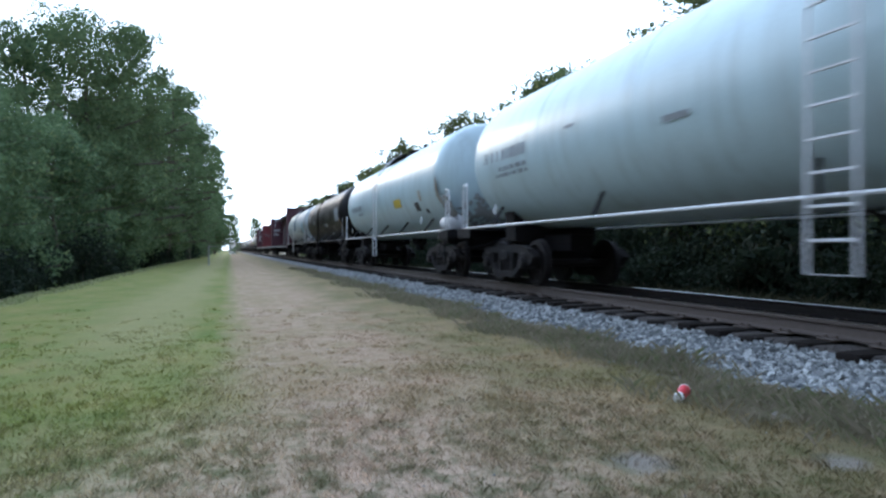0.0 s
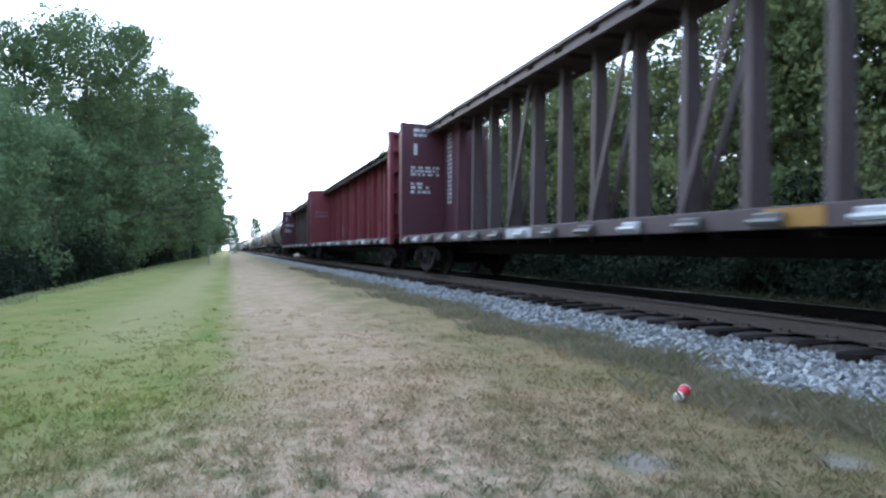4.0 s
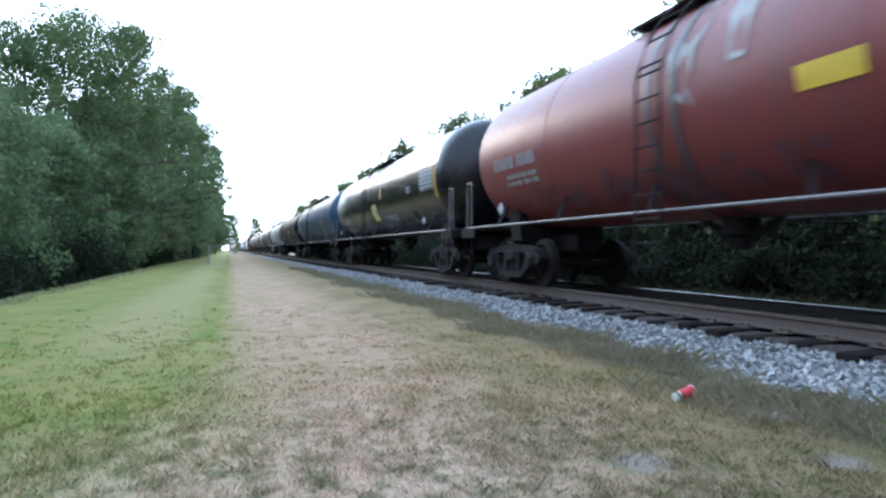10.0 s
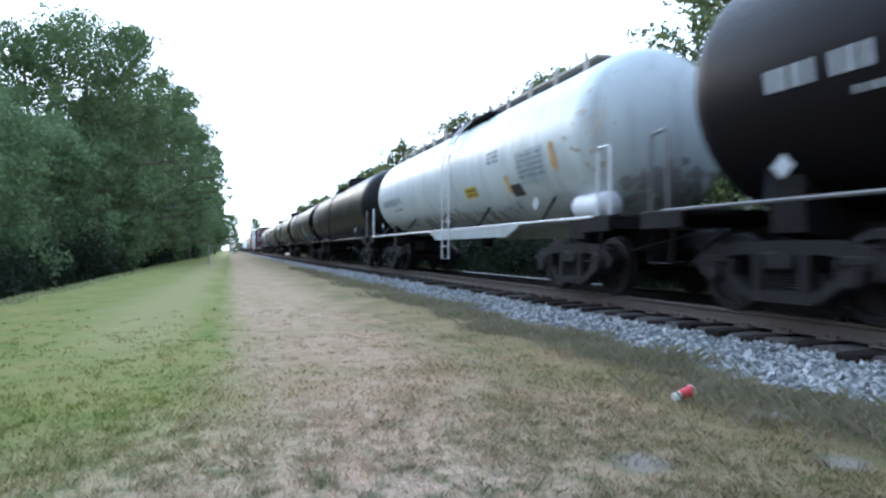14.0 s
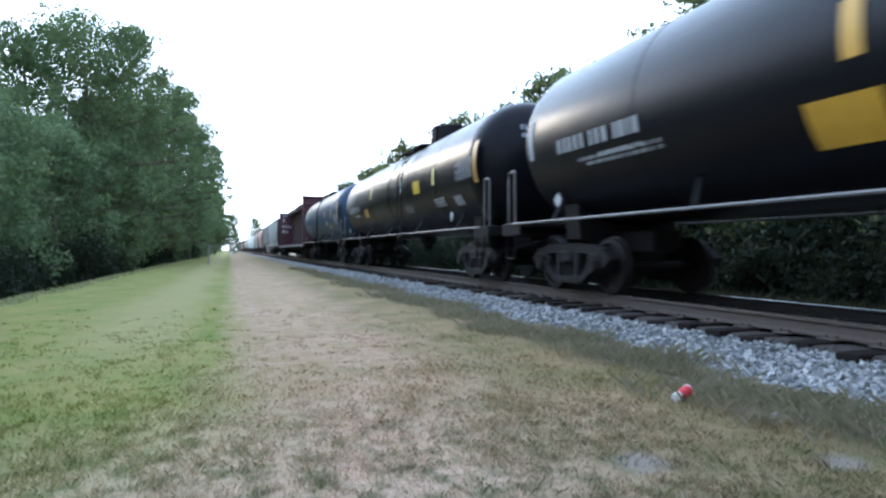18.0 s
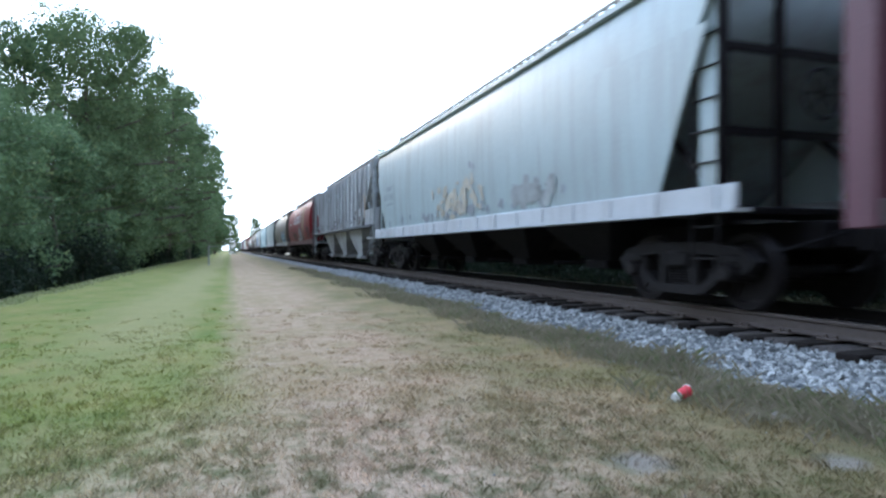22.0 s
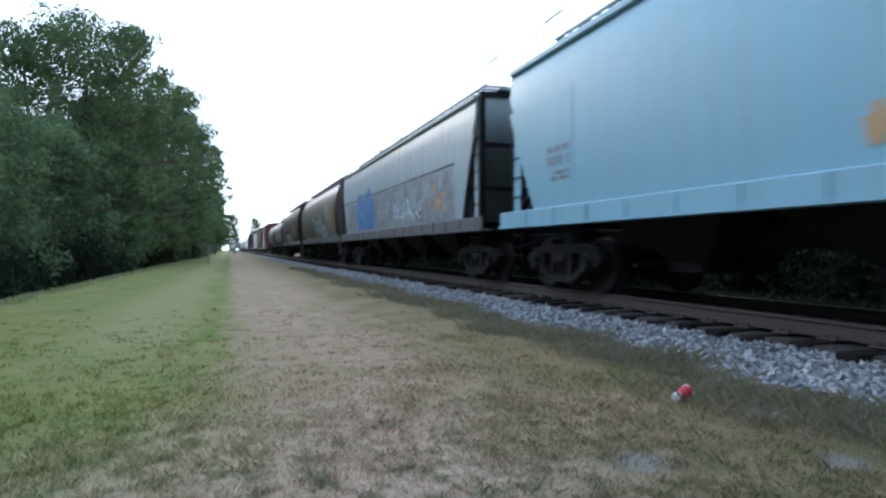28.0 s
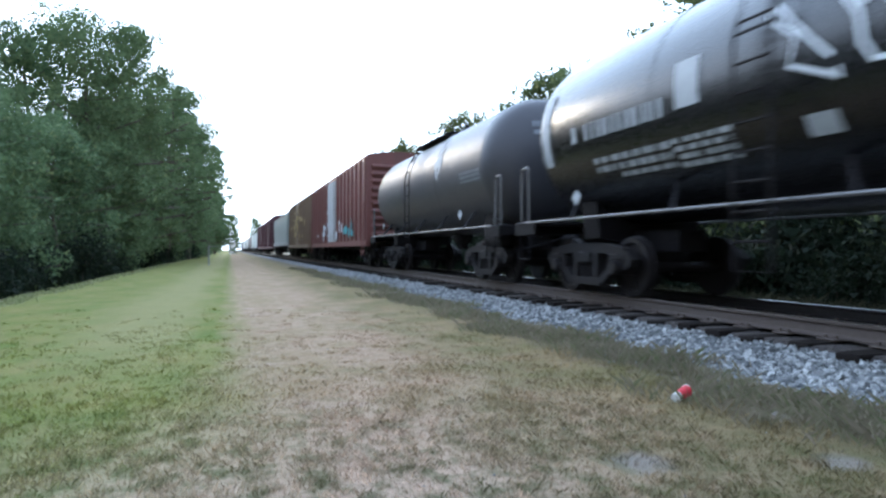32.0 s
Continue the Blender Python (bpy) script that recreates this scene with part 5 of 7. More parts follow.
# 19 slate blue
c, sf, h = tank_car("slate blue tank car with gold patches and grime", next_len(), "blue_tank", 1.52, 2.66, ladder_y=-1.00, bands=(0.60,))
sf = slid(sf, -0.40)
bars(c, sf, 4.2, 2.35, [(1.9, 0.18), (1.0, 0.08), (1.6, 0.06)], "stencil", 191)
mark(c, sf, -7.0, -6.7, 2.25, 3.1, "wheat", "stripe", "dull gold stripe")
printed(c, sf, -6.65, -5.55, 1.98, 2.52, "stencil_grey", 804, 9, "pale printed panel")
bars(c, lambda y, v, lift=0.0: sf(y, v, lift + 0.005), -6.6, 2.48, [(1.0, 0.06)] * 5, "stencil", 192)
mark(c, sf, -5.0, -4.65, 2.42, 2.85, "wheat")
mark(c, sf, -2.68, -2.33, 2.48, 2.85, "wheat")
flakes(c, sf, -4.4, -3.5, 1.8, 2.05, "g_gold", 193, 6, 0.15, "olive stain")
flakes(c, sf, -3.5, -2.3, 1.98, 2.3, "g_white", 194, 7, 0.12, "pale smear")
add_car(c)
# 20 centre-beam
c, h = centerbeam("empty maroon centre-beam flatcar with open truss posts", next_len(), "maroon", "truss", 201)
add_car(c)
# 21 pale smooth hopper
c, sf, h = hopper_car("pale grey covered hopper with rusty flaking patches", next_len(), "smooth", "hopper_white", frame_mat="black_dull")
bars(c, sf, h - 3.0, 2.8, [(0.8, 0.16), (1.2, 0.2), (0.8, 0.06)], "stencil_grey", 211)
flakes(c, sf, -1.7, 1.9, 1.45, 2.35, "cream", 212, 60, 0.16)
flakes(c, sf, -0.8, 1.2, 1.5, 2.1, "rust_patch", 213, 8, 0.08, "rust spots")
flakes(c, sf, -4.6, -3.1, 1.5, 2.0, "grey_over", 214, 24, 0.24, "grey graffiti overpaint")
flakes(c, sf, -7, 7, 1.45, 1.75, "stencil_grey", 215, 30, 0.16, "grey grime")
flakes(c, sf, -1.2, -0.8, 2.4, 2.65, "stencil_grey", 216, 4, 0.08, "small scuffs")
add_car(c)
# 22 ribbed hopper
c, sf, h = hopper_car("weathered grey ribbed covered hopper with three bays", next_len(), "ribbed", "hopper_grey", "grey_dark", 3, frame_mat="grey_over", chute_mat="hopper_grey")
sr = flat_surface(-1.436)
for k, (y, z0, z1) in enumerate(((-3.4, 3.25, 3.8), (-2.6, 3.2, 3.75), (3.4, 3.3, 3.85), (2.6, 3.25, 3.85), (1.85, 3.2, 3.85), (-1.75, 3.2, 3.75), (-0.9, 3.2, 3.75))):
    for q in (0, 1, 2):
        mark(c, sr, y - 0.2 + 0.13 * q, y - 0.13 + 0.13 * q, z0, z1 - 0.12 * (q % 2), "g_dark", "lettering_bar")
for y, z0, z1 in ((-4.22, 1.75, 3.3), (0.28, 1.8, 3.2)):
    mark(c, flat_surface(-1.438), y - 0.27, y + 0.27, z0, z1, "g_white", "placard_frame", "white rectangular frame")
    mark(c, flat_surface(-1.444), y - 0.15, y + 0.15, z0 + 0.2, z1 - 0.15, "hopper_grey", "placard_field")
    for q in range(3):
        mark(c, flat_surface(-1.45), y - 0.1, y + 0.1, z0 + 0.3 + 0.36 * q, z0 + 0.55 + 0.36 * q, "g_dark", "lettering_bar")
mark(c, sr, -6.0, -5.68, 2.42, 3.1, "g_dark", "panel", "dark panel")
mark(c, sr, -6.05, -5.68, 1.8, 2.1, "mud", "panel")
mark(c, sr, -5.05, -4.8, 2.22, 2.36, "mud", "panel")
mark(c, sr, -7.0, -6.8, 2.0, 2.9, "tan", "stain", "ochre stain")
flakes(c, sr, -7, 7, 1.72, 2.2, "mud", 221, 60, 0.14, "dark grime")
flakes(c, sr, -6, 6, 1.9, 3.9, "hopper_white", 222, 40, 0.16, "pale scuffs")
add_car(c)
# 23 red cylindrical hopper
c, sf, h = hopper_car("red cylindrical grain hopper with white country name and wheat emblem", next_len(), "barrel", "red", "sill_pink", frame_mat="deck_brown")
RED_CAR, RED_SKIN, RED_HALF = c, sf, h
add_car(c)
# 24 olive barrel with blue graffiti
c, sf, h = hopper_car("olive-grey cylindrical hopper with blue graffiti", next_len(), "barrel", "hopper_olive", "hopper_grey", frame_mat="deck_brown")
graffiti(c, sf, -5.9, -1.9, 1.42, 2.3, ("g_blue", "hopper_blue", "g_white"), 241)
scrawl(c, sf, 0.2, 1.4, 1.5, 2.1, "g_white", 242, 3, 0.06)
flakes(c, sf, -5.6, -2.2, 1.5, 2.7, "g_blue", 243, 26, 0.3, "soft blue overspray")
scrawl(c, sf, -4.5, -2.5, 2.3, 2.9, "tan", 244, 3, 0.1)
mark(c, flat_surface(-1.415), -7.7, -7.05, 1.2, 1.38, "yellow", "reflector", "yellow reflective strip")
add_car(c)
# 25 pale hopper
c, sf, h = hopper_car("pale grey covered hopper with streaked sides", next_len(), "smooth", "hopper_white", frame_mat="black_dull")
mark(c, sf, -2.0, -1.1, 2.6, 2.68, "g_dark")
flakes(c, sf, -3.2, -1.0, 1.5, 2.0, "stencil_grey", 251, 12, 0.18, "grey scuffs")
add_car(c)
# 26 light blue hopper
c, sf, h = hopper_car("light blue covered hopper with faint orange stains", next_len(), "smooth", "hopper_blue", "hopper_blue", frame_mat="black_dull")
for k, (y, v, a, b) in enumerate(((-1.35, 1.76, 0.16, 0.26), (1.14, 1.76, 0.14, 0.2), (-3.75, 1.74, 0.14, 0.24), (-6.2, 1.8, 0.14, 0.25))):
    blotch(c, sf, y, v, a, b, "wheat" if k % 2 else "rust_patch", 260 + k, "stain", "rusty run-down stain")
bars(c, sf, h - 3.1, 2.4, [(0.7, 0.1), (0.7, 0.16), (0.6, 0.06), (0.6, 0.06)], "stencil_grey", 263)
bars(c, sf, -0.55, 2.32, [(0.6, 0.04)] * 8, "stencil_grey", 264, "vent_mark")
mark(c, sf, -5.3, -4.85, 1.9, 2.15, "g_dark", "panel")
add_car(c)
# 27 pale hopper with blue patch
c, sf, h = hopper_car("pale grey covered hopper with a blue patch and graffiti", next_len(), "smooth", "hopper_white", "pipe_grey", frame_mat="black_dull")
bm = bmesh.new()
skin_grid(bm, sf, -h + 2.3, h - 2.0, 1.46, 2.66, 30, 4)
part("grey_band", bm, P["grey_over"], c, "mottled grey lower band")
up = lambda y, v, lift=0.0: sf(y, v, lift + 0.006)
flakes(c, up, -h + 2.3, h - 2.0, 2.5, 2.75, "grey_over", 271, 50, 0.16, "ragged overpaint edge")
skin_up = lambda y, v, lift=0.0: sf(y, v, lift + 0.004)
bm = bmesh.new()
skin_grid(bm, skin_up, 1.7, 4.8, 1.48, 2.62, 12, 4)
part("blue_patch", bm, P["g_blue"], c, "blue painted patch")
flakes(c, up, 1.6, 5.4, 1.6, 2.95, "g_blue", 272, 46, 0.3, "ragged blue paint edge")
flakes(c, up, -7, 1.2, 1.5, 2.5, "hopper_white", 273, 40, 0.2, "pale remnants")
flakes(c, up, -4.3, -3.3, 1.6, 2.0, "rust_patch", 274, 9, 0.15, "rust spots")
flakes(c, up, -6.6, -4.6, 1.7, 2.5, "wheat", 275, 10, 0.16, "ochre stains")
scrawl(c, up, -4.0, -1.3, 1.6, 2.2, "g_white", 276, 7, 0.07)
scrawl(c, up, -3.8, -1.5, 1.6, 2.2, "hopper_blue", 277, 5, 0.05)
bm = bmesh.new()
skin_grid(bm, up, -h + 2.2, h - 1.3, 2.72, 2.76, 30, 1)
part("paint_line", bm, P["mud"], c, "dark ragged paint line")
bars(c, up, h - 2.9, 2.4, [(0.7, 0.16), (0.9, 0.2)], "stencil", 279)
add_car(c)
# 28 taupe barrel, white graffiti
c, sf, h = hopper_car("taupe cylindrical hopper with white graffiti", next_len(), "barrel", "hopper_olive", "pipe_grey", frame_mat="deck_brown")
scrawl(c, sf, -3.6, 0.7, 1.45, 2.5, "g_white", 281, 9, 0.1)
scrawl(c, sf, -3.4, 0.6, 1.45, 2.4, "hopper_blue", 286, 8, 0.09)
scrawl(c, lambda y, v, lift=0.0: sf(y, v, lift + 0.004), -3.2, 0.4, 1.5, 2.4, "g_dark", 287, 7, 0.06)
flakes(c, sf, -7.0, 7.0, 1.45, 2.0, "mud", 288, 60, 0.1, "brown rusty grime")
scrawl(c, sf, -4.6, -0.6, 1.5, 2.1, "g_white", 285, 8, 0.08)
flakes(c, sf, 0.4, 4.0, 1.45, 2.35, "olive_spray", 282, 110, 0.14, "olive-gold overspray")
flakes(c, sf, -7.2, -4.4, 1.6, 3.2, "tan", 283, 70, 0.22, "pale tan patches")
scrawl(c, sf, -6.2, -4.2, 2.2, 3.2, "cream", 284, 3, 0.14)
mark(c, sf, -h + 1.7, -h + 1.85, 1.8, 2.8, "orange", "stripe")
add_car(c)
# 29 taupe barrel with many-coloured graffiti
c, sf, h = hopper_car("taupe cylindrical hopper with teal, red and gold graffiti", next_len(), "barrel", "hopper_brown", "pipe_grey", frame_mat="hopper_brown")
flakes(c, sf, -5.3, -1.6, 1.9, 2.6, "g_red", 295, 34, 0.22, "red overspray")
up = lambda y, v, lift=0.0: sf(y, v, lift + 0.03)
graffiti(c, up, -5.2, -1.8, 1.42, 2.35, ("tan", "g_dark", "rust_patch"), 292)
graffiti(c, up, -1.7, 2.1, 1.42, 2.1, ("g_teal", "g_white", "g_dark"), 291)
scrawl(c, up, -6.2, -5.3, 1.6, 2.8, "g_white", 293, 3, 0.1)
scrawl(c, up, 3.1, 3.8, 1.6, 2.1, "g_white", 294, 2, 0.09)
mark(c, sf, -h + 1.8, -h + 2.0, 1.7, 2.6, "yellow", "stripe", "yellow stripe")
for k in range(8):
    mark(c, flat_surface(-1.415), -7.0 + k * 0.9, -6.5 + k * 0.9, 1.18, 1.4, "g_dark" if k % 2 else "g_white", "sill_stripe")
add_car(c)
# 30 black tank with white lettering
c, sf, h = tank_car("glossy black tank car with many white stencilled lines", next_len(), "black_gloss", 1.5, 2.63, ladder_y=0.97)
sf = slid(sf, -0.43)
bars(c, sf, 3.0, 2.6, [(2.2, 0.24), (0.0, 0.1), (1.7, 0.08), (1.7, 0.08), (1.2, 0.06)], "stencil", 301)
mark(c, sf, 2.35, 2.75, 2.4, 2.95, "stencil", "panel", "white panel")
bars(c, sf, 1.95, 2.08, [(1.0, 0.06)] * 4, "stencil", 302)
mark(c, sf, 0.72, 1.06, 1.8, 2.0, "stencil", "panel")
scrawl(c, sf, -0.6, 1.1, 2.3, 3.2, "g_white", 303, 3, 0.05)
mark(c, sf, -4.88, -4.6, 2.25, 3.2, "stencil", "stripe", "white vertical stripe")
printed(c, sf, -4.55, -3.6, 2.28, 2.95, "stencil_grey", 806, 9, "printed pale panel")
mark(c, sf, -1.3, -0.97, 2.45, 2.9, "stencil", "panel")
mark(c, sf, -3.7, 0.6, 3.15, 3.75, "grey_dark", "panel", "dark grey repainted panel")
bars(c, sf, -3.3, 2.2, [(1.4, 0.06)] * 3, "stencil", 304)
bars(c, sf, -0.9, 2.15, [(0.9, 0.05)] * 6, "stencil", 305)
mark(c, sf, 5.86, 6.1, 2.1, 3.3, "stencil", "stripe", "white vertical stripe")
add_car(c)
# 31 dark grey tank with white emblem
c, sf, h = tank_car("dark grey tank car with a white leaf-shaped emblem", next_len(), "grey_dark", 1.45, 2.6, ladder_y=0.4)
sf = slid(sf, -0.43)
blotch(c, sf, -1.5, 3.0, 0.3, 0.5, "stencil", 311, "emblem", "white emblem")
bars(c, sf, -4.4, 2.5, [(1.2, 0.06)] * 3, "stencil_grey", 312)
add_car(c)
# 32, 33 boxcars
c, sf, h = box_car("weathered brown boxcar with a white sliding door", next_len(), "box_brown", 4.5, "sill_white")
flakes(c, sf, -6.5, 6.5, 1.2, 2.2, "g_white", 321, 16, 0.3, "pale graffiti patches")
flakes(c, sf, -6.5, -3.5, 1.2, 1.8, "g_teal", 322, 8, 0.3, "teal graffiti patches")
add_car(c)
c, sf, h = box_car("weathered olive-brown boxcar with flaking paint", next_len(), "box_olive", 4.5, "box_olive")
flakes(c, sf, -6.5, 6.5, 1.3, 3.9, "g_gold", 331, 26, 0.35)
add_car(c)
# tail of the train, far down the line
c, sf, h = hopper_car("white covered hopper far down the train", next_len(), "smooth", "hopper_white")
add_car(c)
c, sf, h = box_car("tall dark brown boxcar with plain sides", next_len(), "maroon", 4.9, "maroon")
add_car(c)
c, sf, h = box_car("tall dark brown boxcar with plain sides", next_len(), "maroon", 4.9, "maroon")
add_car(c)
_tail = ["w", "w", "b", "t", "w", "t", "w", "w", "t", "b", "w", "w"]
while len(TRAIN) < len(LEN):
    k = _tail[len(TRAIN) % len(_tail)]
    if k == "t":
        c, sf, h = tank_car("dark tank car far down the train", next_len(), "black_dull", 1.46, 2.6)
    elif k == "w":
        c, sf, h = hopper_car("pale covered hopper far down the train", next_len(), "smooth", "hopper_white")
    else:
        c, sf, h = hopper_car("taupe covered hopper far down the train", next_len(), "barrel", "hopper_brown")
    add_car(c)


# country name on the red hopper
def lettering(car, surf, body, y_front, v, size, width, material, name, label):
    cu = bpy.data.curves.new("letters", "FONT")
    cu.body, cu.size = body, size
    tmp = new("letters", cu)
    dg = bpy.context.evaluated_depsgraph_get()
    dg.update()
    me = bpy.data.meshes.new_from_object(tmp.evaluated_get(dg))
    bpy.data.objects.remove(tmp)
    bm = bmesh.new()
    bm.from_mesh(me)
    bmesh.ops.triangulate(bm, faces=bm.faces[:])
    bmesh.ops.subdivide_edges(bm, edges=bm.edges[:], cuts=1)
    bmesh.ops.triangulate(bm, faces=bm.faces[:])
    k = width / max(p.co.x for p in bm.verts)
    for p in bm.verts:
        p.co = Vector(surf(y_front - p.co.x * k, v + p.co.y, 0.004))
    part(name, bm, P[material], car, label)


lettering(RED_CAR, RED_SKIN, "Canada", 2.88, 2.72, 1.25, 5.0, "g_white", "lettering", "white country name")
bars(RED_CAR, RED_SKIN, 4.6, 2.9, [(1.9, 0.19)], "stencil", 231)
flakes(RED_CAR, RED_SKIN, 2.2, 7.0, 1.45, 2.7, "deck_brown", 237, 40, 0.1, "brown rusty wear")
flakes(RED_CAR, RED_SKIN, 0.6, 3.7, 1.45, 2.1, "mud", 232, 26, 0.26, "dark flaking grime")
flakes(RED_CAR, RED_SKIN, -7.2, -5.4, 1.5, 2.4, "deck_brown", 236, 40, 0.14, "dull worn spray paint")
SKIN_UP = lambda y, v, lift=0.0: RED_SKIN(y, v, lift + 0.02)


def leaf_shape(y, v, half, wide, tilt, name, material, label, lift=0.006):
    """A pointed oval on the car's side, leaning by tilt."""
    bm = bmesh.new()
    c0 = bm.verts.new(RED_SKIN(y, v, lift))
    ring = []
    for i in range(20):
        a = i * math.pi / 10
        p, q = wide * math.sin(a) * abs(math.sin(a)) ** 0.3, half * math.cos(a)
        ring.append(bm.verts.new(RED_SKIN(y + p * math.cos(tilt) + q * math.sin(tilt), v + q * math.cos(tilt) - p * math.sin(tilt), lift)))
    for i in range(20):
        bm.faces.new((c0, ring[i], ring[(i + 1) % 20]))
    part(name, bm, P[material], RED_CAR, label)


# wheat head: pale leaves about a red forked stem
for y, v, half, wide, tilt in ((-3.25, 2.7, 0.78, 0.36, 0.22), (-4.3, 2.9, 0.95, 0.37, -0.3), (-3.75, 3.5, 0.5, 0.2, 0.0), (-3.15, 3.72, 0.3, 0.26, 0.25), (-3.95, 1.95, 0.62, 0.16, 0.35)):
    leaf_shape(y, v, half, wide, tilt, "wheat_leaf", "tan", "faded tan wheat leaf")
leaf_shape(-3.45, 1.78, 0.32, 0.42, 0.0, "painted_boulder", "box_brown", "dull red painted blob")


def cut_shape(pts, lift, material, name, label):
    bm = bmesh.new()
    m = [sum(p[i] for p in pts) / len(pts) for i in (0, 1)]
    c0 = bm.verts.new(RED_SKIN(m[0], m[1], lift))
    ring = [bm.verts.new(RED_SKIN(y, v, lift)) for y, v in pts]
    for i in range(len(pts)):
        bm.faces.new((c0, ring[i], ring[(i + 1) % len(pts)]))
    part(name, bm, P[material], RED_CAR, label)


LOBES = [(-0.55, 1.5), (-0.5, 1.9), (-0.6, 2.25), (-0.85, 2.27), (-1.0, 2.1), (-1.15, 2.3), (-1.32, 2.58), (-1.5, 2.35), (-1.65, 2.52), (-1.8, 2.3), (-2.1, 2.28), (-2.5, 2.1), (-2.8, 1.75), (-2.85, 1.5)]
cut_shape([(-1.68 + (y + 1.68) * 1.07, 1.9 + (v - 1.9) * 1.12) for y, v in LOBES], 0.012, "g_dark", "spray_outline", "black sprayed outline")
cut_shape(LOBES, 0.02, "stencil_grey", "grey_sprayed_shape", "grey sprayed leaf shape")
graffiti(RED_CAR, lambda y, v, lift=0.0: RED_SKIN(y, v, lift + 0.045), -2.75, -0.15, 1.42, 1.62, ("g_white", "stencil_grey", "g_dark"), 234)


# ---- ground ----
def ground_z(x, y):
    """Level lawn, a bank that falls away on the left, a low ditch beyond the track."""
    z = 0.0
    if x < -4.6:
        f = min(1.0, (-4.6 - x) / 4.5)
        z -= 1.3 * f * f * (3 - 2 * f)
    if x > 2.6:
        f = min(1.0, (x - 2.6) / 2.0)
        z += 0.06 * f
    if x > 9.2:
        f = min(1.0, (x - 9.2) / 3.0)
        z -= 0.35 * f
    z += 0.02 * noise.noise((x * 0.6, y * 0.45, 0.3)) if abs(x) < 9 and -4 < y < 60 else 0.0
    return z


def spot(n, l, co, x, y, r, wob):
    """1 inside a ragged patch of radius r about (x, y)."""
    d = n.new("ShaderNodeVectorMath")
    d.operation = "DISTANCE"
    m = n.new("ShaderNodeMapping")
    m.inputs["Scale"].default_value = (1, 1, 0)
    l.new(co, m.inputs[0])
    l.new(m.outputs[0], d.inputs[0])
    d.inputs[1].default_value = (x, y, 0)
    e = n.new("ShaderNodeMath")
    e.operation = "MULTIPLY_ADD"
    l.new(wob, e.inputs[0])
    e.inputs[1].default_value = 1.6 * r
    l.new(d.outputs["Value"], e.inputs[2])
    return ramp_node(n, l, e.outputs[0], 1.1 * r, 1.9 * r, 0.65, 0.0)


def ground_colour(n, l):
    """Colours of the sward, by where it grows: lawn, dry strip, olive verge, weeds along the stones."""
    tc = n.new("ShaderNodeTexCoord")
    co = tc.outputs["Object"]
    sep = n.new("ShaderNodeSeparateXYZ")
    l.new(co, sep.inputs[0])
    wob = noise_node(n, l, co, 0.5, 3, 0.6, (1, 0.35, 1))
    rag = noise_node(n, l, co, 6.0, 5, 0.7)

    def across(k, src):
        add = n.new("ShaderNodeMath")
        add.operation = "MULTIPLY_ADD"
        l.new(src, add.inputs[0])
        add.inputs[1].default_value = k
        l.new(sep.outputs[0], add.inputs[2])
        return add.outputs[0]

    def both(p, q):
        m = n.new("ShaderNodeMath")
        m.operation = "MULTIPLY"
        l.new(p, m.inputs[0])
        l.new(q, m.inputs[1])
        return m.outputs[0]
    x = across(1.6, wob)
    clump = noise_node(n, l, co, 5.5, 6, 0.7, (1, 0.8, 1))
    tuft = noise_node(n, l, co, 17, 5, 0.65)
    fine = noise_node(n, l, co, 60, 6, 0.75)
    patch = noise_node(n, l, co, 0.9, 4, 0.6)
    streak = noise_node(n, l, co, 2.2, 5, 0.7, (1, 0.5, 1))
    # the lawn's edge is sharp far off, where the mower turned, and frays near by
    far_edge = ramp_node(n, l, across(0.5, streak), 0.02, 0.58)
    near_edge = ramp_node(n, l, x, 0.0, 1.5)
    edge = mix_node(n, l, ramp_node(n, l, sep.outputs[1], 4.5, 9.0), near_edge, far_edge)
    olive = ramp_node(n, l, across(2.4, patch), 2.5, 4.2, 0, 0.9)
    weeds = ramp_node(n, l, across(1.5, clump), 4.2, 5.0)
    green = mix_node(n, l, ramp_node(n, l, patch, 0.35, 0.68), (0.11, 0.15, 0.031), (0.186, 0.185, 0.053))
    green = mix_node(n, l, ramp_node(n, l, streak, 0.48, 0.74, 0, 0.6), green, (0.257, 0.205, 0.088))
    green = mix_node(n, l, ramp_node(n, l, clump, 0.5, 0.75, 0, 0.55), green, (0.072, 0.105, 0.028))
    dry = mix_node(n, l, ramp_node(n, l, patch, 0.38, 0.66), (0.31, 0.222, 0.14), (0.245, 0.192, 0.1))
    dry = mix_node(n, l, ramp_node(n, l, streak, 0.47, 0.7, 0, 0.8), dry, (0.385, 0.292, 0.2))
    dry = mix_node(n, l, ramp_node(n, l, clump, 0.5, 0.74, 0, 0.75), dry, (0.15, 0.125, 0.06))
    bare = ramp_node(n, l, noise_node(n, l, co, 1.15, 5, 0.65, (1, 1, 1)), 0.58, 0.68, 0, 0.75)
    dry = mix_node(n, l, bare, dry, (0.39, 0.3, 0.225))
    rough = mix_node(n, l, ramp_node(n, l, patch, 0.4, 0.62), (0.215, 0.165, 0.078), (0.125, 0.12, 0.046))
    rough = mix_node(n, l, ramp_node(n, l, clump, 0.45, 0.7, 0, 0.7), rough, (0.165, 0.122, 0.075))
    weed = mix_node(n, l, ramp_node(n, l, clump, 0.3, 0.7), (0.095, 0.094, 0.052), (0.17, 0.145, 0.108))
    near = ramp_node(n, l, sep.outputs[1], 3.0, 5.4, 0.8, 0.0)
    khaki = both(ramp_node(n, l, x, -1.7, -0.8), ramp_node(n, l, x, -0.1, 0.5, 0.75, 0.0))
    swathe = both(khaki, ramp_node(n, l, sep.outputs[1], 5.5, 9.5))
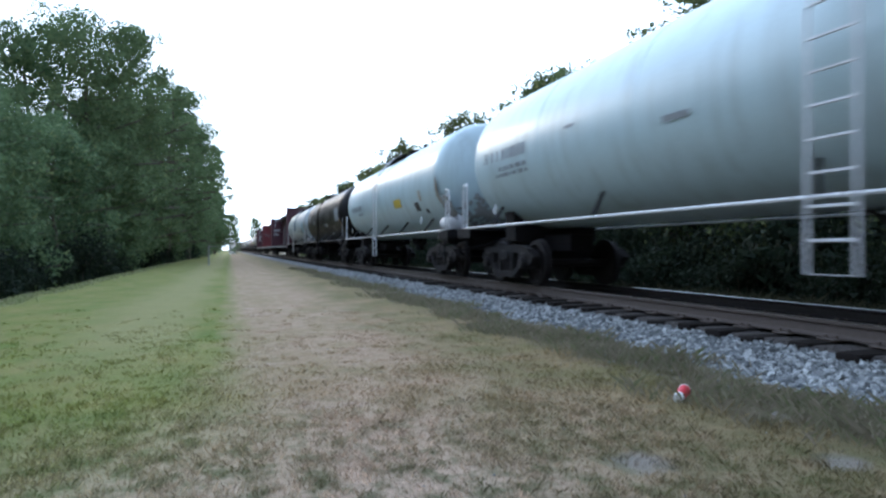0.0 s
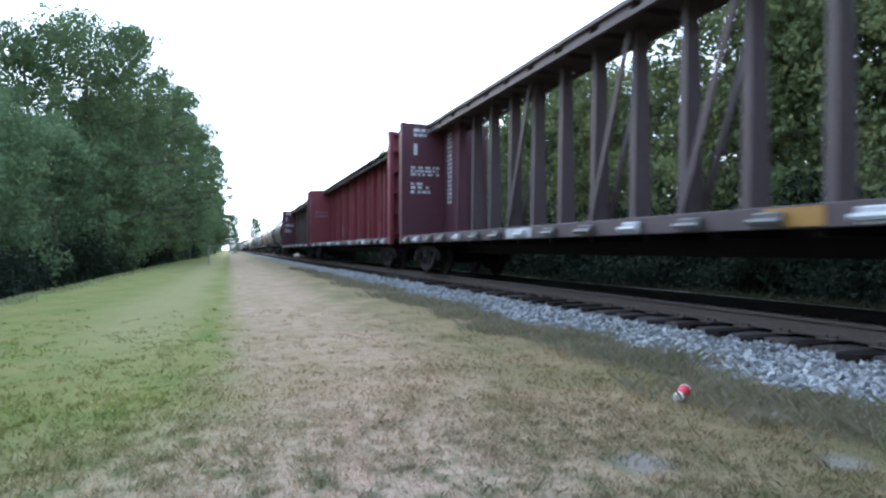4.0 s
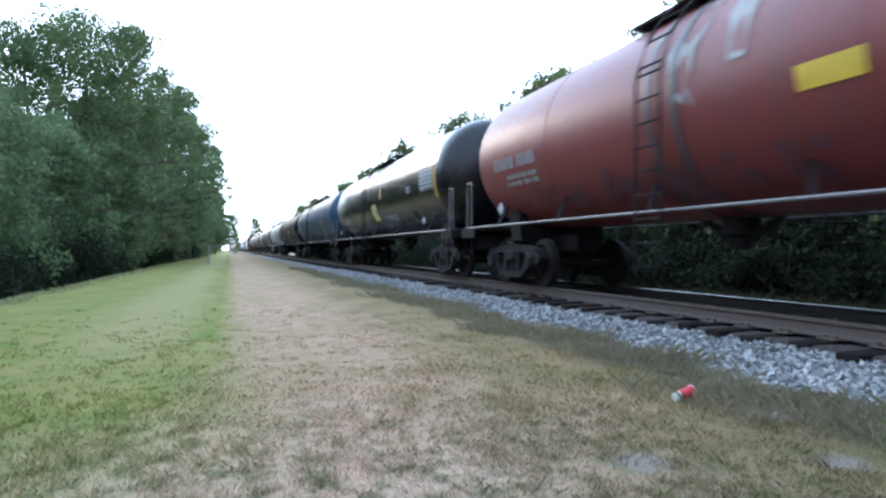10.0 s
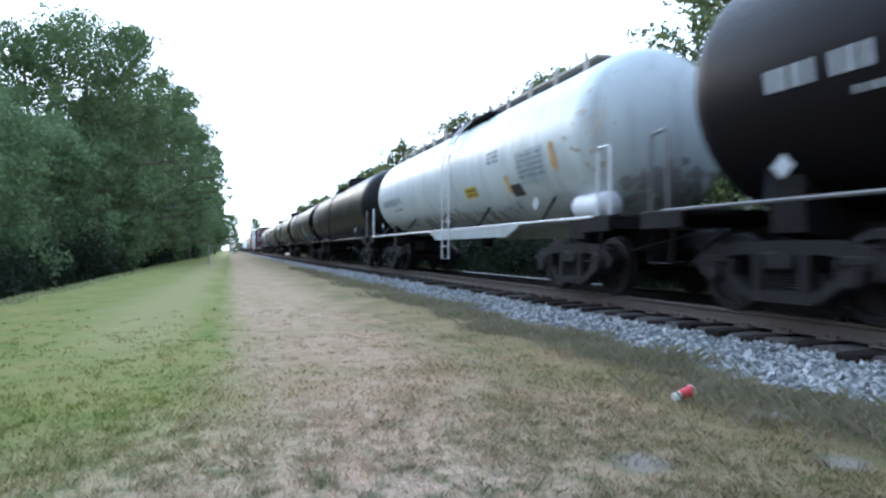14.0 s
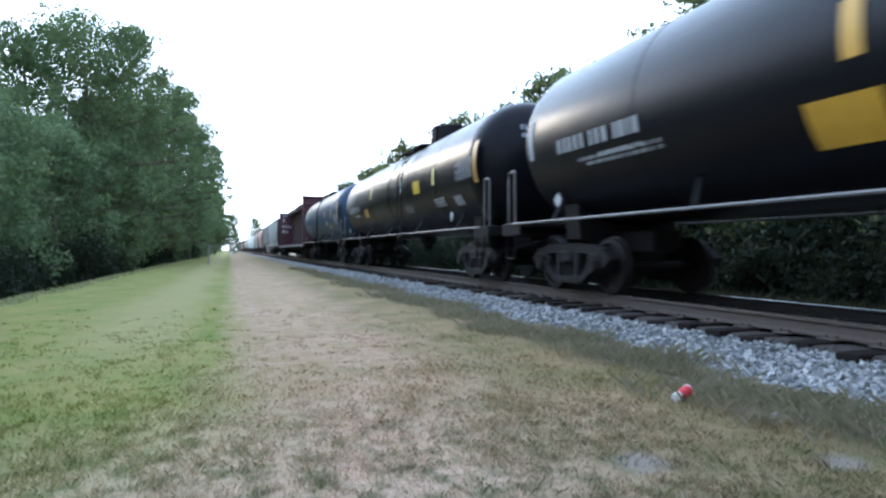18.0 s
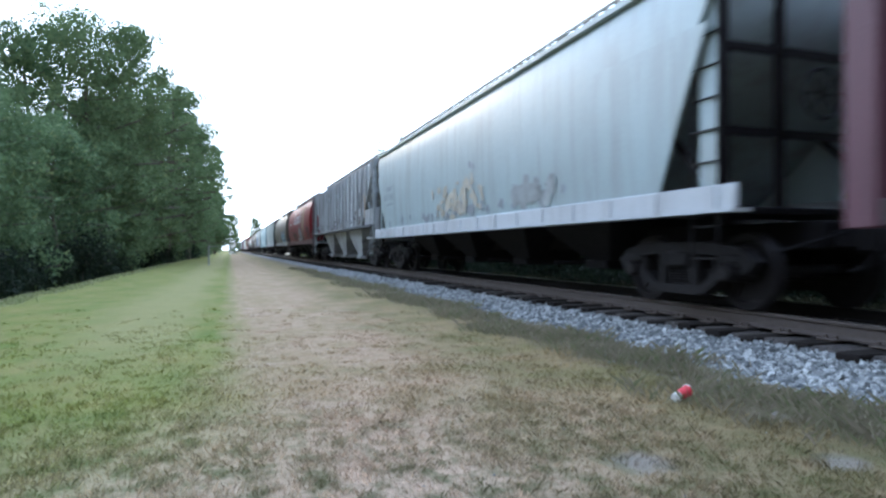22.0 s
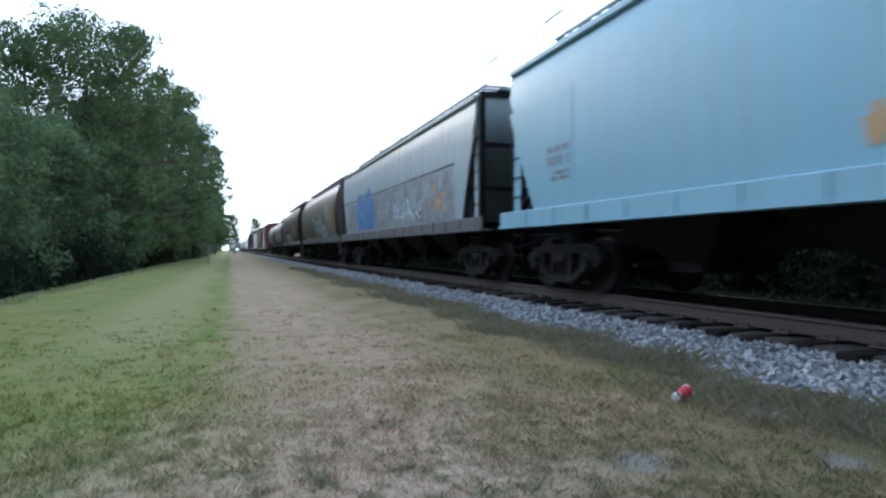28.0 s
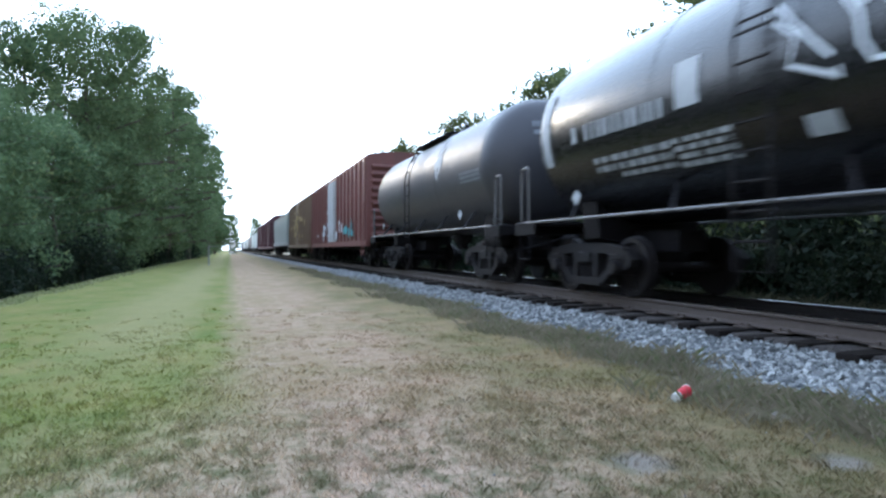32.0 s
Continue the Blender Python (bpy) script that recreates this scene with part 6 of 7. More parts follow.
    green = mix_node(n, l, swathe, green, (0.225, 0.215, 0.09))
    green = mix_node(n, l, both(near, ramp_node(n, l, x, 0.2, -0.6)), green, mix_node(n, l, ramp_node(n, l, clump, 0.42, 0.62), (0.2, 0.185, 0.085), (0.075, 0.09, 0.03)))
    c = mix_node(n, l, edge, green, dry)
    # close by, grey-green tufts stand between straw and bare earth
    mat = mix_node(n, l, ramp_node(n, l, clump, 0.42, 0.62), (0.43, 0.33, 0.24), (0.098, 0.106, 0.056))
    c = mix_node(n, l, both(near, ramp_node(n, l, x, -0.9, 0.3)), c, mat)
    c = mix_node(n, l, olive, c, rough)
    lush = both(ramp_node(n, l, x, 2.0, 3.2), ramp_node(n, l, sep.outputs[1], 2.6, 4.6, 0.75, 0.0))
    c = mix_node(n, l, lush, c, mix_node(n, l, ramp_node(n, l, clump, 0.4, 0.62), (0.185, 0.15, 0.085), (0.085, 0.095, 0.036)))
    c = mix_node(n, l, weeds, c, weed)
    # bare stony ground shows through in a few places
    pale = mix_node(n, l, ramp_node(n, l, tuft, 0.35, 0.7), (0.16, 0.15, 0.132), (0.34, 0.32, 0.29))
    for px, py, r in ((3.62, 3.5, 0.2), (2.2, 3.02, 0.2), (3.2, 2.6, 0.16), (4.15, 2.9, 0.22)):
        c = mix_node(n, l, spot(n, l, co, px, py, r, rag), c, pale)
    warm = n.new("ShaderNodeVectorMath")
    warm.operation = "MULTIPLY"
    warm.inputs[1].default_value = (1.075, 1.0, 1.02)
    l.new(c, warm.inputs[0])
    return warm.outputs[0], tuft, fine


def ground_material():
    m, n, l, b = nodes_of("mown_grass")
    c, tuft, fine = ground_colour(n, l)
    c = mix_node(n, l, ramp_node(n, l, tuft, 0.5, 0.7, 0, 0.42), c, (0.085, 0.074, 0.038))
    c = mix_node(n, l, ramp_node(n, l, fine, 0.45, 0.8, 0, 0.36), c, (0.08, 0.07, 0.042))
    l.new(c, b.inputs["Base Color"])
    b.inputs["Roughness"].default_value = 0.95
    b.inputs["Specular IOR Level"].default_value = 0.1
    bump_node(n, l, b, fine, 0.7, 0.02)
    return m


def sheet(name, xs, ys, zf, material):
    v = [(x, y, zf(x, y)) for x in xs for y in ys]
    w = len(ys)
    f = [(i * w + j, (i + 1) * w + j, (i + 1) * w + j + 1, i * w + j + 1) for i in range(len(xs) - 1) for j in range(w - 1)]
    me = bpy.data.meshes.new(name)
    me.from_pydata(v, [], f)
    me.shade_smooth()
    me.materials.append(material)
    return new(name, me)


GROUND = ground_material()
_xs = [-2500, -600, -150, -60, -30, -20, -15, -12, -10] + [-9 + 0.3 * i for i in range(62)] + [9.8, 10.5, 11.5, 12.5, 15, 20, 30, 60, 200, 700, 2500]
_ys = [-1500, -300, -80, -30, -15, -8] + [-4 + 0.4 * i for i in range(80)] + [29, 31, 34, 38, 43, 50, 60, 75, 95, 120, 160, 220, 320, 500, 900, 1700, 3500]
tagged(sheet("ground", _xs, _ys, ground_z, GROUND), "mown lawn and dry grass strip beside the line", "ground", kind="structure")


def blades(name, tufts, per, xr, yr, hr, seed, material, keep=None, wide=0.004, spread=0.05):
    """Grass in tufts, each blade one thin bent strip, in one mesh; thinner with distance."""
    g = np.random.default_rng(seed)
    cx = g.uniform(*xr, tufts)
    cy = yr[0] * (yr[1] / yr[0]) ** (g.random(tufts) ** 1.25)
    # the sward goes on, thinner, round the camera and behind it
    if yr[0] < 5:
        cy = np.where(cy < 3.2, cy - (3.2 - cy) * 1.3 * g.random(tufts), cy)
    more = int(tufts * 0.6) if yr[0] < 5 else 0
    cx = np.concatenate([cx, g.uniform(*xr, more)])
    cy = np.concatenate([cy, g.uniform(-6, 1.6, more)])
    if keep is not None:
        k = g.random(tufts + more) < keep(cx, cy)
        cx, cy = cx[k], cy[k]
    cn = len(cx)
    tall = np.repeat(g.uniform(0.5, 1.5, cn), per)
    x = np.repeat(cx, per) + g.normal(0, spread, cn * per)
    y = np.repeat(cy, per) + g.normal(0, spread, cn * per)
    n = len(x)
    z = np.array([ground_z(a, b) for a, b in zip(x, y)])
    h = g.uniform(*hr, n) * tall
    a = g.uniform(0, 2 * np.pi, n)
    lean = g.uniform(0.3, 1.3, n) * h
    w = wide * (0.7 + 0.1 * np.maximum(y, 2.0)) * g.uniform(0.7, 1.4, n)
    dx, dy = np.cos(a), np.sin(a)
    px, py = np.cos(a + 1.57) * w, np.sin(a + 1.57) * w
    v = np.empty((n, 4, 3))
    v[:, 0] = np.stack([x - px, y - py, z - 0.005], 1)
    v[:, 1] = np.stack([x + px, y + py, z - 0.005], 1)
    v[:, 2] = np.stack([x + px * 0.6 + dx * lean * 0.35, y + py * 0.6 + dy * lean * 0.35, z + h * 0.6], 1)
    v[:, 3] = np.stack([x + dx * lean, y + dy * lean, z + h], 1)
    b = np.arange(n)[:, None] * 4
    f = np.concatenate([b + np.array([0, 1, 2]), b + np.array([0, 2, 3])])
    me = bpy.data.meshes.new(name)
    me.from_pydata(v.reshape(-1, 3).tolist(), [], f.tolist())
    me.materials.append(material)
    return new(name, me)


def leafy(n, l, bs, col, through):
    """Matte blades that let some light through."""
    l.new(col, bs.inputs["Base Color"])
    bs.inputs["Roughness"].default_value = 0.8
    bs.inputs["Specular IOR Level"].default_value = 0.15
    tr = n.new("ShaderNodeBsdfTranslucent")
    l.new(col, tr.inputs["Color"])
    mx = n.new("ShaderNodeMixShader")
    mx.inputs[0].default_value = through
    l.new(bs.outputs[0], mx.inputs[1])
    l.new(tr.outputs[0], mx.inputs[2])
    l.new(mx.outputs[0], n["Material Output"].inputs[0])


def sward_material(name, low, high):
    """Blades in the colours of the ground that they grow on, each a little darker or paler."""
    m, n, l, bs = nodes_of(name)
    c, tuft, fine = ground_colour(n, l)
    g = n.new("ShaderNodeNewGeometry")
    v = n.new("ShaderNodeVectorMath")
    v.operation = "SCALE"
    l.new(c, v.inputs[0])
    l.new(ramp_node(n, l, g.outputs["Random Per Island"], 0.0, 1.0, low, high), v.inputs["Scale"])
    leafy(n, l, bs, v.outputs[0], 0.45)
    return m


def blade_material(name, a, b, c):
    m, n, l, bs = nodes_of(name)
    g = n.new("ShaderNodeNewGeometry")
    r = g.outputs["Random Per Island"]
    col = mix_node(n, l, ramp_node(n, l, r, 0.0, 0.6), a, b)
    col = mix_node(n, l, ramp_node(n, l, r, 0.6, 1.0), col, c)
    tc = n.new("ShaderNodeTexCoord")
    col = mix_node(n, l, ramp_node(n, l, noise_node(n, l, tc.outputs["Object"], 1.6, 4), 0.4, 0.7, 0, 0.55), col, b)
    leafy(n, l, bs, col, 0.45)
    return m


SWARD = sward_material("sward_blades", 0.75, 1.5)
TURF_BLADES = sward_material("matted_turf_blades", 0.55, 1.75)
WEED_BLADES = blade_material("weed_blades", (0.16, 0.16, 0.085), (0.255, 0.21, 0.155), (0.13, 0.16, 0.068))
# Weeds beyond the track, with the shade there painted into the blades.
SHADED_BLADES = blade_material("shaded_weed_blades", (0.03, 0.036, 0.018), (0.055, 0.052, 0.032), (0.085, 0.08, 0.05))
BANK_BLADES = blade_material("bank_blades", (0.16, 0.2, 0.07), (0.25, 0.26, 0.13), (0.33, 0.3, 0.19))

tagged(blades("grass", 4200, 12, (-5.0, 0.9), (1.9, 15), (0.01, 0.03), 3, SWARD, lambda x, y: np.clip(0.6 - (x - 0.1) * 0.9, 0, 1) * np.clip((14 - y) / 9, 0, 1) * np.clip((y + 5) / 3, 0, 1)),
       "short green mown grass", "grass", kind="stuff")
tagged(blades("dry_grass", 4600, 13, (-2.2, 3.3), (1.9, 15), (0.008, 0.024), 4, SWARD, lambda x, y: np.clip(0.65 + 0.4 * x, 0, 1) * np.clip((3.4 - x) / 1.4, 0, 1) * np.clip((14 - y) / 9, 0, 1) * np.clip((y + 5) / 3, 0, 1)),
       "short dry tan grass", "grass", kind="stuff")
tagged(blades("matted_turf", 7600, 10, (-3.4, 4.2), (1.9, 6.5), (0.012, 0.038), 15, TURF_BLADES,
              lambda x, y: np.clip(0.62 + 0.5 * np.sin(4.1 * x + 2.2 * y) * np.sin(5.3 * y - 2.7 * x), 0.15, 1) * np.clip((6.5 - y) / 2.6, 0, 1) * np.clip((y + 5) / 3, 0, 1), 0.0026, 0.045),
       "matted straw and grey-green turf", "grass", kind="stuff")
tagged(blades("olive_grass", 3600, 14, (1.2, 4.3), (1.9, 15), (0.01, 0.03), 14, SWARD,
              lambda x, y: np.clip((x - 1.2) / 1.5, 0, 1) * np.clip(0.55 + 0.6 * np.sin(2.3 * y + 1.7 * x) * np.sin(3.1 * x - 1.3 * y), 0.12, 1) * np.clip((14 - y) / 9, 0, 1) * np.clip((y + 5) / 3, 0, 1), 0.0022, 0.07),
       "yellowish olive grass in uneven clumps", "grass", kind="stuff")
tagged(blades("weeds", 5600, 14, (3.0, 4.55), (2.3, 40), (0.02, 0.12), 5, WEED_BLADES,
              lambda x, y: np.clip(0.75 - np.abs(x - 3.95) * 1.4 + 0.5 * np.sin(y * 1.9 + x * 3) * np.sin(y * 0.83 + 1.0), 0, 1) * np.clip(((x - 3.62) ** 2 + (y - 3.5) ** 2) * 9, 0.05, 1) * np.clip(((x - 3.34) ** 2 + (y - 4.0) ** 2) * 12, 0.1, 1), 0.001, 0.09),
       "taller grey-green weeds along the ballast", "weeds", kind="stuff")
tagged(blades("bank_grass", 1100, 10, (-6.0, -4.5), (6, 60), (0.03, 0.09), 6, BANK_BLADES, None, 0.005, 0.1),
       "long pale grass along the top of the bank", "grass", kind="stuff")

tagged(blades("trackside_grass", 1100, 10, (8.9, 10.3), (5.5, 45), (0.08, 0.3), 16, SHADED_BLADES, None, 0.002, 0.12),
       "tall grass and weeds beyond the track, coloured as in shade", "grass", kind="stuff")

# ---- ballast ----
TIE_TOP = RAIL - 0.185


def ballast_z(x, y):
    d = abs(x - TRACK)
    top = TIE_TOP - 0.03
    if d < 1.18:
        return top
    low = TIE_TOP - 0.105
    if d < 1.28:
        return top + (low - top) * (d - 1.18) / 0.1
    if d < 1.4:
        return low
    f = (d - 1.4) / 0.81
    return low - f * low * (1.0 if f < 1 else 1.05)


def stone_material(name, a, b, c):
    m, n, l, bs = nodes_of(name)
    g = n.new("ShaderNodeNewGeometry")
    r = g.outputs["Random Per Island"]
    tc = n.new("ShaderNodeTexCoord")
    f = noise_node(n, l, tc.outputs["Object"], 45, 4)
    col = mix_node(n, l, ramp_node(n, l, r, 0.0, 0.55), a, b)
    col = mix_node(n, l, ramp_node(n, l, r, 0.55, 1.0), col, c)
    col = mix_node(n, l, ramp_node(n, l, f, 0.35, 0.75, 0, 0.4), col, (0.11, 0.1, 0.09))
    l.new(col, bs.inputs["Base Color"])
    bs.inputs["Roughness"].default_value = 0.9
    bs.inputs["Specular IOR Level"].default_value = 0.2
    bump_node(n, l, bs, f, 0.4, 0.01)
    return m


STONE = stone_material("ballast_stone", (0.075, 0.082, 0.086), (0.235, 0.247, 0.25), (0.47, 0.477, 0.465))


def bed_material():
    m, n, l, b = nodes_of("ballast_bed")
    tc = n.new("ShaderNodeTexCoord")
    v = n.new("ShaderNodeTexVoronoi")
    v.inputs["Scale"].default_value = 17.0
    l.new(tc.outputs["Object"], v.inputs["Vector"])
    f = noise_node(n, l, tc.outputs["Object"], 1.2, 4)
    c = mix_node(n, l, ramp_node(n, l, v.outputs["Color"], 0.1, 0.9), (0.07, 0.072, 0.08), (0.22, 0.225, 0.23))
    c = mix_node(n, l, ramp_node(n, l, f, 0.4, 0.75, 0, 0.4), c, (0.13, 0.11, 0.095))
    # oil and brake dust between the rails; the cribs' shadow is in this brown too
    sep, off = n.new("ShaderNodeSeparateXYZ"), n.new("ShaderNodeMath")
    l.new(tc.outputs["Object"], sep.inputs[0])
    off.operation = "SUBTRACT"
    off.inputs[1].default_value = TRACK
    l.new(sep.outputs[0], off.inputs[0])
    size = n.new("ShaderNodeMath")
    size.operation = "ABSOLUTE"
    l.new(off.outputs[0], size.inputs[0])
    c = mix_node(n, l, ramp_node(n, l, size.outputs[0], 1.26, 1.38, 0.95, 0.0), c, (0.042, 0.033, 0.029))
    l.new(c, b.inputs["Base Color"])
    b.inputs["Roughness"].default_value = 0.95
    bump_node(n, l, b, v.outputs["Distance"], 0.9, 0.05)
    return m


_bx = [TRACK + d for d in (-2.45, -2.17, -1.9, -1.65, -1.42, -1.3, -1.17, -0.9, 0, 0.9, 1.17, 1.3, 1.42, 1.7, 2.0, 2.3, 2.6)]
_by = [-300, -60] + [-20 + i for i in range(80)] + [62, 66, 72, 80, 95, 120, 160, 220, 320, 480, 900, 1700]
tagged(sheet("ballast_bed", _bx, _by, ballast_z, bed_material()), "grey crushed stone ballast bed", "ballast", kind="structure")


def stones(name, count, seed, xr, yr, size, zf):
    """Angular stones, each a jittered low solid, in one mesh."""
    g = np.random.default_rng(seed)
    ico = np.array([(-1, -1, -0.7), (1, -1, -0.7), (1, 1, -0.7), (-1, 1, -0.7), (-0.55, -0.6, 0.8), (0.7, -0.5, 0.7), (0.5, 0.7, 0.85), (-0.7, 0.5, 0.6)]) * 0.75
    tri = np.array([(0, 1, 5), (0, 5, 4), (1, 2, 6), (1, 6, 5), (2, 3, 7), (2, 7, 6), (3, 0, 4), (3, 4, 7), (4, 5, 6), (4, 6, 7)])
    x = g.uniform(*xr, count)
    y = np.where(g.random(count) < 0.16, g.uniform(yr[0] - 8, yr[0], count), yr[0] + (yr[1] - yr[0]) * g.random(count) ** 1.35)
    s = g.uniform(*size, count) / 2 * np.where(g.random(count) < 0.08, 1.35, 1.0)
    z = np.array([zf(a, b) for a, b in zip(x, y)]) + s * g.uniform(-0.1, 0.5, count)
    sc = g.uniform(0.6, 1.25, (count, 1, 3)) * s[:, None, None]
    v = ico[None] * (1 + g.uniform(-0.28, 0.28, (count, 8, 1)))
    a = g.uniform(0, 6.28, count)
    v = v * sc
    c, q = np.cos(a)[:, None], np.sin(a)[:, None]
    v = np.stack([v[..., 0] * c - v[..., 1] * q, v[..., 0] * q + v[..., 1] * c, v[..., 2]], -1)
    a = g.uniform(-0.9, 0.9, count)
    c, q = np.cos(a)[:, None], np.sin(a)[:, None]
    v = np.stack([v[..., 0], v[..., 1] * c - v[..., 2] * q, v[..., 1] * q + v[..., 2] * c], -1)
    v += np.stack([x, y, z], -1)[:, None]
    f = (np.arange(count)[:, None, None] * 8 + tri[None]).reshape(-1, 3)
    me = bpy.data.meshes.new(name)
    me.from_pydata(v.reshape(-1, 3).tolist(), [], f.tolist())
    me.materials.append(STONE)
    return new(name, me)


tagged(stones("ballast_stones", 32500, 8, (TRACK - 2.3, TRACK - 1.24), (0.5, 32), (0.036, 0.088), ballast_z), "loose pale grey crushed stones", "ballast", kind="stuff")
tagged(stones("stray_stones", 260, 10, (TRACK - 2.9, TRACK - 2.1), (1.5, 24), (0.015, 0.045), ground_z), "stray grey stones in the weeds", "stones", kind="stuff")
tagged(stones("lawn_stones", 60, 12, (0.6, 3.4), (1.8, 14), (0.01, 0.02), ground_z), "small stray stones in dry grass", "stones", kind="stuff")

# ---- track ----
RAIL_STEEL = paint("rusty_rail_steel", (0.085, 0.066, 0.057), 0.7, (0.05, 0.045, 0.04), 0.5, 0.2, spec=0.25)
# Far rail: the shade on its web is put into a darker steel colour.
SHADED_STEEL = paint("shaded_rail_steel", (0.02, 0.017, 0.016), 0.75, (0.03, 0.025, 0.022), 0.5, 0.2, spec=0.15)
SHINE, _n2, _l2, _b2 = nodes_of("polished_rail_head")
_b2.inputs["Base Color"].default_value = (0.42, 0.415, 0.41, 1)
_b2.inputs["Metallic"].default_value = 1.0
_co2, _r2 = coords(_n2, _l2)
_l2.new(ramp_node(_n2, _l2, noise_node(_n2, _l2, _co2, 14, 3, 0.5, (1, 0.1, 1)), 0.3, 0.7, 0.3, 0.45), _b2.inputs["Roughness"])
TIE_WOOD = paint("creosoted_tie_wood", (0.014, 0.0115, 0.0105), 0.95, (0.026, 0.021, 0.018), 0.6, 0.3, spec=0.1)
track = thing("railway_track", "rusty steel rails spiked to dark wooden ties", "railway track")
tagged(track, kind="structure")
for s, nm in ((-1, "rail"), (1, "rail")):
    bm = bmesh.new()
    prof = [(-0.075, 0.0), (0.075, 0.0), (0.075, 0.012), (0.012, 0.035), (0.009, 0.125), (0.036, 0.138), (0.036, 0.165), (0.028, 0.171), (-0.028, 0.171), (-0.036, 0.165), (-0.036, 0.138),
            (-0.009, 0.125), (-0.012, 0.035), (-0.075, 0.012)]
    ys = [-300] + [-20 + 10 * i for i in range(30)] + [400, 600, 900, 1500]
    rings = [[bm.verts.new((TRACK + s * HALF + x, y, RAIL - 0.171 + z)) for x, z in prof] for y in ys]
    for a, b in zip(rings, rings[1:]):
        for i in range(len(prof)):
            k = (i + 1) % len(prof)
            bm.faces.new((a[i], a[k], b[k], b[i]))
    rail = part(nm, bm, RAIL_STEEL if s < 0 else SHADED_STEEL, track)
    bm = bmesh.new()
    # worn bright towards the gauge side
    crown = [(-s * x, z) for x, z in ((0.0385, -0.006), (0.037, -0.005), (0.03, -0.002), (0.014, 0.002), (0.004, 0.002), (-0.004, 0.001))]
    rows = [[bm.verts.new((TRACK + s * HALF + x, y, RAIL + 0.002 + z)) for x, z in crown] for y in (-300, -20, 60, 1500)]
    for a, b in zip(rows, rows[1:]):
        for i in range(5):
            bm.faces.new((a[i], b[i], b[i + 1], a[i + 1]))
    part("running_surface", bm, SHINE, rail, "polished rail top")
TIE_STEP = 0.555
_rt = random.Random(7)


def make_tie(bm):
    box(bm, -1.3, 1.3, -0.115, 0.115, -0.18, 0.0, 0.012)


def make_plate(bm):
    box(bm, -0.18, 0.18, -0.1, 0.1, 0.0, 0.018, 0.004)
    for x in (-0.1, 0.1):
        for y in (-0.06, 0.06):
            box(bm, x - 0.012, x + 0.012, y - 0.012, y + 0.012, 0.018, 0.05)


for i in range(300):
    y = -8 + i * TIE_STEP
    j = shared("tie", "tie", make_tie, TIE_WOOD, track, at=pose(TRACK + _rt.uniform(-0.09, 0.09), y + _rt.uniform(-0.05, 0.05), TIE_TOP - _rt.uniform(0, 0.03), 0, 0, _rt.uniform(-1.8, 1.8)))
    if y < 24:
        for s in (-1, 1):
            shared("tie_plate", "tie_plate", make_plate, RAIL_STEEL, track, at=pose(TRACK + s * HALF, y, TIE_TOP - 0.002))
bm = bmesh.new()
for i in range(700):
    y = -8 + (300 + i) * TIE_STEP
    box(bm, TRACK - 1.3, TRACK + 1.3, y - 0.115, y + 0.115, TIE_TOP - 0.18, TIE_TOP)
tagged(part("far_ties", bm, TIE_WOOD, track), "dark wooden ties", kind="stuff")


# ---- trees ----
def leaf_material(name, dark, light, warm):
    m, n, l, b = nodes_of(name)
    g = n.new("ShaderNodeNewGeometry")
    oi = n.new("ShaderNodeObjectInfo")
    r = g.outputs["Random Per Island"]
    c = mix_node(n, l, r, dark, light)
    c = mix_node(n, l, ramp_node(n, l, r, 0.86, 1.0, 0, 0.7), c, warm)
    c = mix_node(n, l, ramp_node(n, l, oi.outputs["Random"], 0, 1, 0, 0.35), c, tuple(0.5 * (a + w) for a, w in zip(light, warm)))
    tc = n.new("ShaderNodeTexCoord")
    c = mix_node(n, l, ramp_node(n, l, noise_node(n, l, tc.outputs["Object"], 0.8, 3), 0.35, 0.7, 0, 0.5), c, dark)
    l.new(c, b.inputs["Base Color"])
    b.inputs["Roughness"].default_value = 0.7
    b.inputs["Specular IOR Level"].default_value = 0.12
    tr = n.new("ShaderNodeBsdfTranslucent")
    l.new(c, tr.inputs["Color"])
    mx = n.new("ShaderNodeMixShader")
    mx.inputs[0].default_value = 0.36
    l.new(b.outputs[0], mx.inputs[1])
    l.new(tr.outputs[0], mx.inputs[2])
    l.new(mx.outputs[0], n["Material Output"].inputs[0])
    return m


LEAF = leaf_material("tree_leaves", (0.06, 0.115, 0.06), (0.19, 0.275, 0.13), (0.27, 0.28, 0.12))
# Paler, warmer copy for the right-hand wood: back light is put into the colour.
LEAF_SUN = leaf_material("sunlit_leaves", (0.06, 0.095, 0.045), (0.19, 0.235, 0.1), (0.4, 0.36, 0.155))
# Bush leaves near black: the shade under the trees is put into this colour.
LEAF_SHADED = leaf_material("shaded_bush_leaves", (0.007, 0.014, 0.009), (0.019, 0.031, 0.017), (0.042, 0.048, 0.022))
BARK = plain("tree_bark", (0.11, 0.09, 0.07), 0.9, 0.35, 14, bump=0.8, dist=0.03)


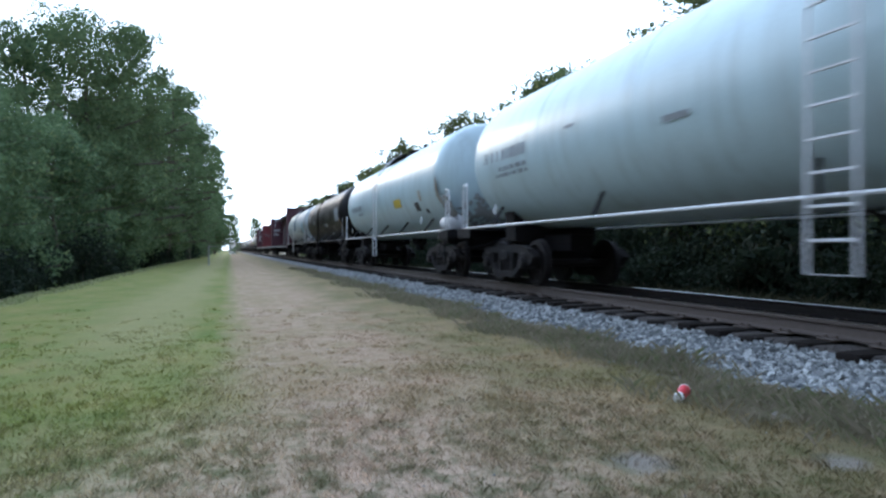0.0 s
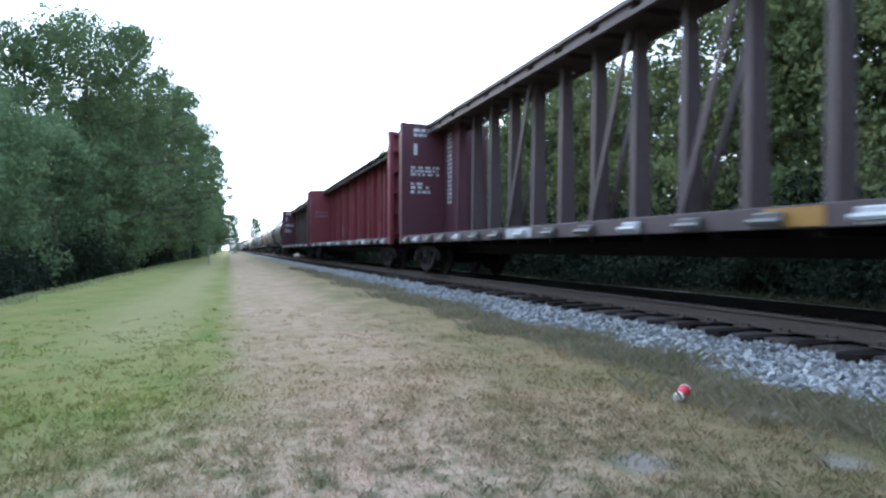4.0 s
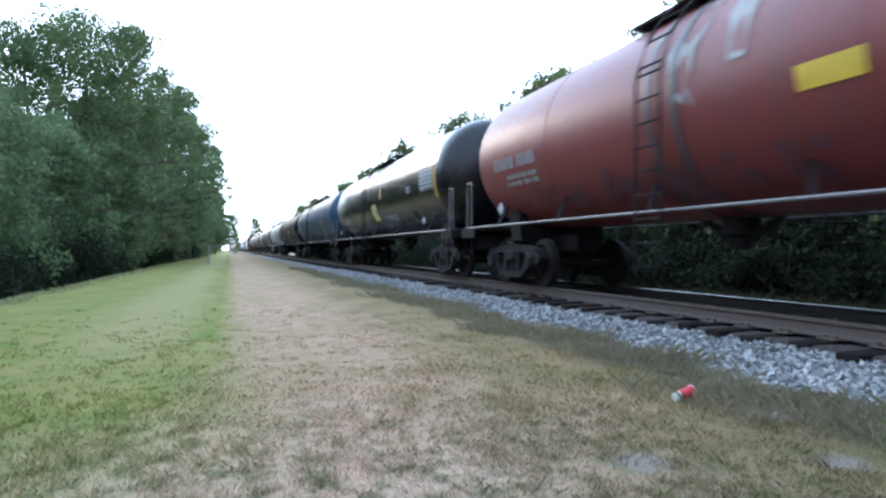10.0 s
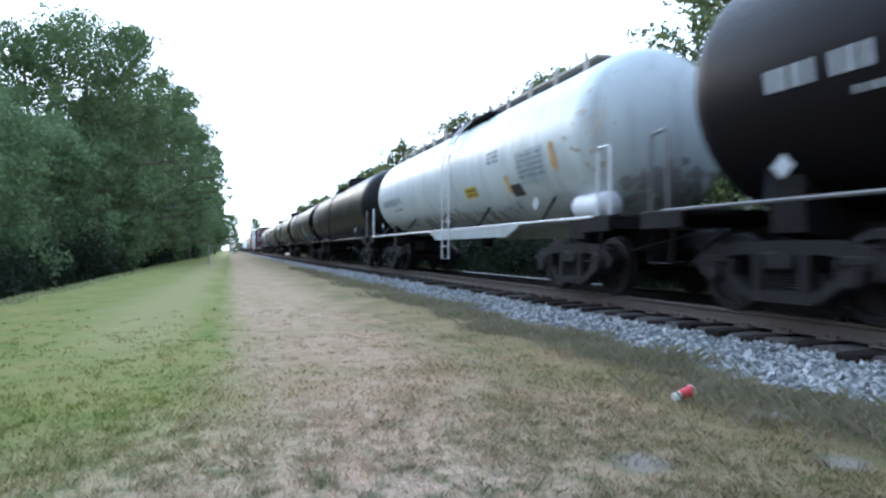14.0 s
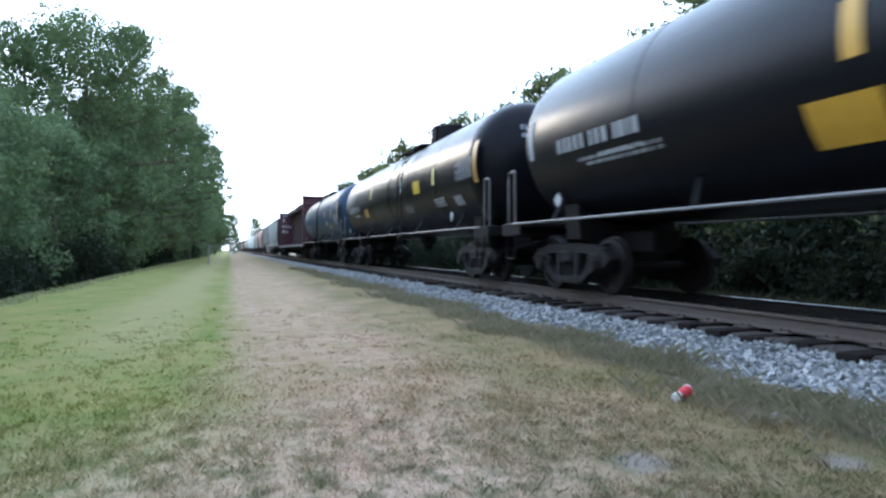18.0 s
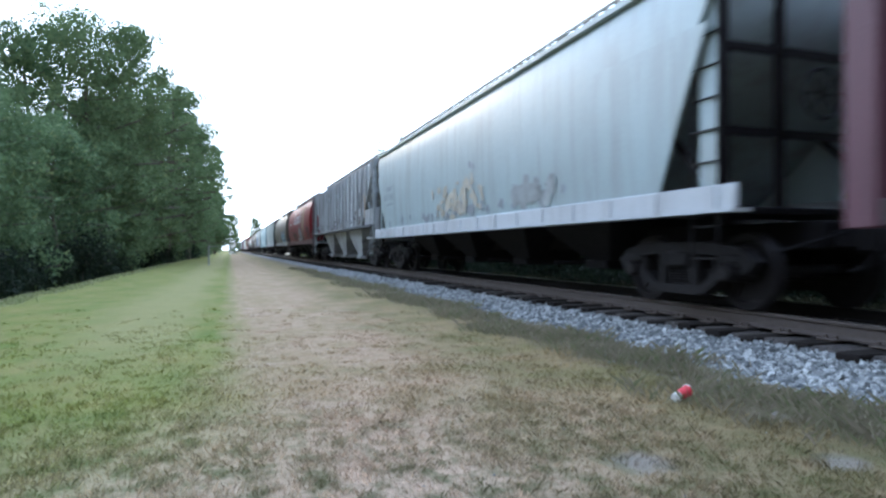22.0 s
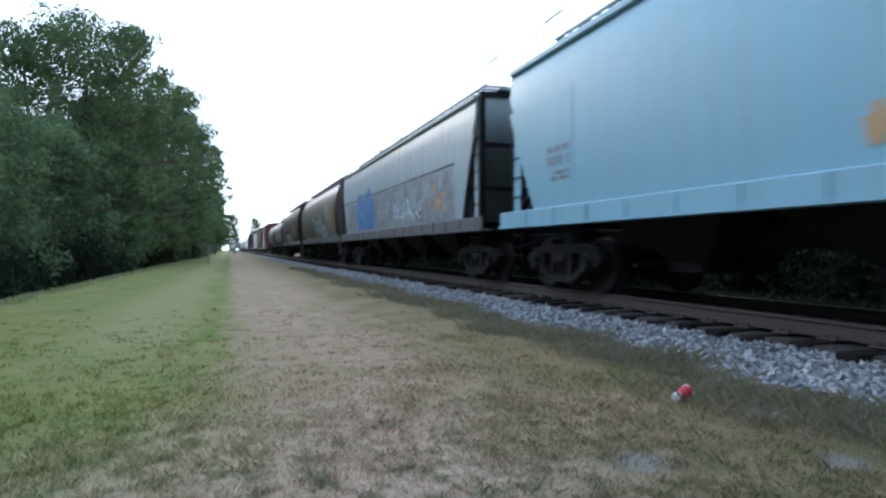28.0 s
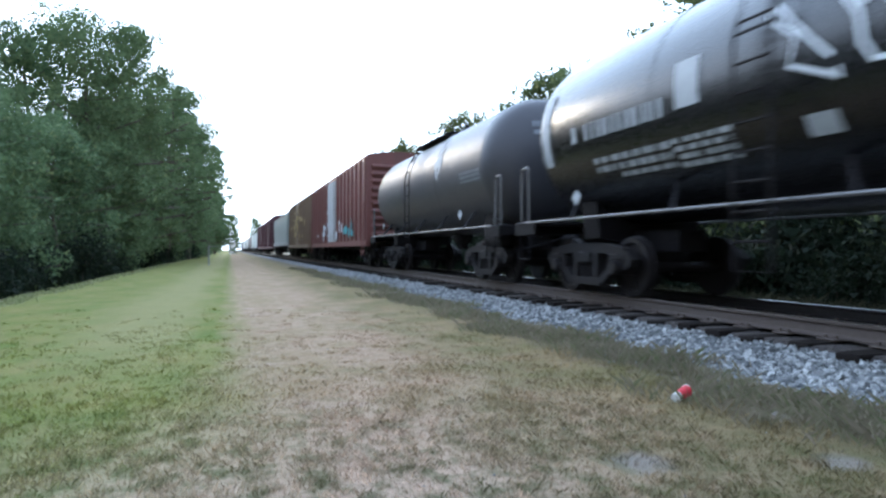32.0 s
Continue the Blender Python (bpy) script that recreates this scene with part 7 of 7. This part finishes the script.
def crown_mesh(name, seed, clumps, leaves, size, material):
    """Leaves in clumps: each leaf one tapered blade; clumps are (x, y, z, rx, ry, rz)."""
    g = np.random.default_rng(seed)
    cl = np.array(clumps)
    wgt = (cl[:, 3] * cl[:, 4] * cl[:, 5]) ** 0.67
    pick = g.choice(len(cl), leaves, p=wgt / wgt.sum())
    d = g.normal(size=(leaves, 3))
    d /= np.linalg.norm(d, axis=1)[:, None]
    rad = (0.15 + 1.0 * g.random(leaves) ** 0.6) * np.where(g.random(leaves) < 0.25, 1.45, 1.0)
    p = cl[pick, :3] + d * cl[pick, 3:] * rad[:, None]
    s = size * g.uniform(0.6, 1.4, leaves)
    a = g.normal(size=(leaves, 3))
    a /= np.linalg.norm(a, axis=1)[:, None]
    nrm = d * 0.5 + g.normal(size=(leaves, 3)) * 0.6 + np.array([0, 0, 0.4])
    b = np.cross(a, nrm)
    b /= np.linalg.norm(b, axis=1)[:, None] + 1e-9
    v = np.empty((leaves, 3, 3))
    v[:, 0] = p - a * (s * 0.8)[:, None] + b * (s * 0.6)[:, None]
    v[:, 1] = p - a * (s * 0.8)[:, None] - b * (s * 0.6)[:, None]
    v[:, 2] = p + a * (s * 1.1)[:, None]
    f = np.arange(leaves * 3).reshape(-1, 3)
    me = bpy.data.meshes.new(name)
    me.from_pydata(v.reshape(-1, 3).tolist(), [], f.tolist())
    me.materials.append(material)
    return me


def tree(label, height, spread, seed, leaves=9000, leaf=0.16, low=0.18, material=None):
    """A tapered trunk, forking limbs and a crown of leaf clumps at the limbs' ends; its foot is the origin."""
    rnd = random.Random(seed)
    t = thing("tree", label, "tree", "trees beside the line")
    bm = bmesh.new()
    pts, r0 = [], height * 0.017
    x = y = 0.0
    for k in range(7):
        pts.append((x, y, height * 0.92 * k / 6 - 0.1))
        x += rnd.uniform(-0.05, 0.05) * height * 0.35
        y += rnd.uniform(-0.05, 0.05) * height * 0.35
    for k in range(6):
        n = 7
        a, b = pts[k], pts[k + 1]
        ra, rb = r0 * (1 - k / 6.5), r0 * (1 - (k + 1) / 6.5)
        va = [bm.verts.new((a[0] + ra * math.cos(i * 6.283 / n), a[1] + ra * math.sin(i * 6.283 / n), a[2])) for i in range(n)]
        vb = [bm.verts.new((b[0] + rb * math.cos(i * 6.283 / n), b[1] + rb * math.sin(i * 6.283 / n), b[2])) for i in range(n)]
        for i in range(n):
            bm.faces.new((va[i], va[(i + 1) % n], vb[(i + 1) % n], vb[i]))
    part("trunk", bm, BARK, t)
    clumps = []
    bm = bmesh.new()
    for k in range(52):
        f = low + (1.0 - low) * (k + rnd.random()) / 52
        u = (f - low) / (1.0 - low)
        base_i = min(6, int(min(f, 0.92) / 0.92 * 6))
        bx, by, bz = pts[base_i]
        bz = f * height * 0.93
        a = k * 2.4 + rnd.uniform(-0.5, 0.5)
        reach = spread * math.sqrt(max(0.06, 1 - ((u - 0.4) / 0.64) ** 2)) * rnd.uniform(0.6, 1.06)
        ex, ey, ez = bx + reach * math.cos(a), by + reach * math.sin(a), bz + reach * rnd.uniform(-0.05, 0.3)
        mid = (bx + 0.5 * (ex - bx), by + 0.5 * (ey - by), bz + 0.3 * (ez - bz))
        rod(bm, [(bx, by, bz - 0.2), mid, (ex, ey, ez)], max(0.02, r0 * 0.28 * (1.1 - f)), 5)
        for q in range(8):
            g = rnd.uniform(0.3, 1.06)
            s = spread * rnd.choice((0.07, 0.1, 0.13, 0.17)) * rnd.uniform(0.85, 1.15)
            clumps.append((bx + (ex - bx) * g + rnd.uniform(-s, s), by + (ey - by) * g + rnd.uniform(-s, s), bz + (ez - bz) * g + rnd.uniform(-s, s) * 1.5, s, s, s * 0.8))
    part("branchwork", bm, BARK, t)
    me = crown_mesh("crown", seed, clumps, leaves, leaf, material or LEAF)
    cr = new("crown", me)
    cr.parent = t
    return t


def place_copies(src, spots):
    out = []
    for x, y, sc, a in spots:
        c = copy_thing(src, pose(x, y, ground_z(x, y), 0, 0, a))
        c.scale = (sc, sc, sc)
        out.append(c)
    return out


# left wood: tall broad trees beyond the bank
TA = tree("tall broad-leaved tree with an airy green crown", 19.9, 6.0, 101, 52000, 0.1, 0.14)
TA.matrix_basis = pose(-9.7, 50.0, ground_z(-9.7, 50))
TB = tree("tall broad-leaved tree with an open uneven crown", 18.6, 4.6, 102, 28000, 0.105, 0.1)
TB.matrix_basis = pose(-12.4, 48.5, ground_z(-12.4, 48.5))
TC = tree("slender broad-leaved tree with a ragged crown", 9.5, 3.4, 103, 17000, 0.095, 0.04)
TC.matrix_basis = pose(-10.3, 17.0, ground_z(-10.3, 17.0))
TE = tree("distant tall broad-leaved tree", 18.6, 4.4, 105, 12000, 0.2, 0.08)
TE.matrix_basis = pose(-13, 78, ground_z(-13, 78))
place_copies(TA, [(-14.6, 45, 0.72, 70), (-6.6, 72, 0.9, 150)])
place_copies(TB, [(-7.4, 55, 1.09, 110), (-5.7, 65, 0.97, 190), (-5.0, 86, 1.02, 250), (-11.6, 38, 0.62, 80)])
place_copies(TE, [(-3.6, 112, 1.06, 60), (-9.6, 84, 1.0, 140), (-3.4, 158, 0.8, 300), (-9, 66, 0.9, 20), (-10.8, 58, 0.84, 220)])
place_copies(TC, [(-13.2, 12.5, 1.0, 40), (-10.2, 24, 0.95, 200), (-9.6, 30, 0.95, 130), (-9.0, 39, 1.0, 300), (-8.2, 48, 0.95, 75), (-7.4, 58, 0.9, 10), (-7.4, 70, 0.95, 165), (-6.3, 96, 0.95, 220),
                  (-5.2, 118, 1.0, 90), (-15, 21, 1.0, 15), (-14.5, 30, 1.15, 100), (-4.4, 145, 1.0, 130), (-12.8, 42, 1.0, 45)])


def bush(label, seed, w, hgt, leaves, leaf, material):
    rnd = random.Random(seed)
    t = thing("bush", label, "bush", "undergrowth beside the line")
    bm = bmesh.new()
    clumps = []
    for k in range(14):
        a, r = rnd.uniform(0, 6.28), w * rnd.random() ** 0.6
        z = hgt * rnd.uniform(0.2, 0.9) * (1 - 0.4 * r / w)
        rod(bm, [(0.1 * math.cos(a), 0.1 * math.sin(a), -0.1), (r * 0.5 * math.cos(a), r * 0.5 * math.sin(a), z * 0.6), (r * math.cos(a), r * math.sin(a), z)], 0.02, 4)
        s = hgt * rnd.uniform(0.2, 0.32)
        clumps.append((r * math.cos(a), r * math.sin(a), max(z, s * 0.6), s * 1.2, s * 1.2, s))
    part("stems", bm, BARK, t)
    cr = new("foliage", crown_mesh("foliage", seed, clumps, leaves, leaf, material))
    cr.parent = t
    return t


BA = bush("dense green undergrowth bush", 201, 1.7, 2.6, 7500, 0.075, LEAF_SHADED)
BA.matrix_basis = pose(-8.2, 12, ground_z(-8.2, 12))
BB = bush("low leafy bush with a ragged outline", 202, 1.4, 1.6, 5000, 0.06, LEAF_SHADED)
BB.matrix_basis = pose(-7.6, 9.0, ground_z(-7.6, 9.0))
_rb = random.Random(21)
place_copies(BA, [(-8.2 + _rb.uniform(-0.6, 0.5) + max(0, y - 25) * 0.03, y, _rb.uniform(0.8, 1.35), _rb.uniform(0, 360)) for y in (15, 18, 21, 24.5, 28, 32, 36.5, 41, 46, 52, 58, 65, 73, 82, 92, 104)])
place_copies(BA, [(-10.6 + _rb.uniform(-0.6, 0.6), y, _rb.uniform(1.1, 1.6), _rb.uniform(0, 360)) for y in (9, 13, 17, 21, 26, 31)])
# right side, beyond the track: a low wood with undergrowth
TD = tree("young broad-leaved tree with a loose sunlit crown", 9.9, 3.2, 104, 20000, 0.095, 0.05, LEAF_SUN)
TD.matrix_basis = pose(15.2, 13.2, ground_z(15, 13.2))
TF = tree("young broad-leaved tree with a loose sunlit crown", 9.9, 3.2, 106, 7000, 0.17, 0.05, LEAF_SUN)
TF.matrix_basis = pose(15.3, 60.0, ground_z(15, 60))
place_copies(TD, [(14.8 + _rb.uniform(-0.3, 0.7), y, sc, _rb.uniform(0, 360)) for y, sc in (
    (-2.2, 0.95), (1.5, 0.95), (5, 0.9), (8.5, 0.95), (11.3, 0.95), (15.6, 1.06), (19.3, 0.84), (22.8, 0.93), (25.6, 0.99), (28.4, 1.06), (31.8, 1.0), (36, 0.92), (41.3, 1.12), (46.5, 0.95), (54, 1.12))])
place_copies(TF, [(14.8 + _rb.uniform(-0.3, 0.9), y, sc, _rb.uniform(0, 360)) for y, sc in ((-6, 0.95), (66, 1.08), (74, 0.9), (84, 1.1), (97, 1.0), (113, 1.1), (132, 1.1))])
place_copies(TF, [(18.5 + _rb.uniform(-1, 1), y, _rb.uniform(0.75, 0.9), _rb.uniform(0, 360)) for y in (-3, 4, 11, 18, 24, 30, 36, 42, 48, 56, 64)])
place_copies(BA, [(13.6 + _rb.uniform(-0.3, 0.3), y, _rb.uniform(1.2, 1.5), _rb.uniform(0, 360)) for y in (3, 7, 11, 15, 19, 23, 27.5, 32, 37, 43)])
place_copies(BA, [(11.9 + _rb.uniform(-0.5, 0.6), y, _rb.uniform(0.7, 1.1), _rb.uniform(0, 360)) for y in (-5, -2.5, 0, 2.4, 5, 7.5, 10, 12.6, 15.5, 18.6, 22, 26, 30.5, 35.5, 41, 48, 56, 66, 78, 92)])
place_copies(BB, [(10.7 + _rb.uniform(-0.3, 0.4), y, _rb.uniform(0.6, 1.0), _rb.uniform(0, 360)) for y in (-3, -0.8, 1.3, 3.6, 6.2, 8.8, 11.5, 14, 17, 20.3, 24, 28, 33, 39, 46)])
# unseen trees added round behind the camera, to darken what the cars reflect
place_copies(TE, [(-22, 2, 0.8, 15), (-19, -9, 0.85, 95), (-14, -20, 0.8, 175), (-6, -27, 0.85, 255), (3, -29, 0.8, 335), (12, -27, 0.85, 55), (20, -20, 0.8, 135)])
place_copies(TE, [(-17, -4, 0.6, 25), (-10, -24, 0.6, 185), (8, -25, 0.6, 345)])
# far end of the lane
place_copies(TE, [(-4.6, 170, 0.9, 10), (2, 330, 1.0, 80), (-12, 210, 1.0, 160), (-18, 130, 1.1, 240), (14, 380, 1.1, 20), (-10, 420, 1.2, 300)])

# ---- gate post and bar beside the lane, small white building far off ----
WHITE_WOOD = plain("weathered_white_paint", (0.78, 0.78, 0.76), 0.7, 0.2, 5)
POST_GREY = plain("weathered_grey_post", (0.24, 0.25, 0.24), 0.8, 0.25, 5)
gate = thing("field_gate", "grey pipe gate beside the mown lane", "gate", at=pose(-1.55, 52.0, ground_z(-1.55, 52)))
bm = bmesh.new()
rod(bm, [(0, 0, -0.1), (0, 0, 1.5)], 0.06, 8)
part("post", bm, POST_GREY, gate)
bm = bmesh.new()
rod(bm, [(0, 0.1, 1.45), (1.4, 0.5, 1.45)], 0.022, 6)
part("top_bar", bm, POST_GREY, gate)
shed = thing("white_building", "small white building at the end of the lane", "building", at=pose(0.6, 190, 0))
bm = bmesh.new()
box(bm, -0.9, 0.9, -2, 2, 0, 3.0)
part("wall", bm, WHITE_WOOD, shed)
bm = bmesh.new()
for s in (-1, 1):
    beam(bm, (s * 1.1, 0, 2.95), (0, 0, 3.6), 4.5, 0.12)
part("roof", bm, plain("grey_shingle", (0.3, 0.3, 0.31), 0.9), shed)

# ---- red and white paper cup lying in the grass ----
CUP_RED = plain("red_cup_print", (0.55, 0.03, 0.045), 0.45, 0.12, 20)
CUP_WHITE = plain("white_cup_paper", (0.78, 0.77, 0.74), 0.5, 0.08, 20)
cup = thing("paper_cup", "crumpled red and white paper cup lying in dry grass", "cup")
bm = bmesh.new()
lathe(bm, [(-0.045, 0.04), (0.03, 0.043), (0.085, 0.047), (0.085, 0.044), (-0.04, 0.037), (-0.04, 0.0), (-0.045, 0.0), (-0.045, 0.04)], 20, "x")
part("sleeve", bm, CUP_RED, cup, "red printed side")
bm = bmesh.new()
lathe(bm, [(-0.09, 0.036), (-0.0455, 0.0402), (-0.0455, 0.0372), (-0.086, 0.033), (-0.086, 0.0), (-0.09, 0.0), (-0.09, 0.036)], 20, "x")
part("base_band", bm, CUP_WHITE, cup, "white foot")
bm = bmesh.new()
lathe(bm, [(0.0855, 0.046), (0.0855, 0.05), (0.089, 0.051), (0.0915, 0.049), (0.089, 0.045), (0.0855, 0.046)], 20, "x")
part("rim", bm, CUP_WHITE, cup, "white rolled rim")
CUP_AT = (3.34, 4.09)
for _p in cup.children:
    _p.data.transform(Matrix.Scale(1.0, 4))


# ---- what moves ----
def motions():
    # the train draws past at a nearly steady speed
    for car, mid in zip(TRAIN, MID):
        walk(car, [(t, pose(TRACK, mid - run(t), RAIL)) for t in range(0, 33, 2)])
    # its wheels turn with the way that it goes; all wheelsets of one end of a truck turn alike
    lead = {}
    for w, s in WHEELSETS:
        if s not in lead:
            walk(w, [(k / FPS, pose(0, s * 0.889, WHEEL_R, math.degrees(run(k / FPS) / WHEEL_R) % 360.0)) for k in range(32 * FPS + 1)])
            lead[s] = w
        else:
            w.rotation_mode = "QUATERNION"
            keys = w.animation_data_create()
            keys.action = lead[s].animation_data.action
            keys.action_slot = lead[s].animation_data.action_slot
    # the cup rocks in the draught
    x, y = CUP_AT
    z = ground_z(x, y) + 0.046
    walk(cup, [(t, pose(x + dx, y, z, rl, -11, a)) for t, dx, rl, a in (
        (0.0, 0.0, 0, 34), (3.5, 0.0, 2, 32), (6.0, 0.0, 4, 28), (8.0, 0.015, 22, 8), (9.0, 0.02, 26, 4), (12.0, 0.02, 25, 4), (14.0, 0.015, 20, 6),
        (17.0, 0.01, 12, 16), (19.0, 0.0, 5, 20), (21.0, 0.0, 6, 18), (24.0, 0.005, 8, 18), (28.0, 0.0, 6, 20), (32.0, 0.0, 8, 20))])


motions()
